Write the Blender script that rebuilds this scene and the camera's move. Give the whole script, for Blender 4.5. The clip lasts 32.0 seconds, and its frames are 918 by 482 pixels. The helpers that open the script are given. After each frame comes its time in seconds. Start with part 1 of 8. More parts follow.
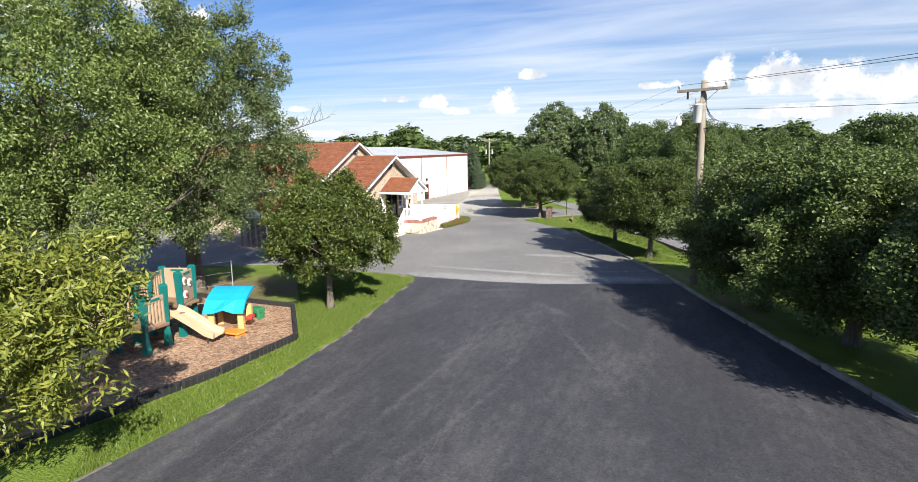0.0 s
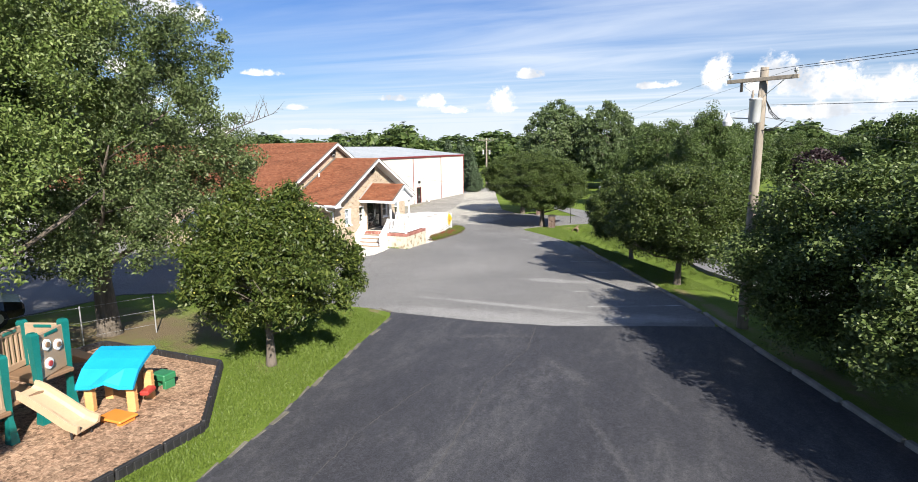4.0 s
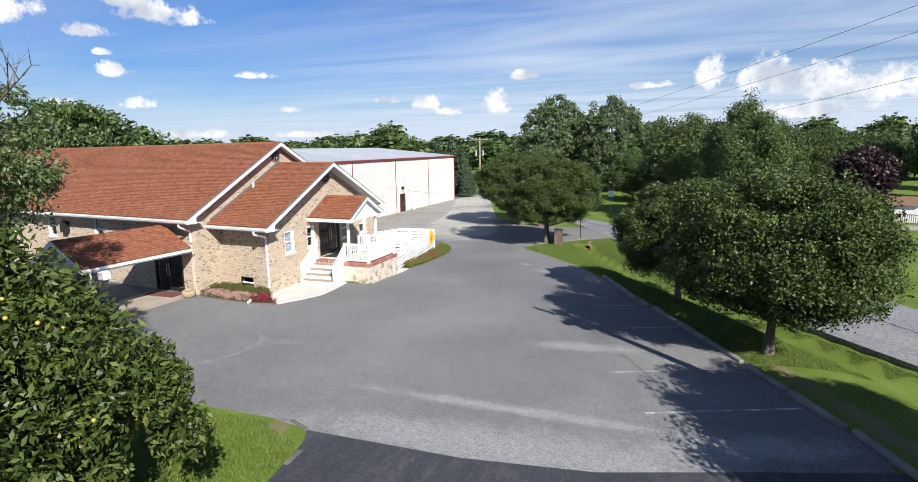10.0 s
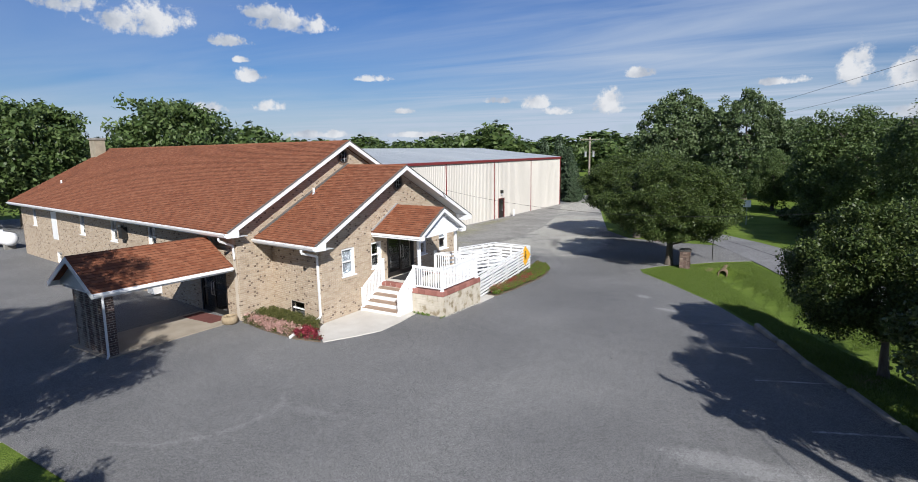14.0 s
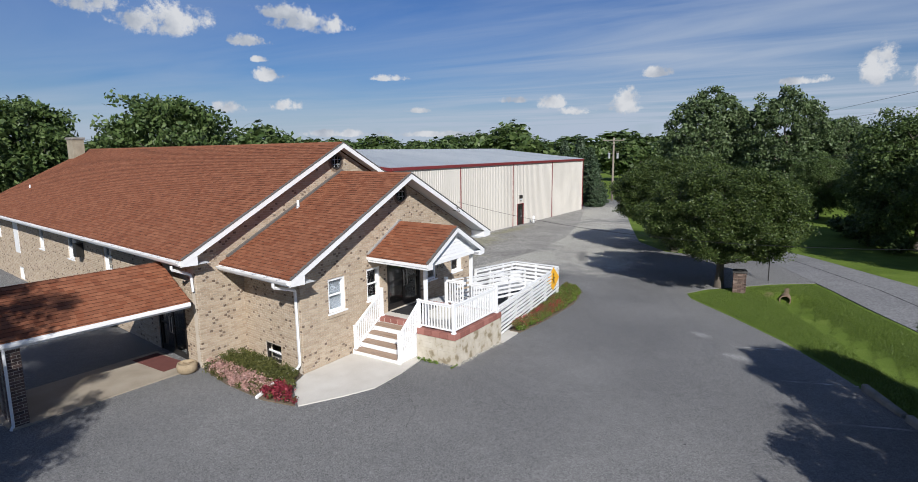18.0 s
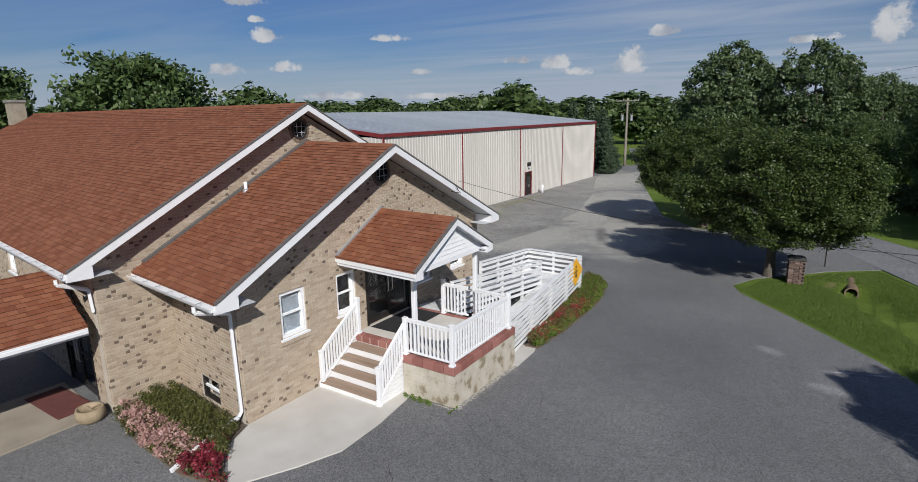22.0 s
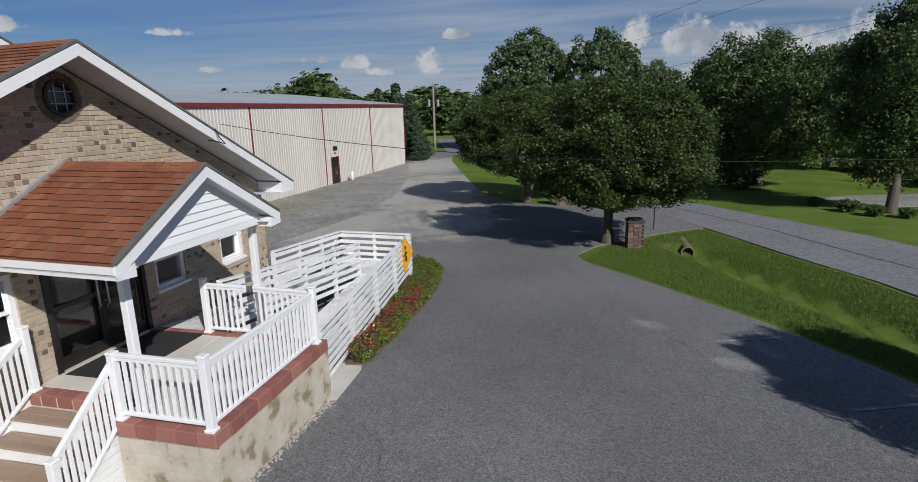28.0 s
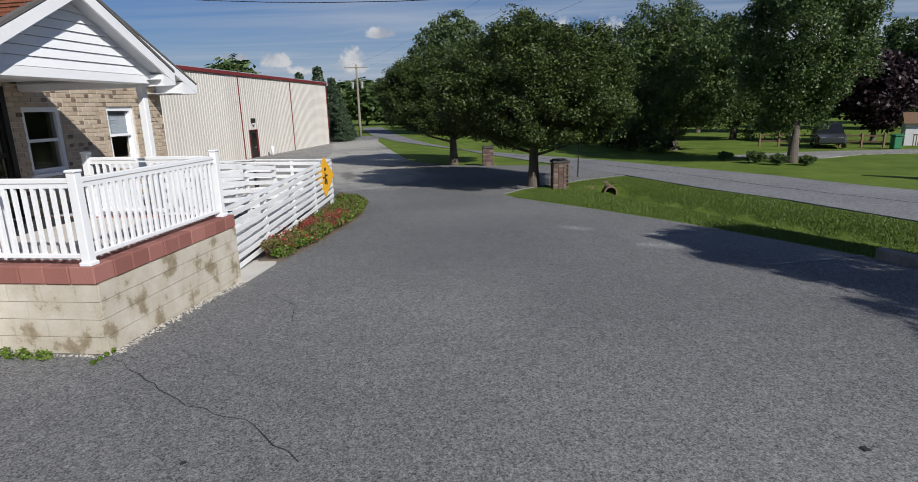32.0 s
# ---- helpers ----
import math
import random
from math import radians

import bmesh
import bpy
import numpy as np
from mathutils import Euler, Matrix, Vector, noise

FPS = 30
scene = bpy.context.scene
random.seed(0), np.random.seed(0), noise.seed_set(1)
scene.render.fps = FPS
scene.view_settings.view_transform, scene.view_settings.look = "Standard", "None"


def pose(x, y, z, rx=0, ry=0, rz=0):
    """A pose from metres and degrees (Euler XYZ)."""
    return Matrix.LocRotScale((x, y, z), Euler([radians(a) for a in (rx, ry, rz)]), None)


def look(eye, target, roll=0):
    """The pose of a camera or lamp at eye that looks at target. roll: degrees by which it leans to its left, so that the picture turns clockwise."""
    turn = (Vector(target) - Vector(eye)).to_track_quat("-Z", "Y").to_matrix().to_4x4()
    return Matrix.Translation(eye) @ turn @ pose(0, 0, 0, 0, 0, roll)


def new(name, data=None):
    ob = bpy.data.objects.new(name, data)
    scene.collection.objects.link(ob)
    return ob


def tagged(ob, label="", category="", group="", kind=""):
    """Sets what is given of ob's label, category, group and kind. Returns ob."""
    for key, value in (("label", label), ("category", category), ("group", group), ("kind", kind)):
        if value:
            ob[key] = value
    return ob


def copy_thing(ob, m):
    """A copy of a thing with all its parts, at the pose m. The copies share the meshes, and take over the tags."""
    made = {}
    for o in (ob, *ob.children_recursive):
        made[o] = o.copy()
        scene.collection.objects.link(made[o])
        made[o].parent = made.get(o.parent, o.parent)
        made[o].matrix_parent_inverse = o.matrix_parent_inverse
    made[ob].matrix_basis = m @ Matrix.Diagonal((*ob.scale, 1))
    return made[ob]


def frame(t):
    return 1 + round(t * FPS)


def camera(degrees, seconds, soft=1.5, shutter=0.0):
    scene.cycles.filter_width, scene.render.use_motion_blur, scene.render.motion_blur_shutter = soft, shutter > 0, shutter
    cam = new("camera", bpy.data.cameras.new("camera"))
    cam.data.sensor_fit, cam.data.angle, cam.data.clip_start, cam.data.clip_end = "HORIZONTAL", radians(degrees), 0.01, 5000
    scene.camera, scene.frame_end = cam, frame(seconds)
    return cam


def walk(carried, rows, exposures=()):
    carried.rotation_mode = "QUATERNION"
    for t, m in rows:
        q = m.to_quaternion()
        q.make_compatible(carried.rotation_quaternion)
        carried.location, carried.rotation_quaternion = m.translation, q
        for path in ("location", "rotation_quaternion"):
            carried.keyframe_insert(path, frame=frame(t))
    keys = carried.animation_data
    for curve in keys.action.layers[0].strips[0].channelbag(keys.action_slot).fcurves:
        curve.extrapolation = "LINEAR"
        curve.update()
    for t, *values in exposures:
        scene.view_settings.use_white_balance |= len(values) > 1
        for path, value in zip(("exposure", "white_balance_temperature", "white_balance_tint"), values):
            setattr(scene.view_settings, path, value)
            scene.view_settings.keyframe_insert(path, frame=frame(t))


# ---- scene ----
cam = camera(78.5, 32.0, soft=0.9)
PATH = [
    (0, (21.080, -35.051, 6.263), (20.371, -33.209, 5.940), -0.90),
    (0.5, (20.902, -34.385, 6.297), (20.191, -32.544, 5.974), -0.92),
    (1, (20.726, -33.729, 6.330), (20.014, -31.888, 6.007), -0.89),
    (1.5, (20.531, -33.080, 6.359), (19.821, -31.238, 6.036), -0.81),
    (2, (20.322, -32.438, 6.393), (19.614, -30.596, 6.069), -0.79),
    (2.5, (20.112, -31.785, 6.423), (19.406, -29.942, 6.101), -0.72),
    (3, (19.906, -31.113, 6.447), (19.200, -29.269, 6.123), -0.68),
    (3.5, (19.687, -30.415, 6.468), (18.984, -28.571, 6.143), -0.70),
    (4, (19.466, -29.691, 6.489), (18.766, -27.847, 6.162), -0.61),
    (4.5, (19.267, -28.948, 6.495), (18.568, -27.103, 6.169), -0.50),
    (6.5, (18.382, -25.924, 6.485), (17.689, -24.077, 6.158), -0.60),
    (7, (18.170, -25.152, 6.479), (17.480, -23.304, 6.151), -0.58),
    (7.5, (17.945, -24.382, 6.481), (17.255, -22.534, 6.152), -0.61),
    (8, (17.731, -23.601, 6.480), (17.040, -21.753, 6.151), -0.62),
    (8.5, (17.506, -22.782, 6.436), (16.817, -20.933, 6.109), -0.78),
    (9, (17.232, -21.951, 6.367), (16.542, -20.102, 6.042), -1.28),
    (9.5, (16.972, -21.216, 6.368), (16.285, -19.365, 6.045), -0.75),
    (10, (16.775, -20.539, 6.379), (16.089, -18.688, 6.056), -1.08),
    (10.5, (16.584, -19.838, 6.364), (15.898, -17.987, 6.040), -1.19),
    (11, (16.384, -19.123, 6.375), (15.698, -17.272, 6.054), -1.22),
    (11.5, (16.211, -18.431, 6.409), (15.518, -16.583, 6.088), -1.10),
    (12, (16.031, -17.741, 6.430), (15.295, -15.910, 6.108), -1.19),
    (12.5, (15.783, -16.996, 6.430), (14.970, -15.198, 6.109), -0.89),
    (13, (15.494, -16.211, 6.405), (14.564, -14.469, 6.088), -1.12),
    (13.5, (15.232, -15.497, 6.392), (14.234, -13.793, 6.074), -0.68),
    (14, (14.964, -14.844, 6.390), (13.942, -13.154, 6.074), -0.81),
    (14.5, (14.659, -14.204, 6.360), (13.621, -12.524, 6.045), -0.90),
    (16.5, (13.363, -12.190, 6.530), (12.305, -10.523, 6.213), -0.70),
    (17, (13.090, -11.792, 6.547), (12.028, -10.127, 6.230), -0.68),
    (17.5, (12.797, -11.361, 6.564), (11.734, -9.697, 6.248), -0.52),
    (18, (12.503, -10.895, 6.572), (11.437, -9.232, 6.255), -0.59),
    (18.5, (12.174, -10.379, 6.548), (11.106, -8.718, 6.232), -0.58),
    (19, (11.837, -9.845, 6.532), (10.770, -8.192, 6.176), -0.95),
    (19.5, (11.561, -9.351, 6.580), (10.496, -7.705, 6.182), -0.86),
    (20, (11.260, -8.841, 6.628), (10.196, -7.203, 6.194), -0.82),
    (20.5, (10.883, -8.282, 6.632), (9.823, -6.647, 6.182), -0.75),
    (21, (10.511, -7.737, 6.611), (9.451, -6.100, 6.164), -0.78),
    (21.5, (10.231, -7.248, 6.599), (9.171, -5.612, 6.152), -0.86),
    (22, (9.942, -6.763, 6.598), (8.880, -5.127, 6.154), -0.89),
    (22.5, (9.598, -6.276, 6.611), (8.536, -4.642, 6.164), -0.89),
    (23, (9.265, -5.817, 6.615), (8.204, -4.182, 6.167), -0.52),
    (23.5, (9.011, -5.401, 6.572), (7.949, -3.766, 6.124), -0.72),
    (24, (8.805, -5.018, 6.498), (7.795, -3.351, 6.050), -0.76),
    (24.5, (8.564, -4.634, 6.395), (7.651, -2.912, 5.946), -0.90),
    (25, (8.288, -4.230, 6.240), (7.490, -2.451, 5.791), -1.04),
    (25.5, (8.053, -3.832, 5.996), (7.302, -2.034, 5.546), -0.90),
    (27.5, (7.757, -2.414, 5.041), (7.207, -0.546, 4.586), -1.40),
    (28, (7.831, -2.269, 4.768), (7.367, -0.378, 4.312), -1.39),
    (28.5, (7.891, -2.267, 4.489), (7.543, -0.352, 4.030), -1.78),
    (29, (7.943, -2.303, 4.199), (7.709, -0.372, 3.735), -1.76),
    (29.5, (7.978, -2.306, 3.909), (7.887, -0.363, 3.445), -1.95),
    (30, (7.967, -2.290, 3.603), (7.979, -0.345, 3.139), -2.08),
    (30.5, (7.924, -2.284, 3.276), (7.980, -0.340, 2.810), -2.23),
    (31, (7.895, -2.281, 2.973), (7.900, -0.337, 2.507), -2.02),
    (31.5, (7.898, -2.276, 2.721), (7.789, -0.333, 2.258), -1.68),
    (32, (7.919, -2.266, 2.523), (7.697, -0.333, 2.060), -1.50),
]
walk(cam, [(t, look(eye, target, roll)) for t, eye, target, roll in PATH],
     exposures=[(0.0, 0.9, 7000, 10), (4.0, 0.86, 6950, 10), (8.0, 0.7, 6700, 10), (10.0, 0.57, 6500, 10), (13.0, 0.24, 6380, 10), (19.0, -0.12, 6330, 10), (23.0, -0.43, 6320, 10), (28.0, -0.48, 6310, 10), (32.0, -0.28, 6360, 10)])

# ---- world and sun ----
SUN_DIR = Vector((0.69, -0.73, 0.66)).normalized()
world = bpy.data.worlds.new("sky")
scene.world = world
world.use_nodes = True


def build_sky():
    nt = world.node_tree
    nt.nodes.clear()
    out = nt.nodes.new("ShaderNodeOutputWorld")
    bg = nt.nodes.new("ShaderNodeBackground")
    sky = nt.nodes.new("ShaderNodeTexSky")
    sky.sky_type = "NISHITA"
    sky.sun_disc = False
    sky.sun_elevation = math.asin(SUN_DIR.z)
    sky.sun_rotation = math.atan2(SUN_DIR.x, SUN_DIR.y)
    sky.altitude = 0
    sky.air_density = 1.0
    sky.dust_density = 0.2
    sky.ozone_density = 3.0
    bg.inputs["Strength"].default_value = 0.05
    nt.links.new(bg.outputs[0], out.inputs[0])
    tc = nt.nodes.new("ShaderNodeTexCoord")
    sep = nt.nodes.new("ShaderNodeSeparateXYZ")
    nt.links.new(tc.outputs["Generated"], sep.inputs[0])

    def math_node(op, a, b=None, clamp=False, third=0.0):
        n = nt.nodes.new("ShaderNodeMath")
        n.operation, n.use_clamp = op, clamp
        if op == "MULTIPLY_ADD":
            n.inputs[2].default_value = third
        for i, v in enumerate((a, b)):
            if v is None:
                continue
            if isinstance(v, (int, float)):
                n.inputs[i].default_value = v
            else:
                nt.links.new(v, n.inputs[i])
        return n.outputs[0]

    # thin high streaks, stretched towards the horizon
    up = math_node("MAXIMUM", sep.outputs["Z"], 0.04)
    flat = nt.nodes.new("ShaderNodeCombineXYZ")
    nt.links.new(math_node("DIVIDE", sep.outputs["X"], up), flat.inputs[0])
    nt.links.new(math_node("DIVIDE", sep.outputs["Y"], up), flat.inputs[1])
    mp = nt.nodes.new("ShaderNodeMapping")
    mp.inputs["Rotation"].default_value = (0, 0, radians(22))
    mp.inputs["Scale"].default_value = (0.2, 0.5, 1)
    nt.links.new(flat.outputs[0], mp.inputs[0])
    nz = nt.nodes.new("ShaderNodeTexNoise")
    nz.inputs["Scale"].default_value = 1.1
    nz.inputs["Detail"].default_value = 7
    nz.inputs["Roughness"].default_value = 0.55
    nz.inputs["Distortion"].default_value = 0.6
    nt.links.new(mp.outputs[0], nz.inputs["Vector"])
    rp = nt.nodes.new("ShaderNodeValToRGB")
    rp.color_ramp.elements[0].position, rp.color_ramp.elements[1].position = 0.36, 0.8
    nt.links.new(nz.outputs["Fac"], rp.inputs[0])
    low = nt.nodes.new("ShaderNodeMapRange")
    low.interpolation_type = "SMOOTHSTEP"
    low.inputs[1].default_value, low.inputs[2].default_value, low.inputs[3].default_value, low.inputs[4].default_value = 0.0, 0.13, 0.72, 0.0
    nt.links.new(sep.outputs["Z"], low.inputs[0])
    # a broad veil of high cloud over the road
    ahead = math_node("ADD", math_node("MULTIPLY", sep.outputs["X"], 0.1), math_node("MULTIPLY", sep.outputs["Y"], 0.99))
    veil = nt.nodes.new("ShaderNodeMapRange")
    veil.interpolation_type = "SMOOTHSTEP"
    veil.inputs[1].default_value, veil.inputs[2].default_value, veil.inputs[3].default_value, veil.inputs[4].default_value = 0.55, 0.97, 0.32, 0.88
    nt.links.new(ahead, veil.inputs[0])
    streak = math_node("ADD", math_node("MULTIPLY", math_node("ADD", rp.outputs[0], 0.16), veil.outputs[0]), low.outputs[0], clamp=True)

    # fair-weather heaps: (degrees left of +y, degrees up, half width, half height)
    heaps = ((59.2, 11.0, 4.2, 1.9), (64.0, 12.2, 3.0, 1.4), (46.6, 11.6, 3.6, 1.2), (48.6, 12.6, 2.6, 1.2), (52.6, 10.0, 2.0, 0.8), (50.5, 7.0, 1.5, 0.9),
             (39.3, 7.0, 1.9, 0.5), (49.1, 4.3, 1.5, 0.75), (54.5, 4.0, 1.7, 0.8), (36.5, 3.9, 1.4, 0.4), (23.4, 4.5, 1.4, 1.1), (21.0, 3.6, 1.9, 0.6),
             (16.4, 4.1, 1.5, 1.6), (13.6, 6.9, 1.4, 0.7), (1.7, 5.5, 1.8, 0.55), (-3.4, 6.0, 1.5, 2.4), (-7.7, 5.2, 2.9, 2.6), (-12.0, 4.8, 3.4, 2.2),
             (-16.5, 4.0, 4.2, 2.0), (-24, 5.2, 6, 2.2), (-11, 2.6, 7, 1.0), (27.0, 4.8, 1.6, 0.5), (51.4, 8.5, 0.8, 0.45), (56.5, 2.0, 3.6, 0.7), (44, 1.7, 4.5, 0.5), (34, 1.6, 5, 0.45))
    wob = nt.nodes.new("ShaderNodeTexNoise")
    wob.inputs["Scale"].default_value = 34
    wob.inputs["Detail"].default_value = 6
    wob.inputs["Roughness"].default_value = 0.68
    nt.links.new(tc.outputs["Generated"], wob.inputs["Vector"])
    shift = math_node("MULTIPLY", math_node("SUBTRACT", wob.outputs["Fac"], 0.5), 4.4)
    total, lowest = None, None
    for az, el, w, h in heaps:
        a, e = radians(az), radians(el)
        side = (-math.cos(a), -math.sin(a))
        s = math_node("ADD", math_node("MULTIPLY", sep.outputs["X"], side[0]), math_node("MULTIPLY", sep.outputs["Y"], side[1]))
        ahead = math_node("ADD", math_node("MULTIPLY", sep.outputs["X"], -math.sin(a)), math_node("MULTIPLY", sep.outputs["Y"], math.cos(a)))
        u = math_node("DIVIDE", s, radians(w * 1.05))
        v0 = math_node("DIVIDE", math_node("SUBTRACT", sep.outputs["Z"], math.sin(e)), radians(h))
        # flatter underside
        v = math_node("ADD", math_node("MAXIMUM", v0, 0.0), math_node("MULTIPLY", math_node("MINIMUM", v0, 0.0), 2.0))
        r2 = math_node("ADD", math_node("MULTIPLY", u, u), math_node("MULTIPLY", v, v))
        m = math_node("SUBTRACT", 1.0, r2)
        m = math_node("MULTIPLY", math_node("ADD", m, shift), math_node("GREATER_THAN", ahead, 0.0))
        m = math_node("MULTIPLY", math_node("MAXIMUM", math_node("MINIMUM", m, 1.0), 0.0), math_node("LESS_THAN", r2, 2.6))
        total = m if total is None else math_node("MAXIMUM", total, m)
    heap = nt.nodes.new("ShaderNodeMapRange")
    heap.interpolation_type = "SMOOTHSTEP"
    heap.inputs[1].default_value, heap.inputs[2].default_value = 0.0, 0.9
    nt.links.new(total, heap.inputs[0])
    mix1 = nt.nodes.new("ShaderNodeMix")
    mix1.data_type = "RGBA"
    nt.links.new(streak, mix1.inputs["Factor"])
    tint = nt.nodes.new("ShaderNodeMix")
    tint.data_type, tint.blend_type = "RGBA", "MULTIPLY"
    tint.inputs["Factor"].default_value = 1
    nt.links.new(sky.outputs[0], tint.inputs["A"])
    deep = nt.nodes.new("ShaderNodeMapRange")
    deep.inputs[1].default_value, deep.inputs[2].default_value = 0.02, 0.22
    nt.links.new(sep.outputs["Z"], deep.inputs[0])
    blue = nt.nodes.new("ShaderNodeMix")
    blue.data_type = "RGBA"
    nt.links.new(deep.outputs[0], blue.inputs["Factor"])
    blue.inputs["A"].default_value, blue.inputs["B"].default_value = (0.78, 0.95, 1.2, 1), (0.45, 0.84, 1.42, 1)
    nt.links.new(blue.outputs["Result"], tint.inputs["B"])
    nt.links.new(tint.outputs["Result"], mix1.inputs["A"])
    mix1.inputs["B"].default_value = (9.0, 10.4, 12.6, 1)
    mix2 = nt.nodes.new("ShaderNodeMix")
    mix2.data_type = "RGBA"
    nt.links.new(heap.outputs[0], mix2.inputs["Factor"])
    nt.links.new(mix1.outputs["Result"], mix2.inputs["A"])
    tone = nt.nodes.new("ShaderNodeMix")
    tone.data_type = "RGBA"
    puff = nt.nodes.new("ShaderNodeTexNoise")
    puff.inputs["Scale"].default_value, puff.inputs["Detail"].default_value = 22, 5
    nt.links.new(tc.outputs["Generated"], puff.inputs["Vector"])
    sharp = nt.nodes.new("ShaderNodeMapRange")
    sharp.inputs[1].default_value, sharp.inputs[2].default_value = 0.36, 0.6
    nt.links.new(puff.outputs["Fac"], sharp.inputs[0])
    nt.links.new(sharp.outputs[0], tone.inputs["Factor"])
    tone.inputs["A"].default_value = (8.2, 9.0, 10.4, 1)
    tone.inputs["B"].default_value = (14.0, 14.2, 14.6, 1)
    nt.links.new(tone.outputs["Result"], mix2.inputs["B"])
    nt.links.new(mix2.outputs["Result"], bg.inputs["Color"])


build_sky()
sun_data = bpy.data.lights.new("sun", "SUN")
sun_data.energy, sun_data.angle, sun_data.color = 5.9, radians(0.5), (1.0, 0.965, 0.915)
sun = new("sun", sun_data)
sun.matrix_world = look((0, 0, 40), Vector((0, 0, 40)) - SUN_DIR)


# ---- materials ----
def material(name, colours, rough=0.7, metal=0.0, scale=6.0, fine=60.0, bump=0.15, fine_mix=0.35, spec=0.5, by="", stretch=(1, 1, 1), detail=5, contrast=0.25, bump_dist=0.01, stops=None, by_mix=0.72):
    """Two colours or more, laid out by coarse and fine noise; by: 'object' or 'island' adds a shift of tone from piece to piece."""
    m = bpy.data.materials.new(name)
    m.use_nodes = True
    nt = m.node_tree
    b = nt.nodes["Principled BSDF"]
    b.inputs["Roughness"].default_value, b.inputs["Metallic"].default_value = rough, metal
    b.inputs["Specular IOR Level"].default_value = spec
    geo = nt.nodes.new("ShaderNodeNewGeometry")
    mp = nt.nodes.new("ShaderNodeMapping")
    mp.inputs["Scale"].default_value = stretch
    nt.links.new(geo.outputs["Position"], mp.inputs[0])
    n1, n2 = nt.nodes.new("ShaderNodeTexNoise"), nt.nodes.new("ShaderNodeTexNoise")
    n1.inputs["Scale"].default_value, n2.inputs["Scale"].default_value = scale, fine
    n1.inputs["Detail"].default_value, n2.inputs["Detail"].default_value = detail, 3
    for n in (n1, n2):
        nt.links.new(mp.outputs[0], n.inputs["Vector"])
    mix = nt.nodes.new("ShaderNodeMix")
    mix.inputs["Factor"].default_value = fine_mix
    nt.links.new(n1.outputs["Fac"], mix.inputs["A"])
    nt.links.new(n2.outputs["Fac"], mix.inputs["B"])
    fac = mix.outputs["Result"]
    if by:
        src = nt.nodes.new("ShaderNodeObjectInfo").outputs["Random"] if by == "object" else geo.outputs["Random Per Island"]
        mix3 = nt.nodes.new("ShaderNodeMix")
        mix3.inputs["Factor"].default_value = by_mix
        nt.links.new(fac, mix3.inputs["A"])
        nt.links.new(src, mix3.inputs["B"])
        fac, contrast = mix3.outputs["Result"], 0.5
    ramp = nt.nodes.new("ShaderNodeValToRGB")
    k = len(colours)
    while len(ramp.color_ramp.elements) < k:
        ramp.color_ramp.elements.new(0.5)
    for i, c in enumerate(colours):
        e = ramp.color_ramp.elements[i]
        e.position = stops[i] if stops else 0.5 - contrast + 2 * contrast * i / max(k - 1, 1)
        e.color = (*c, 1)
    nt.links.new(fac, ramp.inputs[0])
    nt.links.new(ramp.outputs[0], b.inputs["Base Color"])
    if bump:
        bp = nt.nodes.new("ShaderNodeBump")
        bp.inputs["Strength"].default_value, bp.inputs["Distance"].default_value = bump, bump_dist
        nt.links.new(n2.outputs["Fac"], bp.inputs["Height"])
        nt.links.new(bp.outputs[0], b.inputs["Normal"])
    return m


def leaf_material(name, dark, mid, light):
    m = material(name, (dark, mid, light), rough=0.48, scale=1.2, fine=9, bump=0, fine_mix=0.4, by="island", spec=0.35)
    nt = m.node_tree
    b = nt.nodes["Principled BSDF"]
    out = nt.nodes["Material Output"]
    tr = nt.nodes.new("ShaderNodeBsdfTranslucent")
    ad = nt.nodes.new("ShaderNodeMixShader")
    ad.inputs[0].default_value = 0.24
    ramp = [n for n in nt.nodes if n.type == "VALTORGB"][0]
    nt.links.new(ramp.outputs[0], tr.inputs["Color"])
    nt.links.new(b.outputs[0], ad.inputs[1])
    nt.links.new(tr.outputs[0], ad.inputs[2])
    nt.links.new(ad.outputs[0], out.inputs[0])
    return m


def glass_material():
    m = bpy.data.materials.new("window_glass")
    m.use_nodes = True
    b = m.node_tree.nodes["Principled BSDF"]
    b.inputs["Base Color"].default_value = (0.8, 0.84, 0.86, 1)
    b.inputs["Roughness"].default_value = 0.03
    b.inputs["Transmission Weight"].default_value = 1.0
    b.inputs["IOR"].default_value = 1.45
    return m


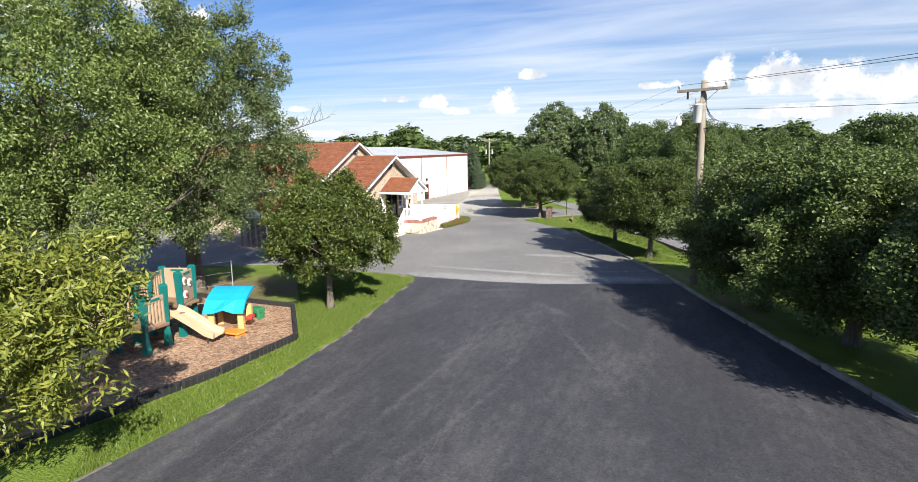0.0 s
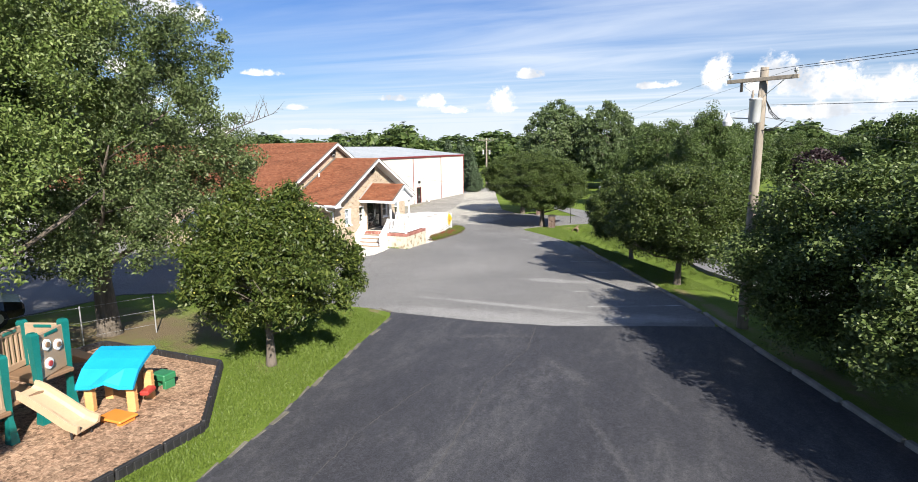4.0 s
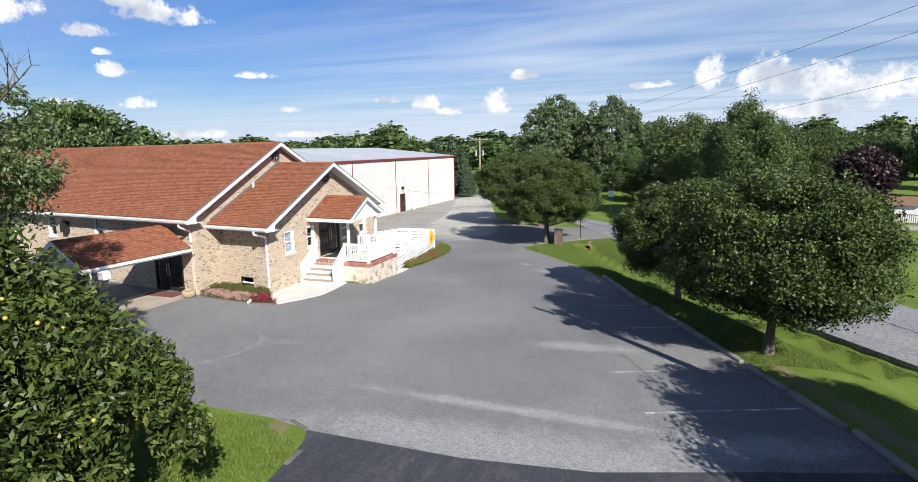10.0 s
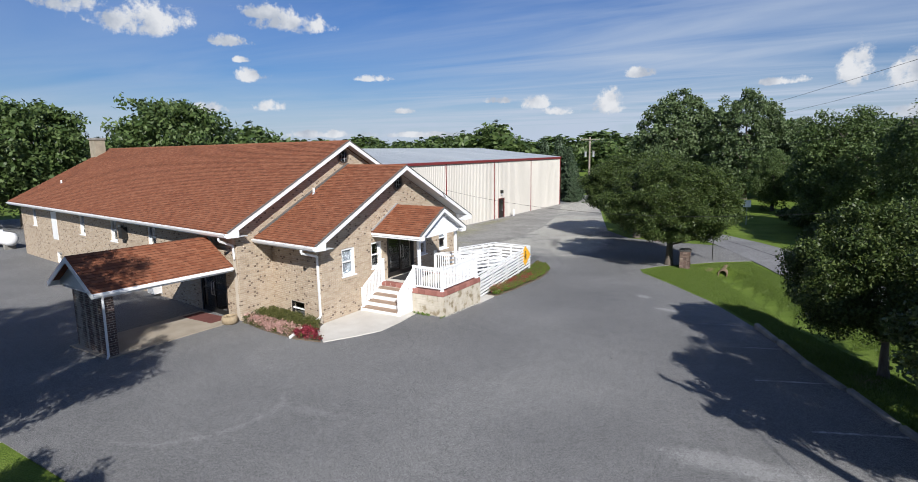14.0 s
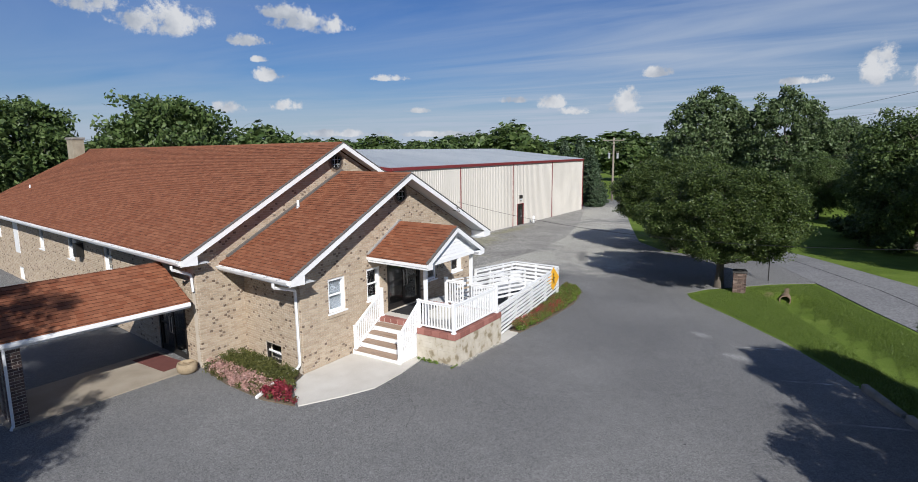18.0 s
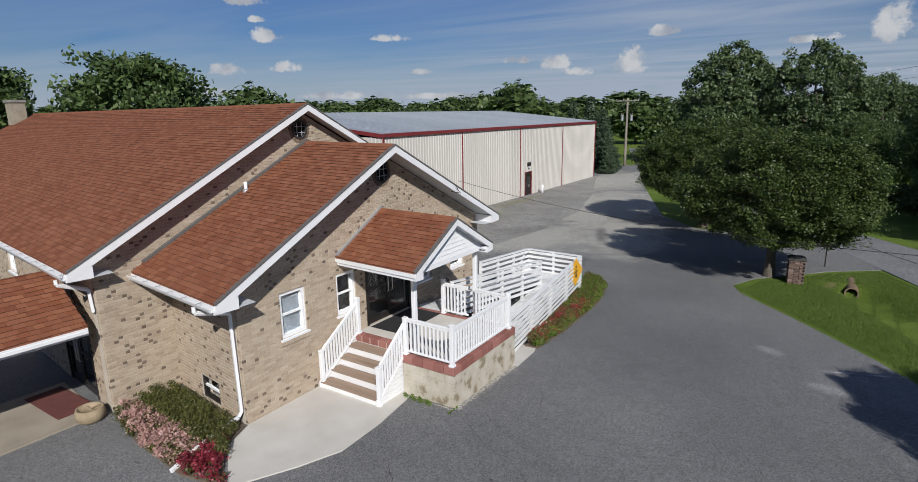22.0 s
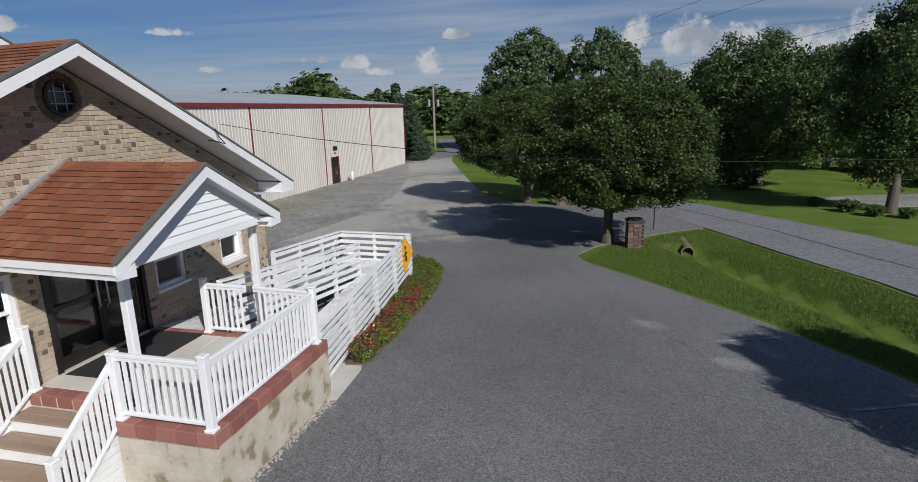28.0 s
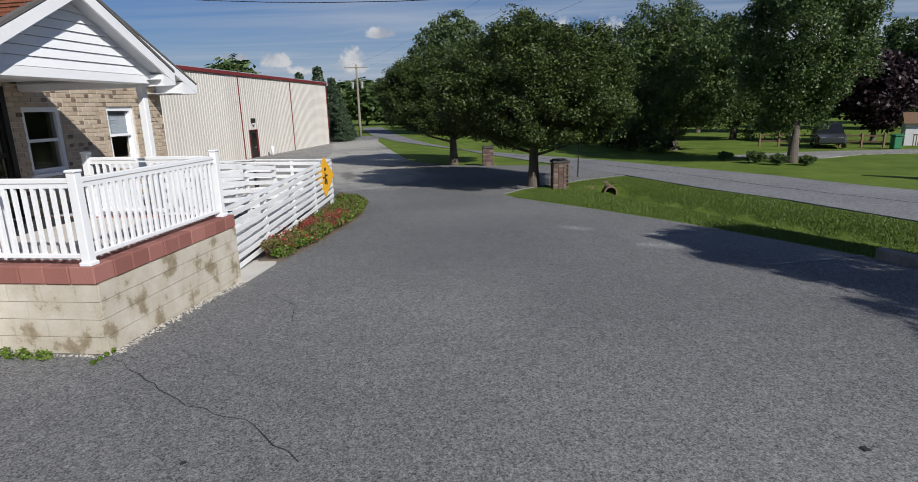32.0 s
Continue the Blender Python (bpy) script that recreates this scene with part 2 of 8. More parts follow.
def worn(mat, colour, spots, soft=0.5, strength=0.8, rough_scale=1.3, edge=0.9):
    """Lays a second colour over a material in uneven patches: (x, y, half length, half width, degrees)."""
    nt = mat.node_tree
    b = nt.nodes["Principled BSDF"]
    old = b.inputs["Base Color"].links[0].from_socket
    geo = nt.nodes.new("ShaderNodeNewGeometry")
    nz = nt.nodes.new("ShaderNodeTexNoise")
    nz.inputs["Scale"].default_value, nz.inputs["Detail"].default_value, nz.inputs["Roughness"].default_value = rough_scale, 8, 0.7
    nt.links.new(geo.outputs["Position"], nz.inputs["Vector"])
    total = None
    for x, y, a, w, deg in spots:
        mp = nt.nodes.new("ShaderNodeMapping")
        mp.vector_type = "TEXTURE"
        mp.inputs["Location"].default_value = (x, y, 0)
        mp.inputs["Rotation"].default_value = (0, 0, radians(deg))
        mp.inputs["Scale"].default_value = (a, w, 60)
        nt.links.new(geo.outputs["Position"], mp.inputs[0])
        ln = nt.nodes.new("ShaderNodeVectorMath")
        ln.operation = "LENGTH"
        nt.links.new(mp.outputs[0], ln.inputs[0])
        if total is None:
            total = ln.outputs["Value"]
        else:
            mn = nt.nodes.new("ShaderNodeMath")
            mn.operation = "MINIMUM"
            nt.links.new(total, mn.inputs[0])
            nt.links.new(ln.outputs["Value"], mn.inputs[1])
            total = mn.outputs[0]
    sh = nt.nodes.new("ShaderNodeMath")
    sh.operation = "MULTIPLY_ADD"
    sh.inputs[1].default_value, sh.inputs[2].default_value = edge * 2, -edge
    nt.links.new(nz.outputs["Fac"], sh.inputs[0])
    ad = nt.nodes.new("ShaderNodeMath")
    nt.links.new(total, ad.inputs[0])
    nt.links.new(sh.outputs[0], ad.inputs[1])
    mr = nt.nodes.new("ShaderNodeMapRange")
    mr.interpolation_type = "SMOOTHSTEP"
    mr.inputs[1].default_value, mr.inputs[2].default_value, mr.inputs[3].default_value, mr.inputs[4].default_value = 1 - soft, 1 + soft * 0.3, strength, 0.0
    nt.links.new(ad.outputs[0], mr.inputs[0])
    mx = nt.nodes.new("ShaderNodeMix")
    mx.data_type = "RGBA"
    nt.links.new(mr.outputs[0], mx.inputs["Factor"])
    nt.links.new(old, mx.inputs["A"])
    mx.inputs["B"].default_value = (*colour, 1)
    nt.links.new(mx.outputs["Result"], b.inputs["Base Color"])
    return mat


def speckle(mat, size, amount, bump=0.6, seed_shift=0.0):
    """Stone chips in asphalt or gravel: each cell of the given size gets a tone and a height of its own."""
    nt = mat.node_tree
    b = nt.nodes["Principled BSDF"]
    old = b.inputs["Base Color"].links[0].from_socket
    geo = nt.nodes.new("ShaderNodeNewGeometry")
    vo = nt.nodes.new("ShaderNodeTexVoronoi")
    vo.inputs["Scale"].default_value = 1 / size
    nt.links.new(geo.outputs["Position"], vo.inputs["Vector"])
    sp = nt.nodes.new("ShaderNodeSeparateColor")
    nt.links.new(vo.outputs["Color"], sp.inputs[0])
    vb = nt.nodes.new("ShaderNodeTexVoronoi")
    vb.inputs["Scale"].default_value = 0.62 / size
    nt.links.new(geo.outputs["Position"], vb.inputs["Vector"])
    sb = nt.nodes.new("ShaderNodeSeparateColor")
    nt.links.new(vb.outputs["Color"], sb.inputs[0])
    av = nt.nodes.new("ShaderNodeMix")
    av.inputs["Factor"].default_value = 0.4
    nt.links.new(sp.outputs[0], av.inputs["A"])
    nt.links.new(sb.outputs[1], av.inputs["B"])
    mr = nt.nodes.new("ShaderNodeMapRange")
    mr.inputs[3].default_value, mr.inputs[4].default_value = 1 - amount, 1 + amount
    nt.links.new(av.outputs["Result"], mr.inputs[0])
    mx = nt.nodes.new("ShaderNodeMix")
    mx.data_type, mx.blend_type = "RGBA", "MULTIPLY"
    mx.inputs["Factor"].default_value = 1
    nt.links.new(old, mx.inputs["A"])
    nt.links.new(mr.outputs[0], mx.inputs["B"])
    nt.links.new(mx.outputs["Result"], b.inputs["Base Color"])
    bp = nt.nodes.new("ShaderNodeBump")
    bp.inputs["Strength"].default_value, bp.inputs["Distance"].default_value = bump, size * 0.4
    nt.links.new(sp.outputs[1], bp.inputs["Height"])
    nt.links.new(bp.outputs[0], b.inputs["Normal"])
    return mat


M_GRASS = material("grass", ((0.056, 0.087, 0.013), (0.116, 0.175, 0.026), (0.186, 0.235, 0.055)), 0.9, scale=0.55, fine=26, bump=0.9, fine_mix=0.5, contrast=0.2, bump_dist=0.05, spec=0.15)
worn(M_GRASS, (0.23, 0.175, 0.11), [(8.55, -10.65, 0.55, 0.32, -40), (20.3, -3.6, 1.5, 0.35, 115), (19.2, -1.5, 1.0, 0.5, 115), (21.6, -6.6, 2.6, 0.4, 112), (23.6, -11.5, 3.2, 0.45, 112), (8.5, -16.9, 0.8, 0.5, 0), (17.0, 3.6, 0.7, 0.5, 100), (10.6, 20.9, 0.8, 0.2, 60), (11.3, 19.9, 0.5, 0.16, 120)], soft=0.9, strength=0.8, rough_scale=1.8, edge=1.3)
worn(M_GRASS, (0.16, 0.115, 0.075), [(1.8, -15.6, 5.5, 3.2, 20), (4.8, -14.5, 1.8, 1.6, 0)], soft=0.9, strength=0.9, rough_scale=0.9, edge=1.2)
M_ASPHALT = material("old_asphalt", ((0.134, 0.134, 0.135), (0.174, 0.173, 0.172), (0.222, 0.22, 0.215)), 0.88, scale=0.16, fine=2.6, bump=0.3, fine_mix=0.16, contrast=0.22, bump_dist=0.008, spec=0.3, detail=9)
worn(M_ASPHALT, (0.3, 0.298, 0.292), [(13.5, -9.9, 6.4, 1.15, 4), (13.5, -8.0, 4.6, 0.28, -1), (18.6, -8.2, 2.4, 0.7, 22), (14.5, -3.0, 1.9, 0.5, 4), (9.2, 11.05, 0.5, 0.3, -35), (10.6, 8.97, 0.6, 0.3, -10)], soft=0.75, strength=0.72)
worn(M_ASPHALT, (0.4, 0.385, 0.34), [(-5.5, 23, 7.0, 6.0, 20), (-5, 37, 7.0, 13.0, 8), (-0.2, 27, 3.0, 7.0, 12), (-9, 55, 5, 12, 5)], soft=0.6, strength=0.92, rough_scale=0.6, edge=0.9)
worn(M_ASPHALT, (0.075, 0.075, 0.078), [(0.2, 18.5, 1.8, 0.7, 95), (-1.0, 26, 2.6, 0.45, 110), (-4.3, 29.5, 0.6, 0.25, 20), (-7.6, 25.2, 1.2, 0.3, 60), (-11.3, 40.6, 1.3, 0.7, 90), (2.8, 14.0, 0.6, 0.5, 0), (-0.8, 15.5, 1.4, 0.8, 80)], soft=0.8, strength=0.65, rough_scale=1.6, edge=1.2)
worn(M_ASPHALT, (0.27, 0.268, 0.265), [(3.3, -8.3, 0.5, 0.12, 45), (3.75, -7.75, 0.5, 0.1, 58), (4.02, -7.1, 0.5, 0.12, 75), (4.12, -6.4, 0.5, 0.14, 88), (4.05, -5.75, 0.45, 0.14, 105), (3.7, -5.3, 0.4, 0.1, 140), (5.0, -5.5, 1.0, 0.2, 6), (2.6, -8.7, 0.6, 0.1, 25)], soft=0.95, strength=0.42, rough_scale=2.5, edge=1.3)
speckle(M_ASPHALT, 0.027, 0.2, 0.3)
speckle(M_ASPHALT, 0.0115, 0.75, 0.9)
M_SEALED = material("sealed_asphalt", ((0.03, 0.031, 0.038), (0.042, 0.043, 0.05), (0.075, 0.075, 0.08)), 0.72, scale=0.32, fine=3.0, bump=0.3, fine_mix=0.4, contrast=0.19, bump_dist=0.005, spec=0.45, detail=9, stretch=(1.5, 0.45, 1))
worn(M_SEALED, (0.16, 0.158, 0.155), [(13.3, -25, 4.5, 0.16, 94), (15.3, -22, 5.0, 0.12, 88), (16.9, -24, 3.0, 0.1, 80), (12.2, -27, 3.0, 0.18, 96), (18.8, -19, 3.5, 0.14, 115), (17, -14.5, 1.2, 0.3, 130), (14.0, -12, 1.6, 0.2, 20), (19.5, -15.5, 1.0, 0.14, 120)], soft=0.95, strength=0.2, rough_scale=3.2, edge=1.7)
speckle(M_SEALED, 0.05, 0.3, 0.4)
speckle(M_SEALED, 0.0125, 0.6, 0.6)
M_GRAVEL = material("gravel_apron", ((0.16, 0.155, 0.145), (0.25, 0.24, 0.22), (0.36, 0.35, 0.32)), 0.95, scale=0.5, fine=16, bump=0.7, fine_mix=0.5, contrast=0.2, bump_dist=0.02)
worn(M_GRAVEL, (0.2, 0.19, 0.095), [(-10.8, 27, 1.8, 5.5, 0), (-8.8, 22, 2.2, 1.2, 20), (-11.8, 36, 0.8, 5, 0)], soft=0.9, strength=0.7, rough_scale=1.2, edge=1.4)
speckle(M_GRAVEL, 0.06, 0.55, 0.7)
M_ROAD = material("road_asphalt", ((0.15, 0.15, 0.155), (0.19, 0.19, 0.195), (0.23, 0.23, 0.23)), 0.88, scale=0.35, fine=30, bump=0.3, contrast=0.2)
speckle(M_ROAD, 0.05, 0.4, 0.4)
M_CONCRETE = material("pale_concrete", ((0.46, 0.43, 0.38), (0.56, 0.53, 0.48), (0.64, 0.62, 0.57)), 0.85, scale=1.2, fine=60, bump=0.15)
M_SLAB = material("tan_concrete", ((0.25, 0.21, 0.16), (0.33, 0.285, 0.225), (0.4, 0.35, 0.285)), 0.9, scale=1.4, fine=50, bump=0.2)
M_KERB = material("kerb_concrete", ((0.1, 0.095, 0.085), (0.22, 0.21, 0.19), (0.33, 0.315, 0.28)), 0.9, scale=2.2, fine=40, bump=0.4)
M_MULCH = material("wood_chips", ((0.16, 0.095, 0.06), (0.31, 0.2, 0.135), (0.45, 0.32, 0.22)), 0.95, scale=1.4, fine=24, bump=1.0, fine_mix=0.65, contrast=0.2, bump_dist=0.04, spec=0.1)
speckle(M_MULCH, 0.07, 0.6, 0.9)
M_MORTAR = material("mortar", ((0.43, 0.37, 0.3), (0.5, 0.44, 0.365), (0.56, 0.5, 0.42)), 0.95, scale=2, fine=70, bump=0.3)
BRICKS = ((0.335, 0.258, 0.183), (0.4, 0.318, 0.232), (0.44, 0.358, 0.267), (0.49, 0.408, 0.312))
DARKS = ((0.11, 0.078, 0.057), (0.175, 0.128, 0.094), (0.24, 0.182, 0.135))
STOPS = (0.12, 0.35, 0.65, 0.9)
M_BRICK = material("tan_brick", BRICKS, 0.9, scale=2.0, fine=70, bump=0.4, by="island", stops=STOPS, by_mix=0.6)
M_BRICK_DARK = material("dark_brick", DARKS, 0.9, scale=3, fine=70, bump=0.4, by="island", by_mix=0.6)
M_BRICK_ONE = material("tan_brick_piece", BRICKS, 0.9, scale=2.0, fine=70, bump=0.4, by="object", stops=STOPS, by_mix=0.6)
SHINGLES = ((0.165, 0.06, 0.033), (0.22, 0.085, 0.046), (0.25, 0.099, 0.053), (0.31, 0.132, 0.074))
M_SHINGLE = material("red_shingle", SHINGLES, 0.93, scale=0.5, fine=110, bump=0.5, fine_mix=0.45, by="island", spec=0.2, by_mix=0.6)
M_SHINGLE_ONE = material("red_shingle_piece", SHINGLES, 0.93, scale=0.5, fine=110, bump=0.5, fine_mix=0.45, by="object", spec=0.2, by_mix=0.6)
M_SHINGLE_DEEP = material("dark_shingle", ((0.15, 0.052, 0.028), (0.2, 0.07, 0.036), (0.235, 0.085, 0.043)), 0.95, scale=0.5, fine=110, bump=0.5, fine_mix=0.45, by="island", spec=0.2, by_mix=0.5)
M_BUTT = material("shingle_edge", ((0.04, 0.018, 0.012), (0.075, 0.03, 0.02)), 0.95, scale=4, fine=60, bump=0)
M_WHITE = material("white_paint", ((0.72, 0.73, 0.73), (0.8, 0.8, 0.8), (0.84, 0.84, 0.83)), 0.5, scale=2, fine=30, bump=0.04)
M_VINYL = material("white_vinyl", ((0.78, 0.79, 0.8), (0.83, 0.83, 0.83)), 0.35, scale=2, fine=30, bump=0.02)
M_METAL_WALL = material("cream_steel", ((0.47, 0.44, 0.4), (0.55, 0.52, 0.47), (0.61, 0.58, 0.53)), 0.45, scale=0.5, fine=12, bump=0.05, stretch=(1, 1, 0.15))
M_RED_TRIM = material("red_trim", ((0.15, 0.022, 0.024), (0.2, 0.032, 0.032)), 0.45, scale=1, fine=20, bump=0.03)
M_ROOF_METAL = material("galvanised_roof", ((0.3, 0.33, 0.37), (0.4, 0.43, 0.46), (0.47, 0.49, 0.51)), 0.42, 0.35, scale=0.25, fine=4, bump=0.04, stretch=(0.2, 1, 1))
# near-black, in place of the darkness inside the closed buildings
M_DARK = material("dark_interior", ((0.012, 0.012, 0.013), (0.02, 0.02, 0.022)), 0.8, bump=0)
M_GLASS = glass_material()
M_BARK = material("bark", ((0.05, 0.04, 0.03), (0.12, 0.1, 0.08), (0.2, 0.17, 0.14)), 0.95, scale=5, fine=22, bump=0.9, stretch=(1, 1, 0.25), bump_dist=0.03)
M_LEAF_PEAR = leaf_material("pear_leaves", (0.02, 0.037, 0.007), (0.05, 0.08, 0.018), (0.14, 0.175, 0.05))
M_LEAF_ROW = leaf_material("row_tree_leaves", (0.03, 0.055, 0.012), (0.08, 0.122, 0.032), (0.21, 0.26, 0.095))
M_LEAF_OLIVE = leaf_material("olive_green_leaves", (0.021, 0.038, 0.006), (0.056, 0.086, 0.016), (0.165, 0.19, 0.046))
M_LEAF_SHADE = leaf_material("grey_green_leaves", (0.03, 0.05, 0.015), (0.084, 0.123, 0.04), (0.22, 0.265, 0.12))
M_LEAF_SILVER = leaf_material("silver_green_leaves", (0.035, 0.06, 0.02), (0.095, 0.14, 0.052), (0.2, 0.25, 0.13))
M_LEAF_MAPLE = leaf_material("maple_leaves", (0.042, 0.07, 0.014), (0.112, 0.165, 0.04), (0.26, 0.31, 0.11))
M_LEAF_FAR = leaf_material("woodland_leaves", (0.026, 0.048, 0.013), (0.072, 0.115, 0.032), (0.16, 0.21, 0.075))
M_LEAF_WARM = leaf_material("yellow_green_leaves", (0.055, 0.075, 0.012), (0.15, 0.18, 0.03), (0.33, 0.34, 0.075))
M_FRUIT = material("ripening_fruit", ((0.2, 0.23, 0.04), (0.32, 0.3, 0.06), (0.42, 0.27, 0.05)), 0.5, bump=0, scale=0.9)
M_LEAF_PURPLE = leaf_material("purple_leaves", (0.018, 0.012, 0.014), (0.035, 0.02, 0.024), (0.06, 0.035, 0.04))
M_NEEDLE = leaf_material("spruce_needles", (0.03, 0.052, 0.024), (0.062, 0.098, 0.048), (0.13, 0.17, 0.11))


# ---- mesh helpers ----
def part(name, bm, mat, parent=None, label="", smooth=False):
    me = bpy.data.meshes.new(name)
    bm.normal_update()
    bm.to_mesh(me)
    bm.free()
    me.materials.append(mat)
    if smooth:
        me.polygons.foreach_set("use_smooth", [True] * len(me.polygons))
    ob = new(name, me)
    if parent:
        ob.parent = parent
    if label:
        ob["label"] = label
    return ob


def raw(name, verts, faces, mat, parent=None, label=""):
    me = bpy.data.meshes.new(name)
    me.from_pydata(verts, [], faces)
    me.update()
    me.materials.append(mat)
    ob = new(name, me)
    if parent:
        ob.parent = parent
    if label:
        ob["label"] = label
    return ob


def empty(name, label, category, group="", kind=""):
    return tagged(new(name), label, category, group, kind)


def box(bm, x0, y0, z0, x1, y1, z1, bevel=0.0, m=None):
    xs, ys, zs = sorted((x0, x1)), sorted((y0, y1)), sorted((z0, z1))
    v = [bm.verts.new((x, y, z)) for z in zs for y in ys for x in xs]
    fs = [bm.faces.new([v[i] for i in f]) for f in ((0, 2, 3, 1), (4, 5, 7, 6), (0, 1, 5, 4), (2, 6, 7, 3), (0, 4, 6, 2), (1, 3, 7, 5))]
    if bevel:
        es = list({e for f in fs for e in f.edges})
        got = bmesh.ops.bevel(bm, geom=es, offset=bevel, segments=1, affect="EDGES")
        v = list({x for f in got["faces"] for x in f.verts} | {x for x in v if x.is_valid})
    if m is not None:
        bmesh.ops.transform(bm, matrix=m, verts=[x for x in v if x.is_valid])
    return v


def bar(bm, a, b, w, h=None, bevel=0.0, up=(0, 0, 1)):
    """A square bar from a to b, w across and h high."""
    h = h or w
    a, b = Vector(a), Vector(b)
    d = (b - a)
    n = d.normalized()
    side = n.cross(Vector(up))
    if side.length < 1e-4:
        side = Vector((1, 0, 0))
    side.normalize()
    top = side.cross(n)
    m = Matrix((side, n, top)).transposed().to_4x4()
    m.translation = a
    return box(bm, -w / 2, 0, -h / 2, w / 2, d.length, h / 2, bevel, m)


def tube(bm, pts, r, seg=8, taper=None):
    """A round tube along points; r a radius or one for each point."""
    pts = [Vector(p) for p in pts]
    rs = r if isinstance(r, (list, tuple)) else [r] * len(pts)
    rings = []
    for i, p in enumerate(pts):
        d = (pts[min(i + 1, len(pts) - 1)] - pts[max(i - 1, 0)]).normalized()
        a = d.cross(Vector((0.13, 0.31, 1)) if abs(d.z) < 0.95 else Vector((1, 0, 0))).normalized()
        b = d.cross(a)
        rings.append([bm.verts.new(p + rs[i] * (math.cos(2 * math.pi * k / seg) * a + math.sin(2 * math.pi * k / seg) * b)) for k in range(seg)])
    for r0, r1 in zip(rings, rings[1:]):
        for k in range(seg):
            bm.faces.new((r0[k], r0[(k + 1) % seg], r1[(k + 1) % seg], r1[k]))
    bm.faces.new(rings[0][::-1])
    bm.faces.new(rings[-1])


def slab(bm, pts, down):
    """A flat plate: the corners of its upper face, and how thick it is."""
    pts = [Vector(p) for p in pts]
    n = Vector((0, 0, 0))
    for a, b in zip(pts, pts[1:] + pts[:1]):
        n += a.cross(b)
    n.normalize()
    if n.z < 0:
        pts.reverse()
        n = -n
    top = [bm.verts.new(p) for p in pts]
    bot = [bm.verts.new(p - Vector((0, 0, down))) for p in pts]
    bm.faces.new(top)
    bm.faces.new(bot[::-1])
    k = len(pts)
    for i in range(k):
        bm.faces.new((top[i], bot[i], bot[(i + 1) % k], top[(i + 1) % k]))


# ---- the lie of the land ----
LAND_Y = [-400, -60, -33, -22, -17, -11, 0, 4, 9, 20, 40, 60, 400]
LAND_Z = [0.9, 0.9, 0.6, 0.33, 0.18, 0.06, 0.0, 0.0, -0.28, -0.75, -0.95, -1.0, -1.0]
ROWS_Y = [-400, -250, -150, -100, -75] + list(range(-60, 100, 2)) + [110, 130, 160, 200, 260, 330, 400, 600, 1000, 2000]


def land(y):
    return float(sum(np.interp(y + d, LAND_Y, LAND_Z) for d in (-2, -1, 0, 1, 2)) / 5)


LAND_ROWS = [land(y) for y in ROWS_Y]


def ground_z(y):
    """The height of the ground: straight from row to row, so that sheets lie flush."""
    return float(np.interp(y, ROWS_Y, LAND_ROWS))


def ditch(x, y):
    """The swale between the car park and the road."""
    cx = float(np.interp(y, [-30, -3, 3, 10, 21, 26], [33, 23.3, 19.6, 15.6, 11.5, 9.5]))
    fade = max(0.0, min(1.0, (21.5 - y) / 0.7)) * max(0.0, min(1.0, (y + 20) / 10))
    return -0.4 * fade * math.exp(-((x - cx) / 0.95) ** 2)


def build_ground():
    xs = [-2000, -900, -400, -200, -120, -80, -60, -50] + list(range(-40, 8, 3)) + [8 + 0.6 * i for i in range(35)] + list(range(30, 62, 3)) + [70, 90, 130, 200, 400, 900, 2000]
    ys = sorted(set(ROWS_Y + [-1500, -3000, 3000] + [y + 1 for y in range(-20, 26, 2)] + [20.4, 20.8, 21.15, 21.5]))
    verts = [(x, y, ground_z(y) + ditch(x, y) + (0.02 * noise.noise((x * 0.35, y * 0.35, 0)) - 0.012 if 9 < x < 28 and -40 < y < 30 else -0.012)) for y in ys for x in xs]
    k = len(xs)
    faces = [(j * k + i, j * k + i + 1, (j + 1) * k + i + 1, (j + 1) * k + i) for j in range(len(ys) - 1) for i in range(k - 1)]
    ob = raw("ground", verts, faces, M_GRASS)
    ob.data.polygons.foreach_set("use_smooth", [True] * len(ob.data.polygons))
    return tagged(ob, "mown green lawn and verge sloping gently to the road", "ground", kind="structure")


def sheet(name, outline, lift, mat, label, category="pavement"):
    """A paved area: a flat outline cut at every row of the land and laid on it."""
    bm = bmesh.new()
    bm.faces.new([bm.verts.new((x, y, 0)) for x, y in outline])
    lo, hi = min(y for _, y in outline), max(y for _, y in outline)
    for y in ROWS_Y:
        if lo < y < hi:
            bmesh.ops.bisect_plane(bm, geom=bm.verts[:] + bm.edges[:] + bm.faces[:], plane_co=(0, y, 0), plane_no=(0, 1, 0))
    bmesh.ops.triangulate(bm, faces=bm.faces[:])
    for v in bm.verts:
        v.co.z = ground_z(v.co.y) + lift
    bm.normal_update()
    for f in bm.faces:
        if f.normal.z < 0:
            f.normal_flip()
    rim = [e for e in bm.edges if e.is_boundary]
    made = bmesh.ops.extrude_edge_only(bm, edges=rim)
    for v in made["geom"]:
        if isinstance(v, bmesh.types.BMVert):
            v.co.z -= 0.22
    return tagged(part(name, bm, mat), label, category, kind="structure")


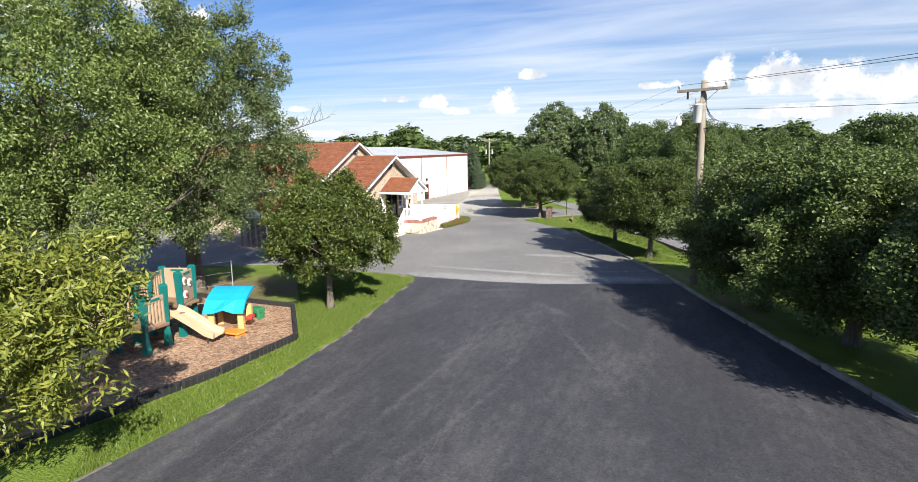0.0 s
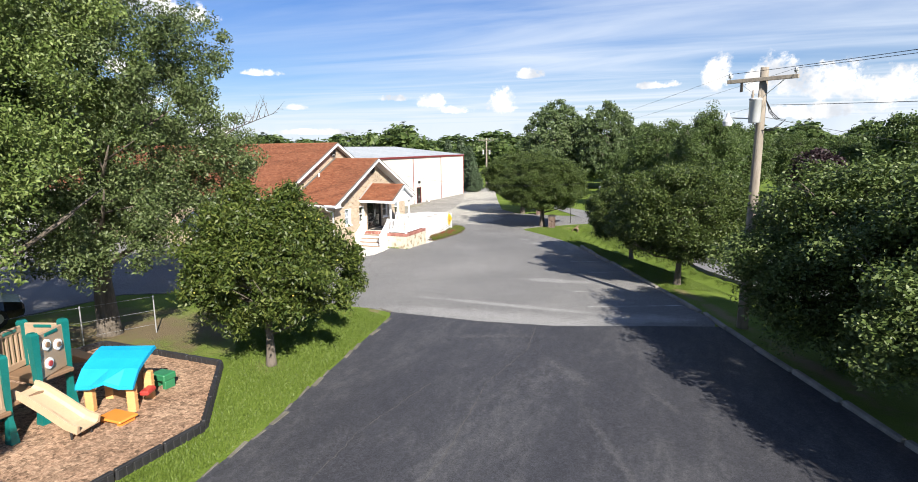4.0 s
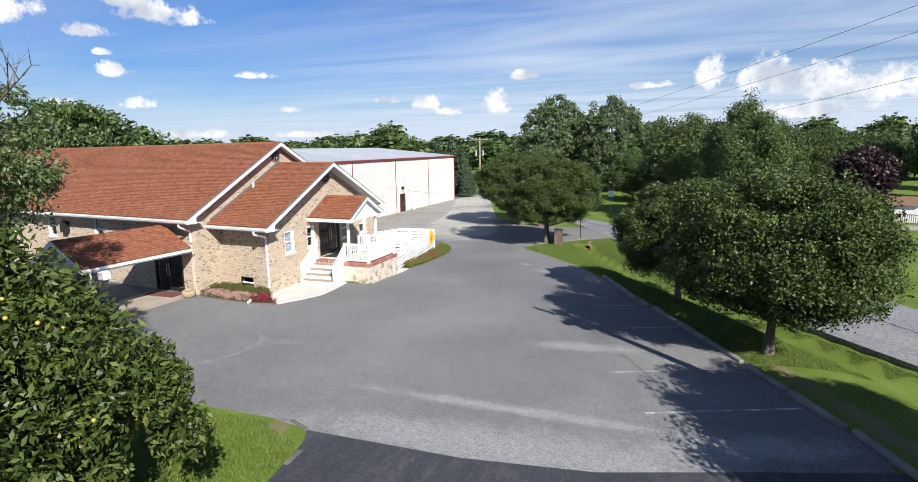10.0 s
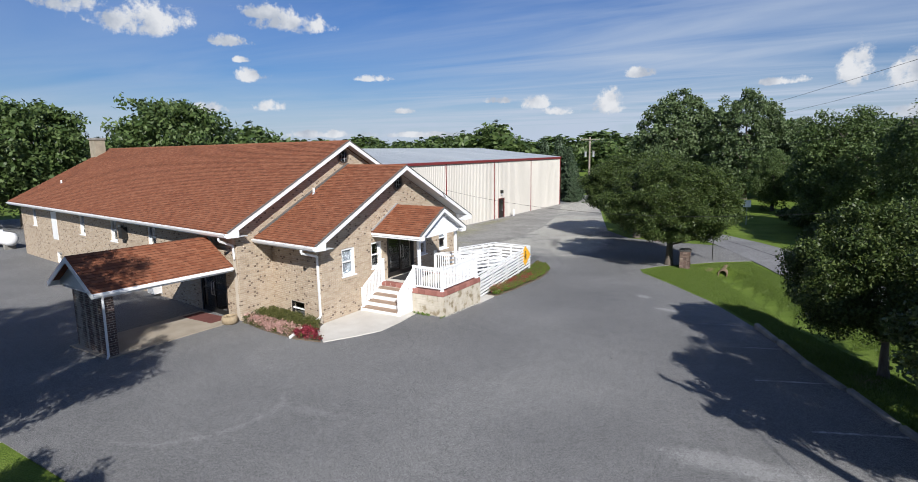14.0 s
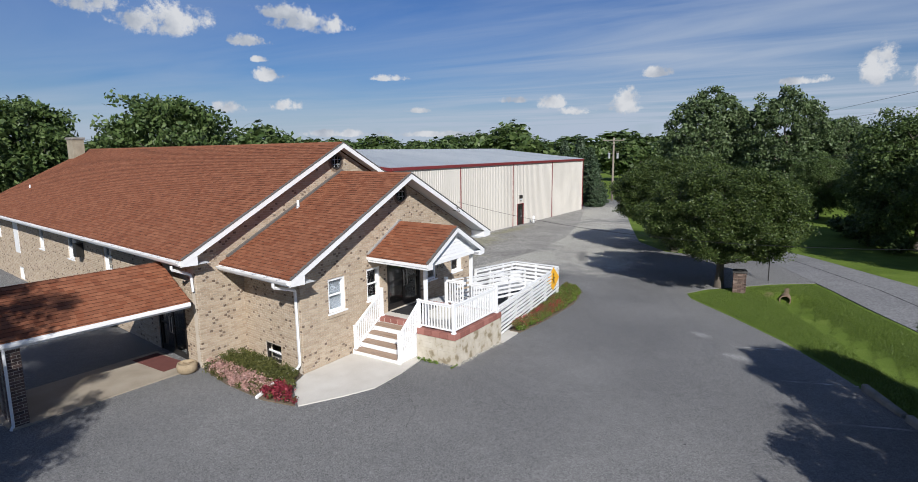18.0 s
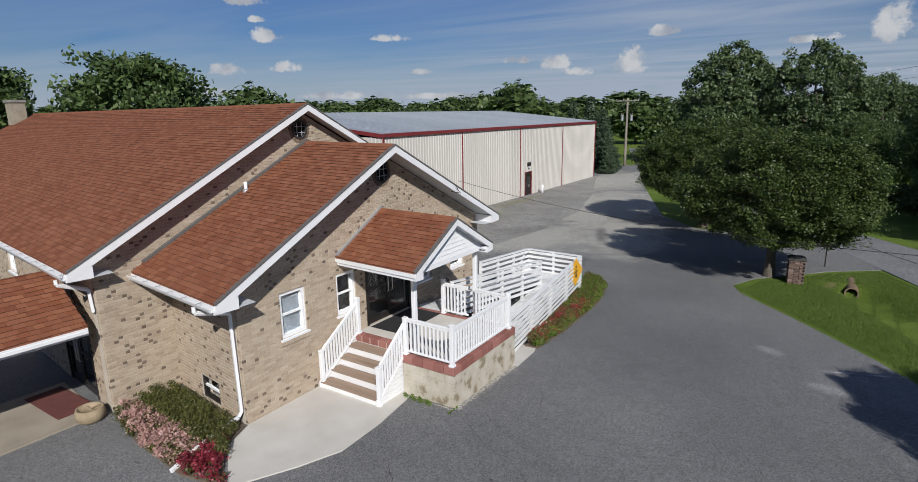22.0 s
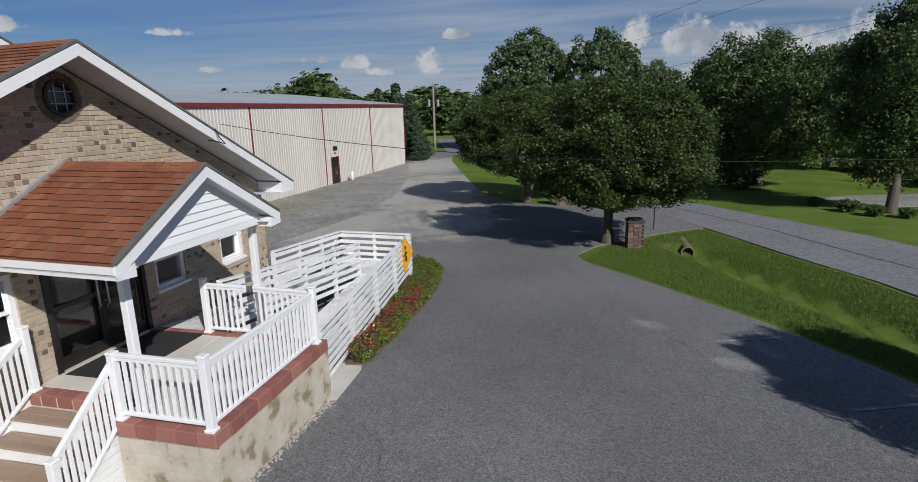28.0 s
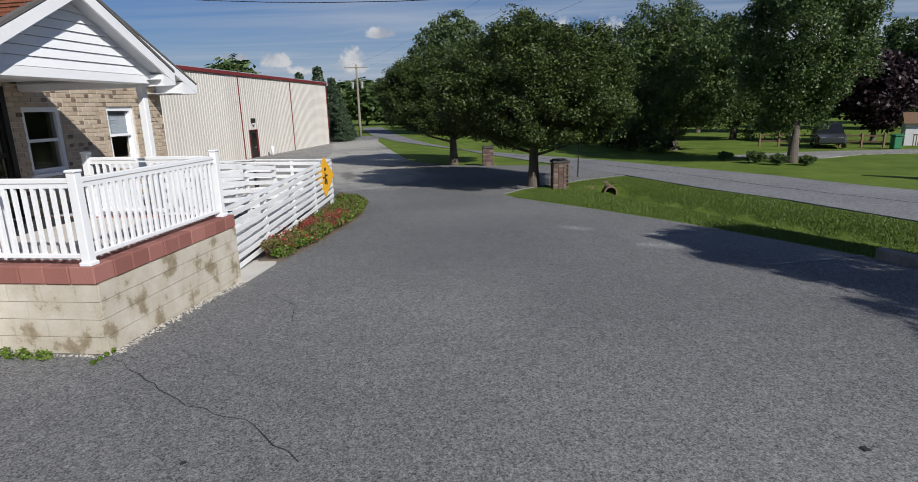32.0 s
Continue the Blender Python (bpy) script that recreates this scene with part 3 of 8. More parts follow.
build_ground()
DRIVE_LEFT = [(11.0, -60), (11.3, -29), (11.5, -24), (11.2, -20.5), (10.9, -19), (10.2, -15), (9.5, -11), (9.25, -10.5)]
KERB = [(40, -60), (29.5, -29), (26.2, -21), (24.9, -17.4), (23.2, -13), (21.2, -7.7), (19.1, -3.1), (17.1, 1.0), (15.8, 3.4), (14.35, 7.0), (13.0, 9.75), (11.8, 11.9), (9.8, 14.7), (7.7, 17.4)]
sheet("car_park", [(8.0, -10.2), (9.3, -10.45), (9.6, -11.2), (14, -11.2), (21, -9.5)] + [p for p in KERB if p[1] > -9] + [(7.25, 18.6), (7.9, 20.2), (10.6, 23.3), (13.2, 25.2), (11.0, 30.4), (7.4, 30.6), (3.4, 31.2), (0.5, 35), (-3, 45), (-8, 60), (-11.5, 74), (-60, 74), (-60, -20), (-4.5, -20), (-3.6, -12), (0, -10.1), (6.6, -10.2)], 0.02, M_ASPHALT, "weathered grey asphalt car park with worn patches", "car park")
sheet("sealed_drive", DRIVE_LEFT + [(13, -10.5), (15.7, -10.15), (18.5, -9.2), (21.3, -8.3)] + [p for p in KERB if p[1] < -8.5][::-1], 0.024, M_SEALED, "dark freshly sealed asphalt drive with fine cracks", "drive")
sheet("road", [(60, -62), (36.5, -27), (24.2, -2.6), (21.4, 1.7), (17.3, 11.8), (16.2, 16.4), (13.6, 23), (10.9, 29), (5, 40.5), (-2, 56), (-9, 75), (-20, 110), (-24, 110), (-13, 76), (-6, 60), (2, 46.5), (12.8, 33.3), (19, 24), (21.5, 18.5), (25, 7.8), (26.5, 3.9), (41, -25), (66, -62)][::-1], 0.028, M_ROAD, "two-lane country road of pale grey asphalt", "road")
sheet("gravel_apron", [(-12.8, 19), (-8.5, 17.5), (-5.5, 19), (-4.8, 26), (-5.5, 34), (-8, 44), (-12.2, 57), (-12.85, 57)], 0.026, M_GRAVEL, "pale gravelly strip along the warehouse", "pavement")
sheet("neighbour_drive", [(20.2, 34.6), (21.7, 33.5), (23.5, 32.0), (25.5, 32.6), (28.5, 34.6), (39, 35.6), (60, 36), (60, 39), (39, 38.5), (27.5, 37.4), (23, 36.2)][::-1], 0.03, M_GRAVEL, "pale gravel drive across the road", "drive")


# ---- trees ----
def crown_mesh(name, clumps, per, leaf, spread, mat, seed, flat=0.55, narrow=0.55):
    """Leaves round the given clump centres (x, y, z, radius): each a folded pair of triangles, turned at random."""
    rng = np.random.default_rng(seed)
    c = np.array(clumps)
    k = len(c)
    idx = np.repeat(np.arange(k), per)
    d = rng.normal(size=(k * per, 3))
    d /= np.linalg.norm(d, axis=1)[:, None]
    rad = rng.random(k * per)[:, None] ** 0.45
    p = c[idx, :3] + d * rad * c[idx, 3][:, None] * spread * np.array([1, 1, flat + 0.3])
    n = rng.normal(size=(k * per, 3)) + np.array([0, 0, 0.5]) + d * 0.6
    n /= np.linalg.norm(n, axis=1)[:, None]
    a = np.cross(n, rng.normal(size=(k * per, 3)))
    a /= np.linalg.norm(a, axis=1)[:, None]
    b = np.cross(n, a)
    s = leaf * (0.6 + 0.8 * rng.random(k * per))[:, None]
    a, b = a * s, b * s * narrow
    verts = np.stack([p - a, p + b + n * s * 0.12, p + a, p - b + n * s * 0.12], 1).reshape(-1, 3)
    base = np.arange(k * per) * 4
    faces = np.stack([base, base + 1, base + 2, base + 3], 1)
    me = bpy.data.meshes.new(name)
    me.vertices.add(len(verts))
    me.vertices.foreach_set("co", verts.ravel())
    me.loops.add(faces.size)
    me.loops.foreach_set("vertex_index", faces.ravel())
    me.polygons.add(len(faces))
    me.polygons.foreach_set("loop_start", np.arange(len(faces)) * 4)
    me.polygons.foreach_set("loop_total", np.full(len(faces), 4))
    me.update()
    me.validate()
    me.materials.append(mat)
    return me


def tree(name, height, radius, low, seed, mat, label, category="tree", clumps=260, per=90, leaf=0.11, trunk=0.16, stems=1, shape="round", clump_r=0.55, group="", lobes=(), narrow=0.55):
    """A tree at the origin: tapered trunk with limbs, and a crown of leaf clumps along an uneven shell."""
    rng = random.Random(seed)
    root = empty(name, label, category, group)
    bm = bmesh.new()
    mid = low + (height - low) * 0.46
    half = (height - low) / 2
    tips = []
    for s in range(stems):
        lean = 0.0 if stems == 1 else 0.25
        a0 = rng.random() * 6.28
        top = Vector((math.cos(a0) * lean * radius, math.sin(a0) * lean * radius, height * 0.8))
        pts = [Vector((0, 0, -0.15)), Vector((0, 0, 0.12))]
        for i in range(1, 7):
            f = i / 6
            pts.append(Vector((top.x * f + rng.uniform(-1, 1) * 0.05 * radius * f, top.y * f + rng.uniform(-1, 1) * 0.05 * radius * f, top.z * f)))
        tube(bm, pts, [trunk * 1.5, trunk * 1.15] + [trunk * (1 - 0.14 * i) for i in range(1, 7)], 9)
        for i in range(13):
            f = 0.22 + 0.6 * (i / 13)
            z = max(low * 0.75, top.z * f)
            base = Vector((top.x * z / top.z, top.y * z / top.z, z))
            a = i * 2.4 + rng.random()
            reach = radius * rng.uniform(0.6, 0.95) * (1 - 0.35 * f)
            tip = base + Vector((math.cos(a) * reach, math.sin(a) * reach, rng.uniform(0.35, 0.8) * reach))
            knee = base.lerp(tip, 0.5) + Vector((0, 0, -0.08 * reach))
            r = trunk * 0.42 * (1 - 0.5 * f)
            tube(bm, [base, knee, tip], [r, r * 0.62, r * 0.15], 6)
            for q in range(2):
                k2 = knee.lerp(tip, 0.3 + 0.3 * q)
                t2 = k2 + Vector((rng.uniform(-1, 1), rng.uniform(-1, 1), rng.uniform(0.1, 0.9))) * reach * 0.4
                tube(bm, [k2, t2], [r * 0.4, r * 0.1], 5)
    part("trunk", bm, M_BARK, root, "brown bark trunk and limbs", smooth=True)
    cl = []
    off = Vector((rng.random() * 50, rng.random() * 50, rng.random() * 50))
    tries = 0
    while len(cl) < clumps and tries < clumps * 20:
        tries += 1
        d = Vector((rng.gauss(0, 1), rng.gauss(0, 1), rng.gauss(0, 1))).normalized()
        if shape == "cone":
            h = rng.random() ** 1.6
            a = rng.random() * 6.28
            rr = radius * (1 - h) * (0.75 + 0.35 * rng.random()) * (0.8 + 0.3 * math.sin(h * 40))
            p = Vector((math.cos(a) * rr, math.sin(a) * rr, low + h * (height - low)))
        elif shape == "dome":
            flat_h, k = math.hypot(d.x, d.y), 2.6
            grow = (flat_h ** k + abs(d.z) ** k) ** (-1 / k) * (0.93 + 0.26 * noise.noise(d * 2.6 + off))
            r = grow * (0.5 + 0.5 * rng.random() ** 0.35)
            top_part = 0.6 if d.z > 0 else 0.4
            p = Vector((d.x * radius * r, d.y * radius * r, low + (height - low) * (0.4 + d.z * top_part * r)))
            p.x, p.y = p.x * (1 - 0.1 * max(0.0, p.z / height - 0.5)), p.y * (1 - 0.1 * max(0.0, p.z / height - 0.5))
            if noise.noise(p * 1.1 + off) < -0.42:
                continue
        else:
            bumpy = 0.82 + 0.42 * noise.noise(d * 2.2 + off)
            r = bumpy * (0.45 + 0.55 * rng.random() ** 0.4)
            z = d.z * half * r
            wide = radius * r
            if shape == "pear":
                wide *= 1.0 - 0.22 * max(0, d.z) - 0.1 * max(0, -d.z)
            if shape == "spread":
                wide *= 1.0 + 0.2 * d.z
            p = Vector((d.x * wide, d.y * wide, mid + z + half * 0.06))
            if p.z < low * 0.8:
                continue
            if noise.noise(p * 0.9 + off) < (-0.07 if shape == "spread" else -0.26 if shape == "pear" else -0.33):
                continue
        cl.append((p.x, p.y, p.z, clump_r * rng.uniform(0.6, 1.35)))
    for x, y, z, r, k in lobes:
        for _ in range(k):
            d = Vector((rng.gauss(0, 1), rng.gauss(0, 1), rng.gauss(0, 1))).normalized() * r * rng.random() ** 0.5
            cl.append((x + d.x, y + d.y, z + d.z * 1.2, clump_r * rng.uniform(0.5, 1.1)))
    me = crown_mesh("crown", cl, per, leaf, 1.0, mat, seed, narrow=narrow)
    ob = new("crown", me)
    ob.parent = root
    ob["label"] = "leafy crown of many small leaves"
    return root


def plant(ob, x, y, turn=0.0, scale=1.0, copy=True, lift=0.0):
    m = pose(x, y, ground_z(y) + lift, 0, 0, turn)
    t = copy_thing(ob, m) if copy else ob
    t.matrix_basis = m @ Matrix.Diagonal((scale if isinstance(scale, tuple) else (scale,) * 3) + (1,))
    return t


PEAR = "rounded ornamental pear tree with dense dark leaves"
ROW = "trees along the car park"
pear_a = tree("ornamental_tree", 6.75, 3.5, 1.75, 3, M_LEAF_PEAR, PEAR + " by the entrance", clumps=1150, per=140, leaf=0.047, trunk=0.2, shape="dome", clump_r=0.36, group=ROW)
pear_b = tree("ornamental_tree", 5.0, 2.75, 1.3, 8, M_LEAF_PEAR, PEAR + " on the verge", clumps=820, per=170, leaf=0.042, trunk=0.13, shape="dome", clump_r=0.34, group=ROW)
pear_d = tree("fruit_tree", 5.2, 2.7, 1.15, 8, M_LEAF_OLIVE, "loose-leaved fruit tree with pale fruit at the drive edge", clumps=560, per=125, leaf=0.06, trunk=0.13, shape="pear", clump_r=0.42, lobes=((0.9, 2.1, 2.9, 0.35, 12), (1.6, 1.9, 2.3, 0.3, 12), (1.9, 1.5, 3.1, 0.3, 10), (-0.4, 1.9, 4.0, 0.4, 14), (-1.3, 0.6, 4.9, 0.4, 14), (0.5, 0.6, 5.0, 0.3, 10), (2.3, 0.4, 2.2, 0.3, 10)), narrow=0.4)
rng = random.Random(12)
bm = bmesh.new()
bmesh.ops.create_icosphere(bm, subdivisions=1, radius=0.03)
fruit = part("fruit", bm, M_FRUIT, pear_d, "small yellow-green fruit", smooth=True)
for i in range(26):
    a, e = rng.random() * 6.28, rng.uniform(-0.3, 1.2)
    r = rng.uniform(0.8, 0.95)
    ob = fruit if i == 0 else new("fruit", fruit.data)
    ob.parent = pear_d
    ob.location = (math.cos(a) * math.cos(e) * 2.5 * r, math.sin(a) * math.cos(e) * 2.5 * r, 2.95 + math.sin(e) * 2.0 * r)
pear_c = tree("ornamental_tree", 6.7, 3.3, 0.25, 15, M_LEAF_ROW, PEAR + " down to the grass", clumps=840, per=160, leaf=0.047, trunk=0.19, shape="pear", clump_r=0.42, group=ROW)
plant(pear_a, 8.4, 21.1, 0, (1.16, 1.16, 0.97), copy=False)
plant(pear_a, 3.8, 31.9, 130, (1.3, 1.3, 1.03))
plant(pear_d, 8.6, -16.85, 0, (1.03, 1.03, 1.02), copy=False)
plant(pear_b, 19.9, -1.85, 70, (1.16, 1.16, 1.12), copy=False)
plant(pear_b, 17.4, 4.3, 200, (0.95, 0.95, 0.98))
plant(pear_c, 24.6, -10.9, 0, (1.2, 1.2, 0.97), copy=False)
plant(pear_c, 26.4, -15.2, 250, (1.18, 1.18, 0.98))
plant(pear_c, 28.6, -20.2, 110, (1.2, 1.2, 1.0))
maple = tree("maple_tree", 12.0, 5.6, 1.9, 21, M_LEAF_MAPLE, "tall yellow-green maple shading the playground", clumps=1000, per=190, leaf=0.052, trunk=0.4, shape="spread", clump_r=0.55, group="large maples", lobes=((3.1, 3.0, 8.6, 1.7, 75), (2.6, 4.2, 6.6, 1.6, 60), (-2.5, -2, 10.5, 2.2, 80), (1.2, -4.4, 3.7, 1.3, 50), (3.6, -2.6, 3.8, 1.2, 45), (-2.2, -4.2, 4.2, 1.6, 60)), narrow=0.45)
plant(maple, 0.5, -21.5, 20, (1.05, 1.05, 1.1), copy=False)
shade = tree("shade_tree", 13.4, 4.1, 2.0, 22, M_LEAF_SHADE, "tall grey-green shade tree with bare twigs by the playground", clumps=780, per=150, leaf=0.058, trunk=0.34, shape="spread", clump_r=0.5, group="large maples", lobes=((2.2, 2.4, 9.6, 1.4, 60), (3.0, 3.1, 6.3, 1.25, 70), (1.9, 2.6, 5.2, 1.3, 50), (2.4, -0.6, 4.0, 1.1, 50), (2.2, -2.4, 3.6, 1.0, 40)), narrow=0.42)
plant(shade, 1.2, -16.3, 0, copy=False)
shrub = tree("yellow_green_tree", 4.9, 2.75, 0.8, 33, M_LEAF_WARM, "young yellow-green leaved tree at the playground edge", clumps=330, per=85, leaf=0.08, trunk=0.09, shape="spread", clump_r=0.4, narrow=0.26, lobes=((1.9, 1.6, 3.2, 0.8, 26), (2.2, 0.4, 2.2, 0.8, 26), (0.6, 2.2, 3.6, 0.8, 24)))
plant(shrub, 9.9, -30.0, 0, copy=False)
WOOD = "roadside trees"
silver = tree("silver_maple", 15.4, 6.6, 1.2, 44, M_LEAF_SILVER, "broad silver-green maple standing beyond the road", clumps=640, per=72, leaf=0.2, trunk=0.45, shape="dome", clump_r=0.85, group=WOOD)
plant(silver, -1.5, 78.0, 0, copy=False)
plant(silver, 8.3, 75.0, 140, (0.9, 0.9, 0.95))
plant(silver, 15.2, 77.0, 60, (0.66, 0.66, 0.7))
far_b = tree("woodland_tree", 11.3, 4.9, 0.5, 42, M_LEAF_FAR, "dark broad-leaved tree on the far side of the road", clumps=620, per=120, leaf=0.095, trunk=0.3, clump_r=0.72, group=WOOD)
plant(far_b, 18.9, 40.8, 0, (1.06, 1.06, 0.96), copy=False)
oak = tree("oval_tree", 11.2, 3.7, 0.95, 45, M_LEAF_FAR, "dark oval-crowned tree on the lawn across the road", clumps=560, per=130, leaf=0.075, trunk=0.24, shape="pear", clump_r=0.6, group=WOOD)
plant(oak, 22.5, 30.2, 0, (1.04, 1.04, 1.06), copy=False)
far_a = tree("woodland_tree", 14, 7, 1.5, 41, M_LEAF_FAR, "tall broad-leaved tree of the roadside wood", clumps=520, per=42, leaf=0.24, trunk=0.4, clump_r=1.1, group=WOOD)
low_a = tree("distant_tree", 12, 6.5, 0.4, 43, M_LEAF_FAR, "distant broad-leaved tree on the horizon", clumps=240, per=14, leaf=0.6, trunk=0.3, clump_r=1.5, group="distant trees")
spruce = tree("spruce_tree", 9, 2.6, 0.6, 51, M_NEEDLE, "dark green conical spruce", clumps=420, per=40, leaf=0.2, trunk=0.16, shape="cone", clump_r=0.5, group="spruces behind the warehouse")
plant(spruce, -13.7, 64.4, 0, 0.62, copy=False)
plant(far_a, 50.2, 65.2, 0, (0.78, 0.78, 0.88), copy=False)
plant(low_a, 60, 120, 0, 1.0, copy=False)
for x, y, r, s in ((13, 92, 300, 0.9), (24, 82, 33, 0.85), (-4, 96, 10, 0.85), (28, 66, 120, 0.62), (58, 82, 90, 0.75)):
    plant(far_a, x, y, r, s)
for x, y, r, s in ((12.5, 60, 60, 0.66), (36, 64.5, 30, (0.95, 0.95, 0.88)), (27, 52, 200, 0.95), (45, 74, 310, 0.8), (16.5, 55, 140, 0.62)):
    plant(far_b, x, y, r, s)

# a bare dead limb reaching out of the nearer maple
rng = random.Random(5)
bm = bmesh.new()
limb = [Vector((2.6, -15.0, 5.6)), Vector((3.6, -14.4, 6.3)), Vector((4.72, -13.36, 7.25)), Vector((7.45, -14.41, 7.69))]
tube(bm, [limb[0], limb[1], limb[2], limb[3]], [0.04, 0.034, 0.02, 0.005], 6)
for i in range(16):
    f = 0.25 + 0.75 * i / 16
    p = limb[1].lerp(limb[2], f * 2) if f < 0.5 else limb[2].lerp(limb[3], f * 2 - 1)
    q = p + Vector((rng.uniform(-0.2, 1.0), rng.uniform(-0.5, 0.7), rng.uniform(-0.15, 0.8))) * rng.uniform(0.5, 1.1)
    k = p.lerp(q, 0.5) + Vector((0, 0, 0.08))
    tube(bm, [p, k, q], [0.014, 0.009, 0.003], 4)
    r = k + Vector((rng.uniform(-0.1, 0.6), rng.uniform(-0.4, 0.4), rng.uniform(0, 0.4)))
    tube(bm, [k, r], [0.006, 0.002], 4)
near_maple = shade
dead = part("dead_limb", bm, M_BARK, None, "bare grey dead limb with twigs")
dead.parent = near_maple
dead.matrix_parent_inverse = near_maple.matrix_basis.inverted()


# ---- the brick hall ----
SK_IN, SK_OUT = 0.125, 0.065


def sk(x, y):
    """The hall's long sides run a few degrees off square to its gable."""
    return y - (SK_IN if x < 0 else SK_OUT) * x


def skewed(bm):
    for v in bm.verts:
        v.co.y = sk(v.co.x, v.co.y)
    return bm


def wall_cells(bm, u0, u1, z0, top, holes, place):
    """A wall from u0 to u1 with rectangular holes (u0, z0, u1, z1); top(u) is its upper edge; place(u, w, z) maps to the world, w 0 outside to 1 inside."""
    cuts = sorted({u0, u1, *[h[0] for h in holes], *[h[2] for h in holes], *([top.peak] if hasattr(top, "peak") else [])})
    for a, b in zip(cuts, cuts[1:]):
        spans, z = [], z0
        for h in sorted((h for h in holes if h[0] <= a + 1e-6 and h[2] >= b - 1e-6), key=lambda h: h[1]):
            spans.append((z, z, h[1], h[1]))
            z = h[3]
        spans.append((z, z, top(a), top(b)))
        for za, zb, ta, tb in spans:
            v = [bm.verts.new(place(u, w, zz)) for w in (0, 1) for u, zz in ((a, za), (b, zb), (b, tb), (a, ta))]
            for f in ((0, 1, 2, 3), (7, 6, 5, 4), (0, 4, 5, 1), (1, 5, 6, 2), (2, 6, 7, 3), (3, 7, 4, 0)):
                bm.faces.new([v[i] for i in f])
    bmesh.ops.remove_doubles(bm, verts=bm.verts[:], dist=0.0005)


class Gable:
    def __init__(self, peak, ridge, slope):
        self.peak, self.ridge, self.slope = peak, ridge, slope

    def __call__(self, u):
        return self.ridge - self.slope * abs(u - self.peak)


def level(z):
    return lambda u: z


def bricks(parent, u0, u1, z0, top, holes, place, near=None, seed=1, skip=None):
    """Bricks in running bond, each a shallow block proud of the mortar. near(u, z): those kept as parts of their own."""
    rng = random.Random(seed)
    L, H, J, D = 0.203, 0.067, 0.011, 0.012
    verts, faces, own, tone = [], [], [], []
    row, z = 0, z0
    while z < 8:
        u = u0 - (0.5 * (L + J) if row % 2 else 0)
        anyin = False
        while u < u1:
            a, b = max(u, u0), min(u + L, u1)
            u += L + J
            if b - a < 0.03:
                continue
            zt = min(top(a), top(b))
            if z + H * 0.4 > zt:
                continue
            anyin = True
            t = min(z + H, zt)
            if any(a < h[2] and b > h[0] and z < h[3] and t > h[1] for h in holes):
                for h in holes:
                    if a < h[2] and b > h[0] and z < h[3] and t > h[1]:
                        if a < h[0] - 0.02:
                            b = h[0]
                        elif b > h[2] + 0.02:
                            a = h[2]
                        else:
                            a = b
                if b - a < 0.03:
                    continue
            if skip and skip(0.5 * (a + b), z):
                continue
            d = D * rng.uniform(0.6, 1.25)
            if near and len(own) < 300 and b - a > L * 0.95 and t - z > H * 0.95 and near(a, z):
                if rng.random() > 0.1:
                    own.append((a, z))
                    continue
            if rng.random() < 0.13:
                tone.append(len(faces))
                mid = 0.5 * (a + b) + 0.008
                pieces = ((a, mid - J), (mid, b)) if b - a > 0.15 else ((a, b),)
            else:
                pieces = ((a, b),)
            for a, b in pieces:
                k = len(verts)
                e = 0.004
                verts += [place(a, 0.0, z), place(b, 0.0, z), place(b, 0.0, t), place(a, 0.0, t), place(a + e, -d, z + e), place(b - e, -d, z + e), place(b - e, -d, t - e), place(a + e, -d, t - e)]
                faces += [(k + 4, k + 5, k + 6, k + 7), (k, k + 1, k + 5, k + 4), (k + 1, k + 2, k + 6, k + 5), (k + 2, k + 3, k + 7, k + 6), (k + 3, k, k + 4, k + 7)]
        row += 1
        z += H + J
        if not anyin and z > z0 + 0.5:
            break
    ob = raw("brickwork", verts, faces, M_BRICK, parent)
    ob["kind"] = "stuff"
    ob.data.materials.append(M_BRICK_DARK)
    for i in tone:
        for j in range(i, i + 5):
            ob.data.polygons[j].material_index = 1
    if own:
        k = place(0, 0, 0)
        e = 0.004
        base = [(0, 0, 0), (L, 0, 0), (L, 0, H), (0, 0, H), (e, 1, e), (L - e, 1, e), (L - e, 1, H - e), (e, 1, H - e)]
        me = bpy.data.meshes.new("brick")
        o = Vector(place(0, 0, 0))
        me.from_pydata([tuple(Vector(place(p[0], -p[1] * D, p[2])) - o) for p in base], [], [(4, 5, 6, 7), (0, 1, 5, 4), (1, 2, 6, 5), (2, 3, 7, 6), (3, 0, 4, 7)])
        me.update()
        me.materials.append(M_BRICK_ONE)
        for a, z in own:
            ob = new("brick", me)
            ob.parent = parent
            ob.location = place(a, 0, z)
    return ob


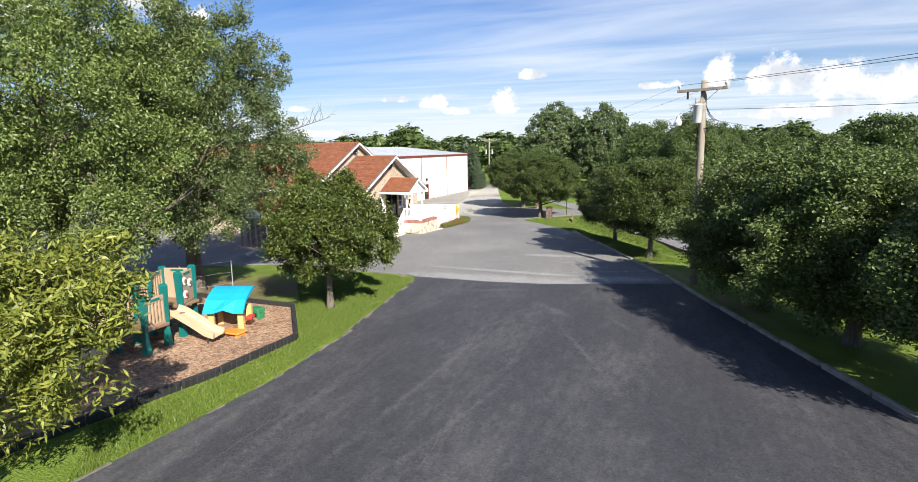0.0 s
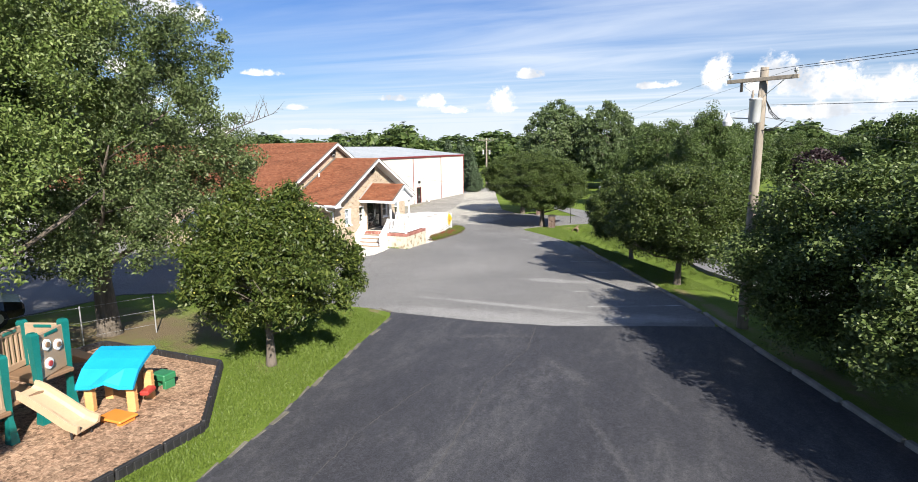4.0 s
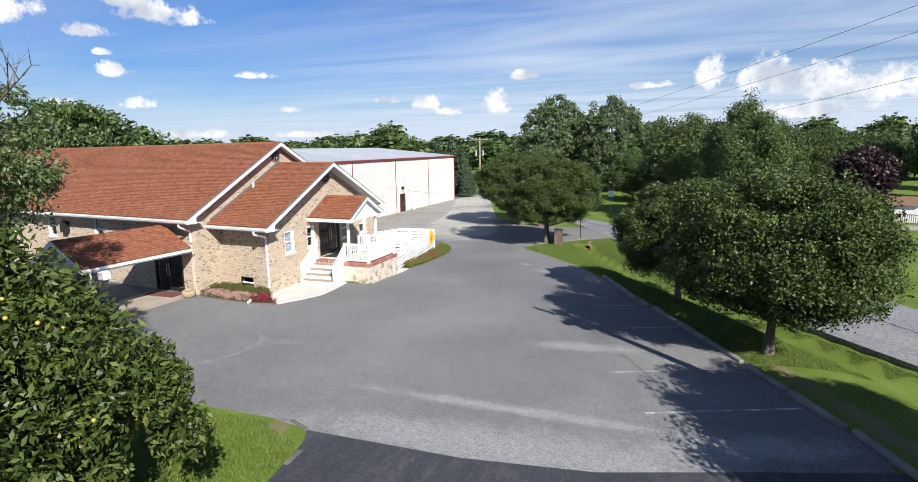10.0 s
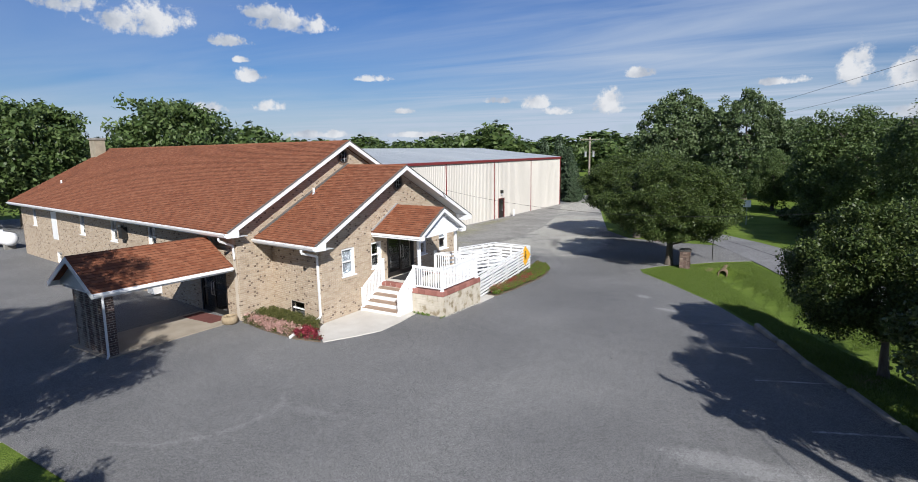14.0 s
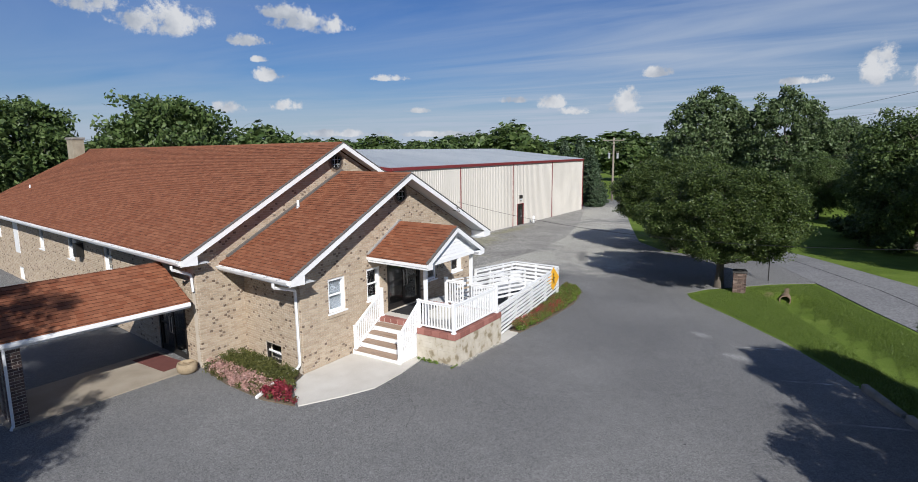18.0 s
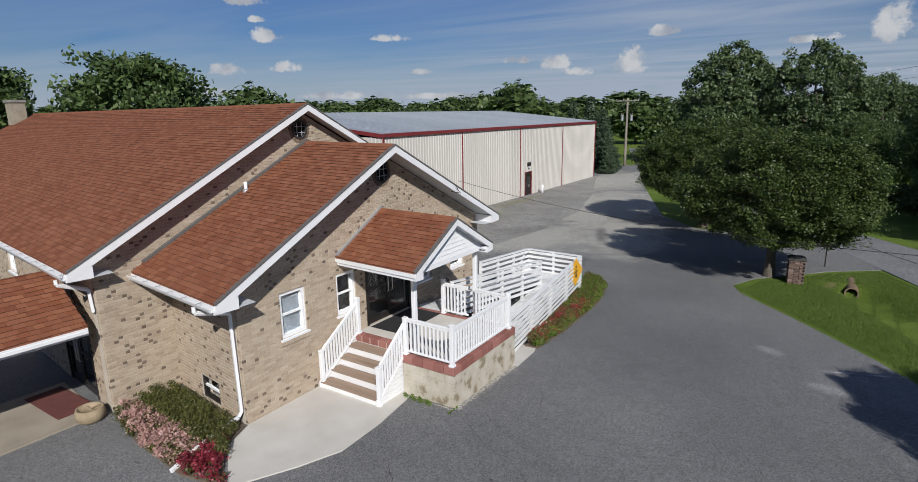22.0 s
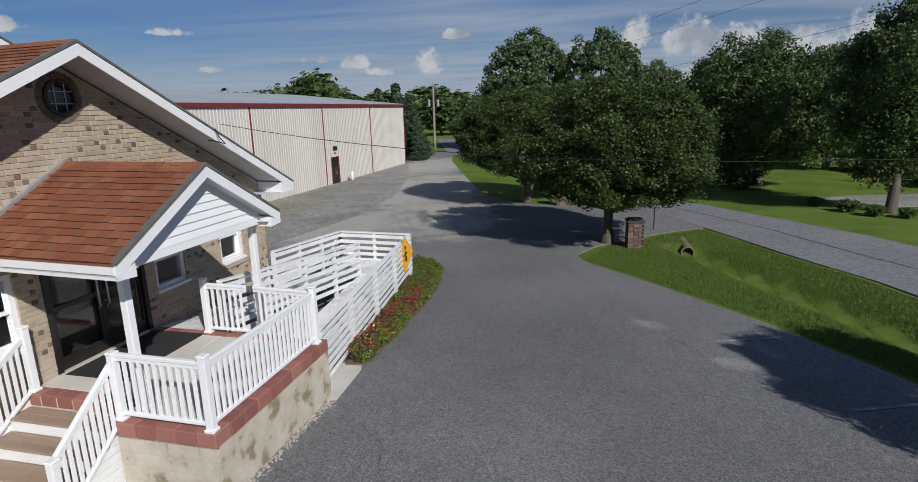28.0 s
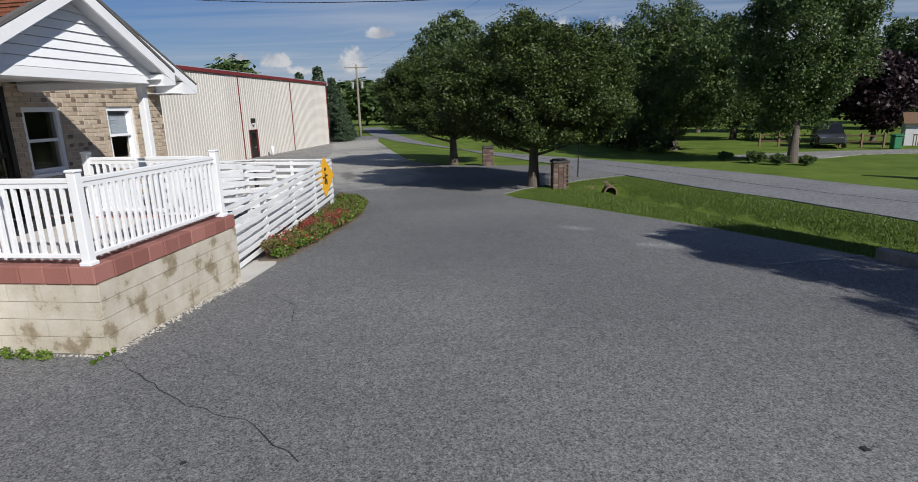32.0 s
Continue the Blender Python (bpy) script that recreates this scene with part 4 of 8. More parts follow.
def shingles(parent, eave, along, up, width, rise, mat, one=None, keep=0, seed=1, cut=None):
    """Courses of shingle tabs on a slope: eave corner, unit vectors along the eave and up the slope, and the size of the slope."""
    rng = random.Random(seed)
    eave, along, up = Vector(eave), Vector(along), Vector(up)
    n = along.cross(up).normalized()
    if n.z < 0:
        n = -n
    W, E, T = 0.19, 0.135, 0.017
    verts, faces, own, butts, deep = [], [], [], [], []
    rows = int(rise / E) + 1
    for r in range(rows):
        v = r * E
        u = -rng.choice((0, 0.1, 0.2, 0.15))
        while u < width:
            w = W * rng.choice((0.7, 1.0, 1.0, 1.15))
            a, b = max(u, 0), min(u + w - 0.006, width)
            u += w
            if b - a < 0.03:
                continue
            if cut and cut(0.5 * (a + b), v):
                continue
            lift = T * rng.uniform(0.75, 1.35)
            end = min(v + E * 1.25, rise)
            lo = v - rng.uniform(0, 0.012)
            c = [eave + along * x + up * y + n * h for x, y, h in ((a, lo, 0.004), (b, lo, 0.004), (a, lo, 0.004 + lift), (b, lo, 0.004 + lift), (a, end, 0.005), (b, end, 0.005))]
            if keep and len(own) < keep:
                own.append(c)
                continue
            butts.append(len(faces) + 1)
            if rng.random() < 0.3:
                deep.append(len(faces))
            k = len(verts)
            verts += [tuple(p) for p in c]
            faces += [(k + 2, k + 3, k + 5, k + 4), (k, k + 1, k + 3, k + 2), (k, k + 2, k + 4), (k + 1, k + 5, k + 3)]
    for c in own:
        tab = raw("shingle", [tuple(p) for p in c], [(2, 3, 5, 4), (0, 1, 3, 2), (0, 2, 4), (1, 5, 3)], M_SHINGLE_DEEP if rng.random() < 0.3 else one, parent)
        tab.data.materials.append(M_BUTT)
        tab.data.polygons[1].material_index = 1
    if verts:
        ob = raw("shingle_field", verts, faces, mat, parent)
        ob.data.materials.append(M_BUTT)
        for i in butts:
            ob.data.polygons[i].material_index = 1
        ob.data.materials.append(M_SHINGLE_DEEP)
        for i in deep:
            ob.data.polygons[i].material_index = 2
        ob["kind"] = "stuff"


def frame_bar(bm, place, a, b, w0, w1):
    """A bar between two corners (u, z) of an opening, from depth w0 to w1."""
    (ua, za), (ub, zb) = a, b
    v = [bm.verts.new(place(u, w, z)) for w in (w0, w1) for u, z in ((ua, za), (ub, za), (ub, zb), (ua, zb))]
    for f in ((0, 1, 2, 3), (7, 6, 5, 4), (0, 4, 5, 1), (1, 5, 6, 2), (2, 6, 7, 3), (3, 7, 4, 0)):
        bm.faces.new([v[i] for i in f])


def window(parent, u0, z0, u1, z1, place, sill=True, sash=True, blind=0.97, fr=0.075, dark=False):
    """A double-hung window in an opening: frame, sashes, panes and sill under one window part."""
    bm = bmesh.new()
    for a, b in (((u0, z0), (u0 + fr, z1)), ((u1 - fr, z0), (u1, z1)), ((u0 + fr, z0), (u1 - fr, z0 + fr)), ((u0 + fr, z1 - fr), (u1 - fr, z1))):
        frame_bar(bm, place, a, b, 0.03, 0.15)
    win = part("window", bm, M_DARK_TRIM if dark else M_VINYL, parent, "white vinyl double-hung window" if not dark else "small dark framed window")
    i0, i1, j0, j1, zm = u0 + fr, u1 - fr, z0 + fr, z1 - fr, 0.5 * (z0 + z1)
    if sash:
        bm = bmesh.new()
        frame_bar(bm, place, (i0, zm - 0.025), (i1, zm + 0.025), 0.06, 0.11)
        part("meeting_rail", bm, M_VINYL, win)
    for a, b in (((j0, zm - 0.025), (zm + 0.025, j1)) if sash else ((j0, j1),)):
        bm = bmesh.new()
        frame_bar(bm, place, (i0, a), (i1, b), 0.09, 0.098)
        ob = part("pane", bm, M_GLASS, win)
        ob.visible_shadow = False
    # slats whose grey-blue stands in for curtains and sky mirrored in the glass
    if blind:
        bm = bmesh.new()
        zz = j1
        while zz > j1 - blind * (j1 - j0):
            frame_bar(bm, place, (i0, zz - 0.03), (i1, zz - 0.004), 0.135, 0.14)
            zz -= 0.03
        part("blind", bm, M_PANE_BACKING, win, "pale lowered blind")
    if sill:
        bm = bmesh.new()
        frame_bar(bm, place, (u0 - 0.05, z0 - 0.05), (u1 + 0.05, z0 - 0.002), -0.06, 0.02)
        part("sill", bm, M_VINYL, win)
        bm = bmesh.new()
        k = max(3, round((u1 - u0 + 0.16) / 0.075))
        st = (u1 - u0 + 0.16) / k
        for i in range(k):
            a = u0 - 0.08 + i * st
            frame_bar(bm, place, (a + 0.004, z0 - 0.15), (a + st - 0.004, z0 - 0.055), -0.05, 0.01)
        part("brick_sill", bm, M_BRICK, win)
    return win


M_DARK_TRIM = material("dark_bronze", ((0.02, 0.018, 0.016), (0.035, 0.03, 0.028)), 0.4, 0.3, bump=0)
# curtain grey with the sky's reflection put into the colour
M_PANE_BACKING = material("blind", ((0.2, 0.22, 0.25), (0.29, 0.31, 0.34)), 0.7, scale=5, bump=0)
M_SOFFIT = material("grey_soffit", ((0.5, 0.52, 0.54), (0.58, 0.6, 0.62)), 0.6, bump=0.05)

hall = empty("church_hall", "tan brick hall with red shingle roof and white trim", "building")
ANNEX = Gable(4.63, 5.81 - 0.17, 0.487)
MAIN = Gable(4.49, 6.9 - 0.2, 0.5)
AX0, AY0, AY1 = -3.1, 0.0, 9.7
MX0, MY0, MY1 = -29.2, -1.65, 10.63


def on_gable(u, w, z):
    return (-0.25 * w, u, z)


def on_gable_m(u, w, z):
    return (-w, u, z)


def on_main_gable(u, w, z):
    return (AX0 - 0.25 * w, sk(AX0, u), z)


def on_main_south(u, w, z):
    return (u, sk(u, MY0 + 0.25 * w), z)


def on_main_south_m(u, w, z):
    return (u, sk(u, MY0 + w), z)


def on_annex_south(u, w, z):
    return (u, sk(u, AY0 + 0.25 * w), z)


def on_annex_south_m(u, w, z):
    return (u, sk(u, AY0 + w), z)


GABLE_WINDOWS = [(1.1, 1.62, 1.84, 2.7), (2.86, 1.62, 3.54, 2.7), (6.1, 1.62, 6.88, 2.7), (7.98, 1.62, 8.76, 2.7)]
DOOR = (3.92, 0.99, 5.84, 3.02)
SOUTH_WINDOWS = [(-10.55, 2.15, -9.75, 3.28), (-14.75, 2.15, -13.98, 3.28), (-18.9, 2.15, -18.2, 3.28), (-26.9, 2.1, -26.2, 3.2)]
SOUTH_DOOR = (-6.0, 0.02, -4.0, 2.12)
PANEL = (-23.4, 1.5, -22.55, 3.15)
LOW_WINDOWS = [(-23.25, 0.05, -22.4, 0.72), (-10.45, 0.1, -9.65, 1.15)]
BASEMENT = [(-2.0, 0.06, -1.15, 0.64)]

gable_wall = part("wall", (lambda bm: (wall_cells(bm, AY0, AY1, -0.6, ANNEX, GABLE_WINDOWS + [DOOR], on_gable), bm)[1])(bmesh.new()), M_MORTAR, hall, "tan brick gable wall")
annex_south = part("wall", (lambda bm: (wall_cells(bm, AX0 + 0.001, -0.252, -0.6, level(3.15), BASEMENT, on_annex_south), bm)[1])(bmesh.new()), M_MORTAR, hall, "tan brick side wall")
main_gable = part("wall", (lambda bm: (wall_cells(bm, MY0, MY1, -0.6, MAIN, [], on_main_gable), bm)[1])(bmesh.new()), M_MORTAR, hall, "tan brick gable wall")
main_south = part("wall", (lambda bm: (wall_cells(bm, MX0, AX0 - 0.252, -0.6, level(3.5), SOUTH_WINDOWS + [SOUTH_DOOR] + LOW_WINDOWS, on_main_south), bm)[1])(bmesh.new()), M_MORTAR, hall, "long tan brick side wall")
bm = bmesh.new()
wall_cells(bm, MX0, AX0 - 0.252, -1.0, level(3.5), [], lambda u, w, z: (u, sk(u, MY1 - 0.25 * w), z))
wall_cells(bm, AX0, -0.252, -1.0, level(3.15), [], lambda u, w, z: (u, sk(u, AY1 - 0.25 * w), z))
wall_cells(bm, MY0 + 0.26, MY1 - 0.26, -1.0, MAIN, [], lambda u, w, z: (MX0 + 0.25 * w, sk(MX0, u), z))
part("wall", bm, M_MORTAR, hall, "plain rear walls")

for h, b in zip(GABLE_WINDOWS, (0.97, 0.0, 0.0, 0.5)):
    window(hall, *h, on_gable_m, blind=b)
for h in SOUTH_WINDOWS:
    window(hall, *h, on_main_south_m, blind=0.6)
for h in LOW_WINDOWS:
    window(hall, *h, on_main_south_m, sill=False, sash=False, blind=0, fr=0.05)
for h in BASEMENT:
    window(hall, *h, on_annex_south_m, sill=False, sash=True, blind=0, fr=0.045, dark=True)
# added near-black sheets: their colour stands in for the unlit rooms behind the openings
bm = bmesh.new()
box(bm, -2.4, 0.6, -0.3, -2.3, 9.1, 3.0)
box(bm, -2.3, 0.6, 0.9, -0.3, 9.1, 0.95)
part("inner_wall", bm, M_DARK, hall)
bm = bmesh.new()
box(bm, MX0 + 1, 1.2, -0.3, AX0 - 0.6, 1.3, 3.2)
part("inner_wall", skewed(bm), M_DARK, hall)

# white boarded panel and brickwork frieze between two side windows
bm = bmesh.new()
frame_bar(bm, on_main_south_m, PANEL[:2], PANEL[2:], -0.03, 0.0)
part("panel", bm, M_WHITE, hall, "white boarded-up window panel")


def double_door(parent, u0, z0, u1, z1, place, name, label):
    fr = 0.09
    bm = bmesh.new()
    for a, b in (((u0, z0), (u0 + fr, z1)), ((u1 - fr, z0), (u1, z1)), ((u0 + fr, z1 - fr), (u1 - fr, z1))):
        frame_bar(bm, place, a, b, -0.02, 0.12)
    door = part(name, bm, M_DARK_TRIM, parent, label)
    mid = 0.5 * (u0 + u1)
    for a, b, s in ((u0 + fr, mid - 0.004, -1), (mid + 0.004, u1 - fr, 1)):
        bm = bmesh.new()
        for p, q in (((a, z0 + 0.01), (a + 0.06, z1 - fr)), ((b - 0.06, z0 + 0.01), (b, z1 - fr)), ((a + 0.06, z0 + 0.01), (b - 0.06, z0 + 0.2)), ((a + 0.06, z1 - fr - 0.08), (b - 0.06, z1 - fr)), ((a + 0.06, z0 + 0.95), (b - 0.06, z0 + 1.02))):
            frame_bar(bm, place, p, q, 0.02, 0.065)
        leaf = part("door_leaf", bm, M_DARK_TRIM, door)
        bm = bmesh.new()
        frame_bar(bm, place, (a + 0.06, z0 + 0.2), (b - 0.06, z1 - fr - 0.08), 0.04, 0.048)
        ob = part("pane", bm, M_GLASS, leaf)
        ob.visible_shadow = False
        bm = bmesh.new()
        h = mid + s * 0.09
        tube(bm, [place(h, -0.01, z0 + 0.75), place(h, -0.06, z0 + 0.78), place(h, -0.06, z0 + 1.3), place(h, -0.01, z0 + 1.33)], 0.014, 8)
        part("handle", bm, M_STEEL, leaf, "brushed steel pull handle", smooth=True)
    return door


M_STEEL = material("brushed_steel", ((0.45, 0.45, 0.46), (0.6, 0.6, 0.6)), 0.3, 0.9, bump=0.05)
M_GALV = material("galvanised_steel", ((0.42, 0.43, 0.44), (0.55, 0.56, 0.57)), 0.5, 0.6, bump=0.05)
double_door(hall, *DOOR, on_gable_m, "entrance_door", "dark glazed double entrance door")
double_door(hall, *SOUTH_DOOR, on_main_south_m, "side_door", "dark glazed double side door")


def round_window(x, y, z, r):
    bm = bmesh.new()
    k = 28
    ring = [[bm.verts.new((x + dx, y + rr * math.cos(2 * math.pi * i / k), z + rr * math.sin(2 * math.pi * i / k))) for i in range(k)] for rr, dx in ((r, 0.002), (r, 0.05), (r - 0.05, 0.05), (r - 0.05, 0.002))]
    for a, b in zip(ring, ring[1:]):
        for i in range(k):
            bm.faces.new((a[i], a[(i + 1) % k], b[(i + 1) % k], b[i]))
    win = part("round_window", bm, M_SASH, hall, "round dark-framed window with pale grille")
    bm = bmesh.new()
    bm.faces.new([bm.verts.new((x + 0.016, y + (r - 0.04) * math.cos(2 * math.pi * i / k), z + (r - 0.04) * math.sin(2 * math.pi * i / k))) for i in range(k)])
    part("pane", bm, M_BLACK_GLASS, win)
    bm = bmesh.new()
    for d in (-0.33, 0.33):
        w = math.sqrt(1 - d * d) * (r - 0.03)
        box(bm, x + 0.02, y + d * r - 0.006, z - w, x + 0.03, y + d * r + 0.006, z + w)
        box(bm, x + 0.02, y - w, z + d * r - 0.006, x + 0.03, y + w, z + d * r + 0.006)
    part("grille", bm, M_SOFFIT, win)
    bm = bmesh.new()
    for i in range(36):
        a = 2 * math.pi * i / 36
        m = Matrix.Translation((x, y, z)) @ Matrix.Rotation(a, 4, "X")
        box(bm, 0.0, r + 0.012, -0.026, 0.02, r + 0.105, 0.026, 0, m)
    part("brick_surround", bm, M_BRICK_DARK, win)


M_SASH = material("dark_frame_paint", ((0.035, 0.03, 0.028), (0.06, 0.052, 0.048)), 0.5, bump=0.05)
M_BLACK_GLASS = material("dark_glass", ((0.01, 0.011, 0.012), (0.016, 0.017, 0.018)), 0.05, bump=0)
round_window(0.004, 4.76, 5.08, 0.27)
round_window(AX0 + 0.004, sk(AX0, 4.4), 6.2, 0.27)


M_DRIP = material("drip_edge", ((0.09, 0.085, 0.08), (0.15, 0.14, 0.13)), 0.7, bump=0.1)


def roof(name, x0, x1, gable, half, lift, rake_x, parent, label, keep=0, seed=1, tabs=True, plain_back=False, gut=True, far=False, board=0.17):
    """A gable roof: sheathing, shingles on the south slope, rake boards, soffits, fascia and gutter."""
    ridge, s, yc = gable.ridge + lift, gable.slope, gable.peak
    root = None
    for sg in (-1, 1):
        bm = bmesh.new()
        slab(bm, [(x0, yc, ridge), (x1, yc, ridge), (x1, yc + sg * half, ridge - s * half), (x0, yc + sg * half, ridge - s * half)], 0.035)
        ob = part(name if sg < 0 else name, skewed(bm), M_SHINGLE, parent, label)
        root = root or ob
    if tabs:
        a = Vector((x0, sk(x0, yc - half), ridge - s * half))
        b = Vector((x1, sk(x1, yc - half), ridge - s * half))
        t = Vector((x0, sk(x0, yc), ridge))
        shingles(root, a, (b - a).normalized(), (t - a).normalized(), (b - a).length, (t - a).length, M_SHINGLE, M_SHINGLE_ONE, keep, seed)
        k = int((x1 - x0) / 0.3)
        for i in range(k):
            bm = bmesh.new()
            xa, xb = x0 + (x1 - x0) * i / k, x0 + (x1 - x0) * (i + 1) / k - 0.008
            for sg in (-1, 1):
                slab(bm, [(xa, yc, ridge + 0.028), (xb, yc, ridge + 0.028), (xb, yc + sg * 0.13, ridge + 0.022 - s * 0.13), (xa, yc + sg * 0.13, ridge + 0.022 - s * 0.13)], 0.012)
            part("ridge_cap", skewed(bm), M_SHINGLE_ONE, root)
    # rake boards at the visible gable
    for sg in (-1, 1):
        for e, sx in (((x1, 1), (x0, -1)) if far else ((x1, 1),)):
            bm = bmesh.new()
            pts = [(yc, ridge - 0.03), (yc + sg * half, ridge - 0.03 - s * half)]
            v = []
            for dx in (0.0, 0.035 * sx):
                for (y, z), dz in ((pts[0], 0), (pts[1], 0), (pts[1], -board), (pts[0], -board)):
                    v.append(bm.verts.new((e + dx, y, z + dz)))
            for f in ((0, 1, 2, 3), (7, 6, 5, 4), (0, 4, 5, 1), (1, 5, 6, 2), (2, 6, 7, 3), (3, 7, 4, 0)):
                bm.faces.new([v[i] for i in f])
            bmesh.ops.recalc_face_normals(bm, faces=bm.faces[:])
            part("rake_board", skewed(bm), M_WHITE, root, "white painted rake board")
            bm = bmesh.new()
            v = []
            for dx in (-0.05 * sx, 0.045 * sx):
                for (y, z), dz in ((pts[0], 0.052), (pts[1], 0.052), (pts[1], 0.012), (pts[0], 0.012)):
                    v.append(bm.verts.new((e + dx, y, z + dz)))
            for f in ((0, 1, 2, 3), (7, 6, 5, 4), (0, 4, 5, 1), (1, 5, 6, 2), (2, 6, 7, 3), (3, 7, 4, 0)):
                bm.faces.new([v[i] for i in f])
            bmesh.ops.recalc_face_normals(bm, faces=bm.faces[:])
            part("drip_edge", skewed(bm), M_DRIP, root, "dark grey metal drip edge")
            # soffit under the overhang
            bm = bmesh.new()
            w = rake_x
            slab(bm, [(e - 0.002 * sx, yc, ridge - 0.04 - board * 0.72), (e - 0.002 * sx, yc + sg * half, ridge - 0.04 - board * 0.72 - s * half), (w, yc + sg * half, ridge - 0.04 - board * 0.72 - s * half), (w, yc, ridge - 0.04 - board * 0.72)], 0.012)
            part("soffit", skewed(bm), M_SOFFIT, root)
        # eave fascia and boxed soffit
        bm = bmesh.new()
        y1, z1 = yc + sg * half, ridge - s * half
        box(bm, x0, y1 - 0.012, z1 - (0.21 if gut else 0.13), x1 - 0.002, y1 + 0.012, z1 - 0.038)
        part("fascia", skewed(bm), M_WHITE, root)
        bm = bmesh.new()
        box(bm, x0, y1, z1 - (0.212 if gut else 0.132), x1 - 0.004, y1 - sg * (0.9 if gut else 0.35), z1 - (0.2 if gut else 0.12))
        part("soffit", skewed(bm), M_SOFFIT, root)
        if gut and sg < 0:
            bm = bmesh.new()
            prof = ((0, 0), (0.0, -0.11), (-0.07, -0.11), (-0.11, -0.03), (-0.11, 0.0), (-0.1, 0.0), (-0.095, -0.03), (-0.065, -0.1), (-0.01, -0.1), (-0.01, 0))
            rings = [[bm.verts.new((x, y1 - 0.014 + p, z1 - 0.045 + q)) for p, q in prof] for x in (x0, x1 - 0.03)]
            n = len(prof)
            for i in range(n):
                bm.faces.new((rings[0][i], rings[0][(i + 1) % n], rings[1][(i + 1) % n], rings[1][i]))
            bm.faces.new(rings[0][::-1]), bm.faces.new(rings[1])
            bmesh.ops.recalc_face_normals(bm, faces=bm.faces[:])
            part("gutter", skewed(bm), M_WHITE, root, "white aluminium gutter")
            bm = bmesh.new()
            x = x0 + 0.3
            while x < x1:
                box(bm, x, y1 - 0.13, z1 - 0.042, x + 0.025, y1, z1 - 0.036)
                x += 0.6
            part("gutter_strap", skewed(bm), M_GALV, root)["kind"] = "stuff"
        # boxed return at the foot of the rake
        bm = bmesh.new()
        v = []
        zt = z1 - 0.05
        back = 0.5 if gut else 0.28
        for x in (rake_x + 0.01, x1 + 0.03):
            v += [bm.verts.new((x, y1 + 0.0, zt - 0.15)), bm.verts.new((x, y1 - sg * back, zt - 0.17)), bm.verts.new((x, y1 - sg * back, zt + s * back - 0.16)), bm.verts.new((x, y1, zt - 0.1))]
        for f in ((0, 1, 2, 3), (7, 6, 5, 4), (0, 4, 5, 1), (1, 5, 6, 2), (2, 6, 7, 3), (3, 7, 4, 0)):
            bm.faces.new([v[i] for i in f])
        bmesh.ops.recalc_face_normals(bm, faces=bm.faces[:])
        part("eave_return", skewed(bm), M_WHITE, root)
    return root


main_roof = roof("main_roof", MX0 - 0.3, -2.7, MAIN, 6.74, 0.23, AX0, hall, "main red shingle roof", seed=5)
annex_roof = roof("annex_roof", -3.11, 0.65, ANNEX, 5.47, 0.195, 0.0, hall, "lower red shingle roof", keep=150, seed=6)
PORT = Gable(4.62, 4.12 - 0.1, 0.555)
port_roof = roof("porch_roof", 0.0, 2.6, PORT, 1.72, 0.1, 0.05, hall, "small red shingle porch roof", keep=145, seed=7, gut=False, board=0.15)

# flashing where the porch roof meets the wall
bm = bmesh.new()
for sg in (-1, 1):
    bar(bm, (0.03, 4.62, 4.16), (0.03, 4.62 + sg * 1.72, 4.16 - 0.555 * 1.72), 0.12, 0.05)
part("flashing", bm, M_GALV, port_roof, "grey metal flashing")
for sg in (-1, 1):
    bm = bmesh.new()
    bar(bm, (AX0 + 0.04, sk(AX0, 4.63), 5.87), (AX0 + 0.04, sk(AX0, 4.63 + sg * 5.2), 5.87 - 0.487 * 5.2), 0.1, 0.1)
    part("flashing", bm, M_DRIP, annex_roof, "weathered step flashing against the wall")

# porch gable infill, beam and posts
bm = bmesh.new()
n = 8
for i in range(n):
    za = 3.1 + i * 0.115
    if za + 0.1 > 4.0:
        break
    wa = (4.02 - za) / 0.555
    wb = (4.02 - za - 0.11) / 0.555
    v = [bm.verts.new(p) for p in ((2.4, 4.62 - wa, za), (2.4, 4.62 + wa, za), (2.38, 4.62 + wb, za + 0.11), (2.38, 4.62 - wb, za + 0.11), (2.34, 4.62 - wa, za), (2.34, 4.62 + wa, za), (2.34, 4.62 + wb, za + 0.11), (2.34, 4.62 - wb, za + 0.11))]
    for f in ((0, 1, 2, 3), (7, 6, 5, 4), (0, 4, 5, 1), (1, 5, 6, 2), (2, 6, 7, 3), (3, 7, 4, 0)):
        bm.faces.new([v[k] for k in f])
part("gable_siding", skewed(bm), M_VINYL, port_roof, "white clapboard gable infill")
bm = bmesh.new()
box(bm, 2.06, 2.99, 2.98, 2.395, 6.25, 3.1, 0.006)
for y in (3.36, 6.14):
    box(bm, 0.005, y, 2.94, 2.06, y + 0.12, 3.08, 0.006)
part("porch_beam", skewed(bm), M_VINYL, port_roof)
bm = bmesh.new()
box(bm, 0.005, 3.14, 3.082, 2.05, 6.08, 3.1)
part("porch_ceiling", skewed(bm), M_VINYL, port_roof)
for y in (3.42, 6.2):
    bm = bmesh.new()
    box(bm, 2.075, y - 0.055, 0.99, 2.185, y + 0.055, 2.98, 0.008)
    box(bm, 2.055, y - 0.075, 0.99, 2.205, y + 0.075, 1.06, 0.008)
    part("post", skewed(bm), M_VINYL, port_roof, "white square porch post")

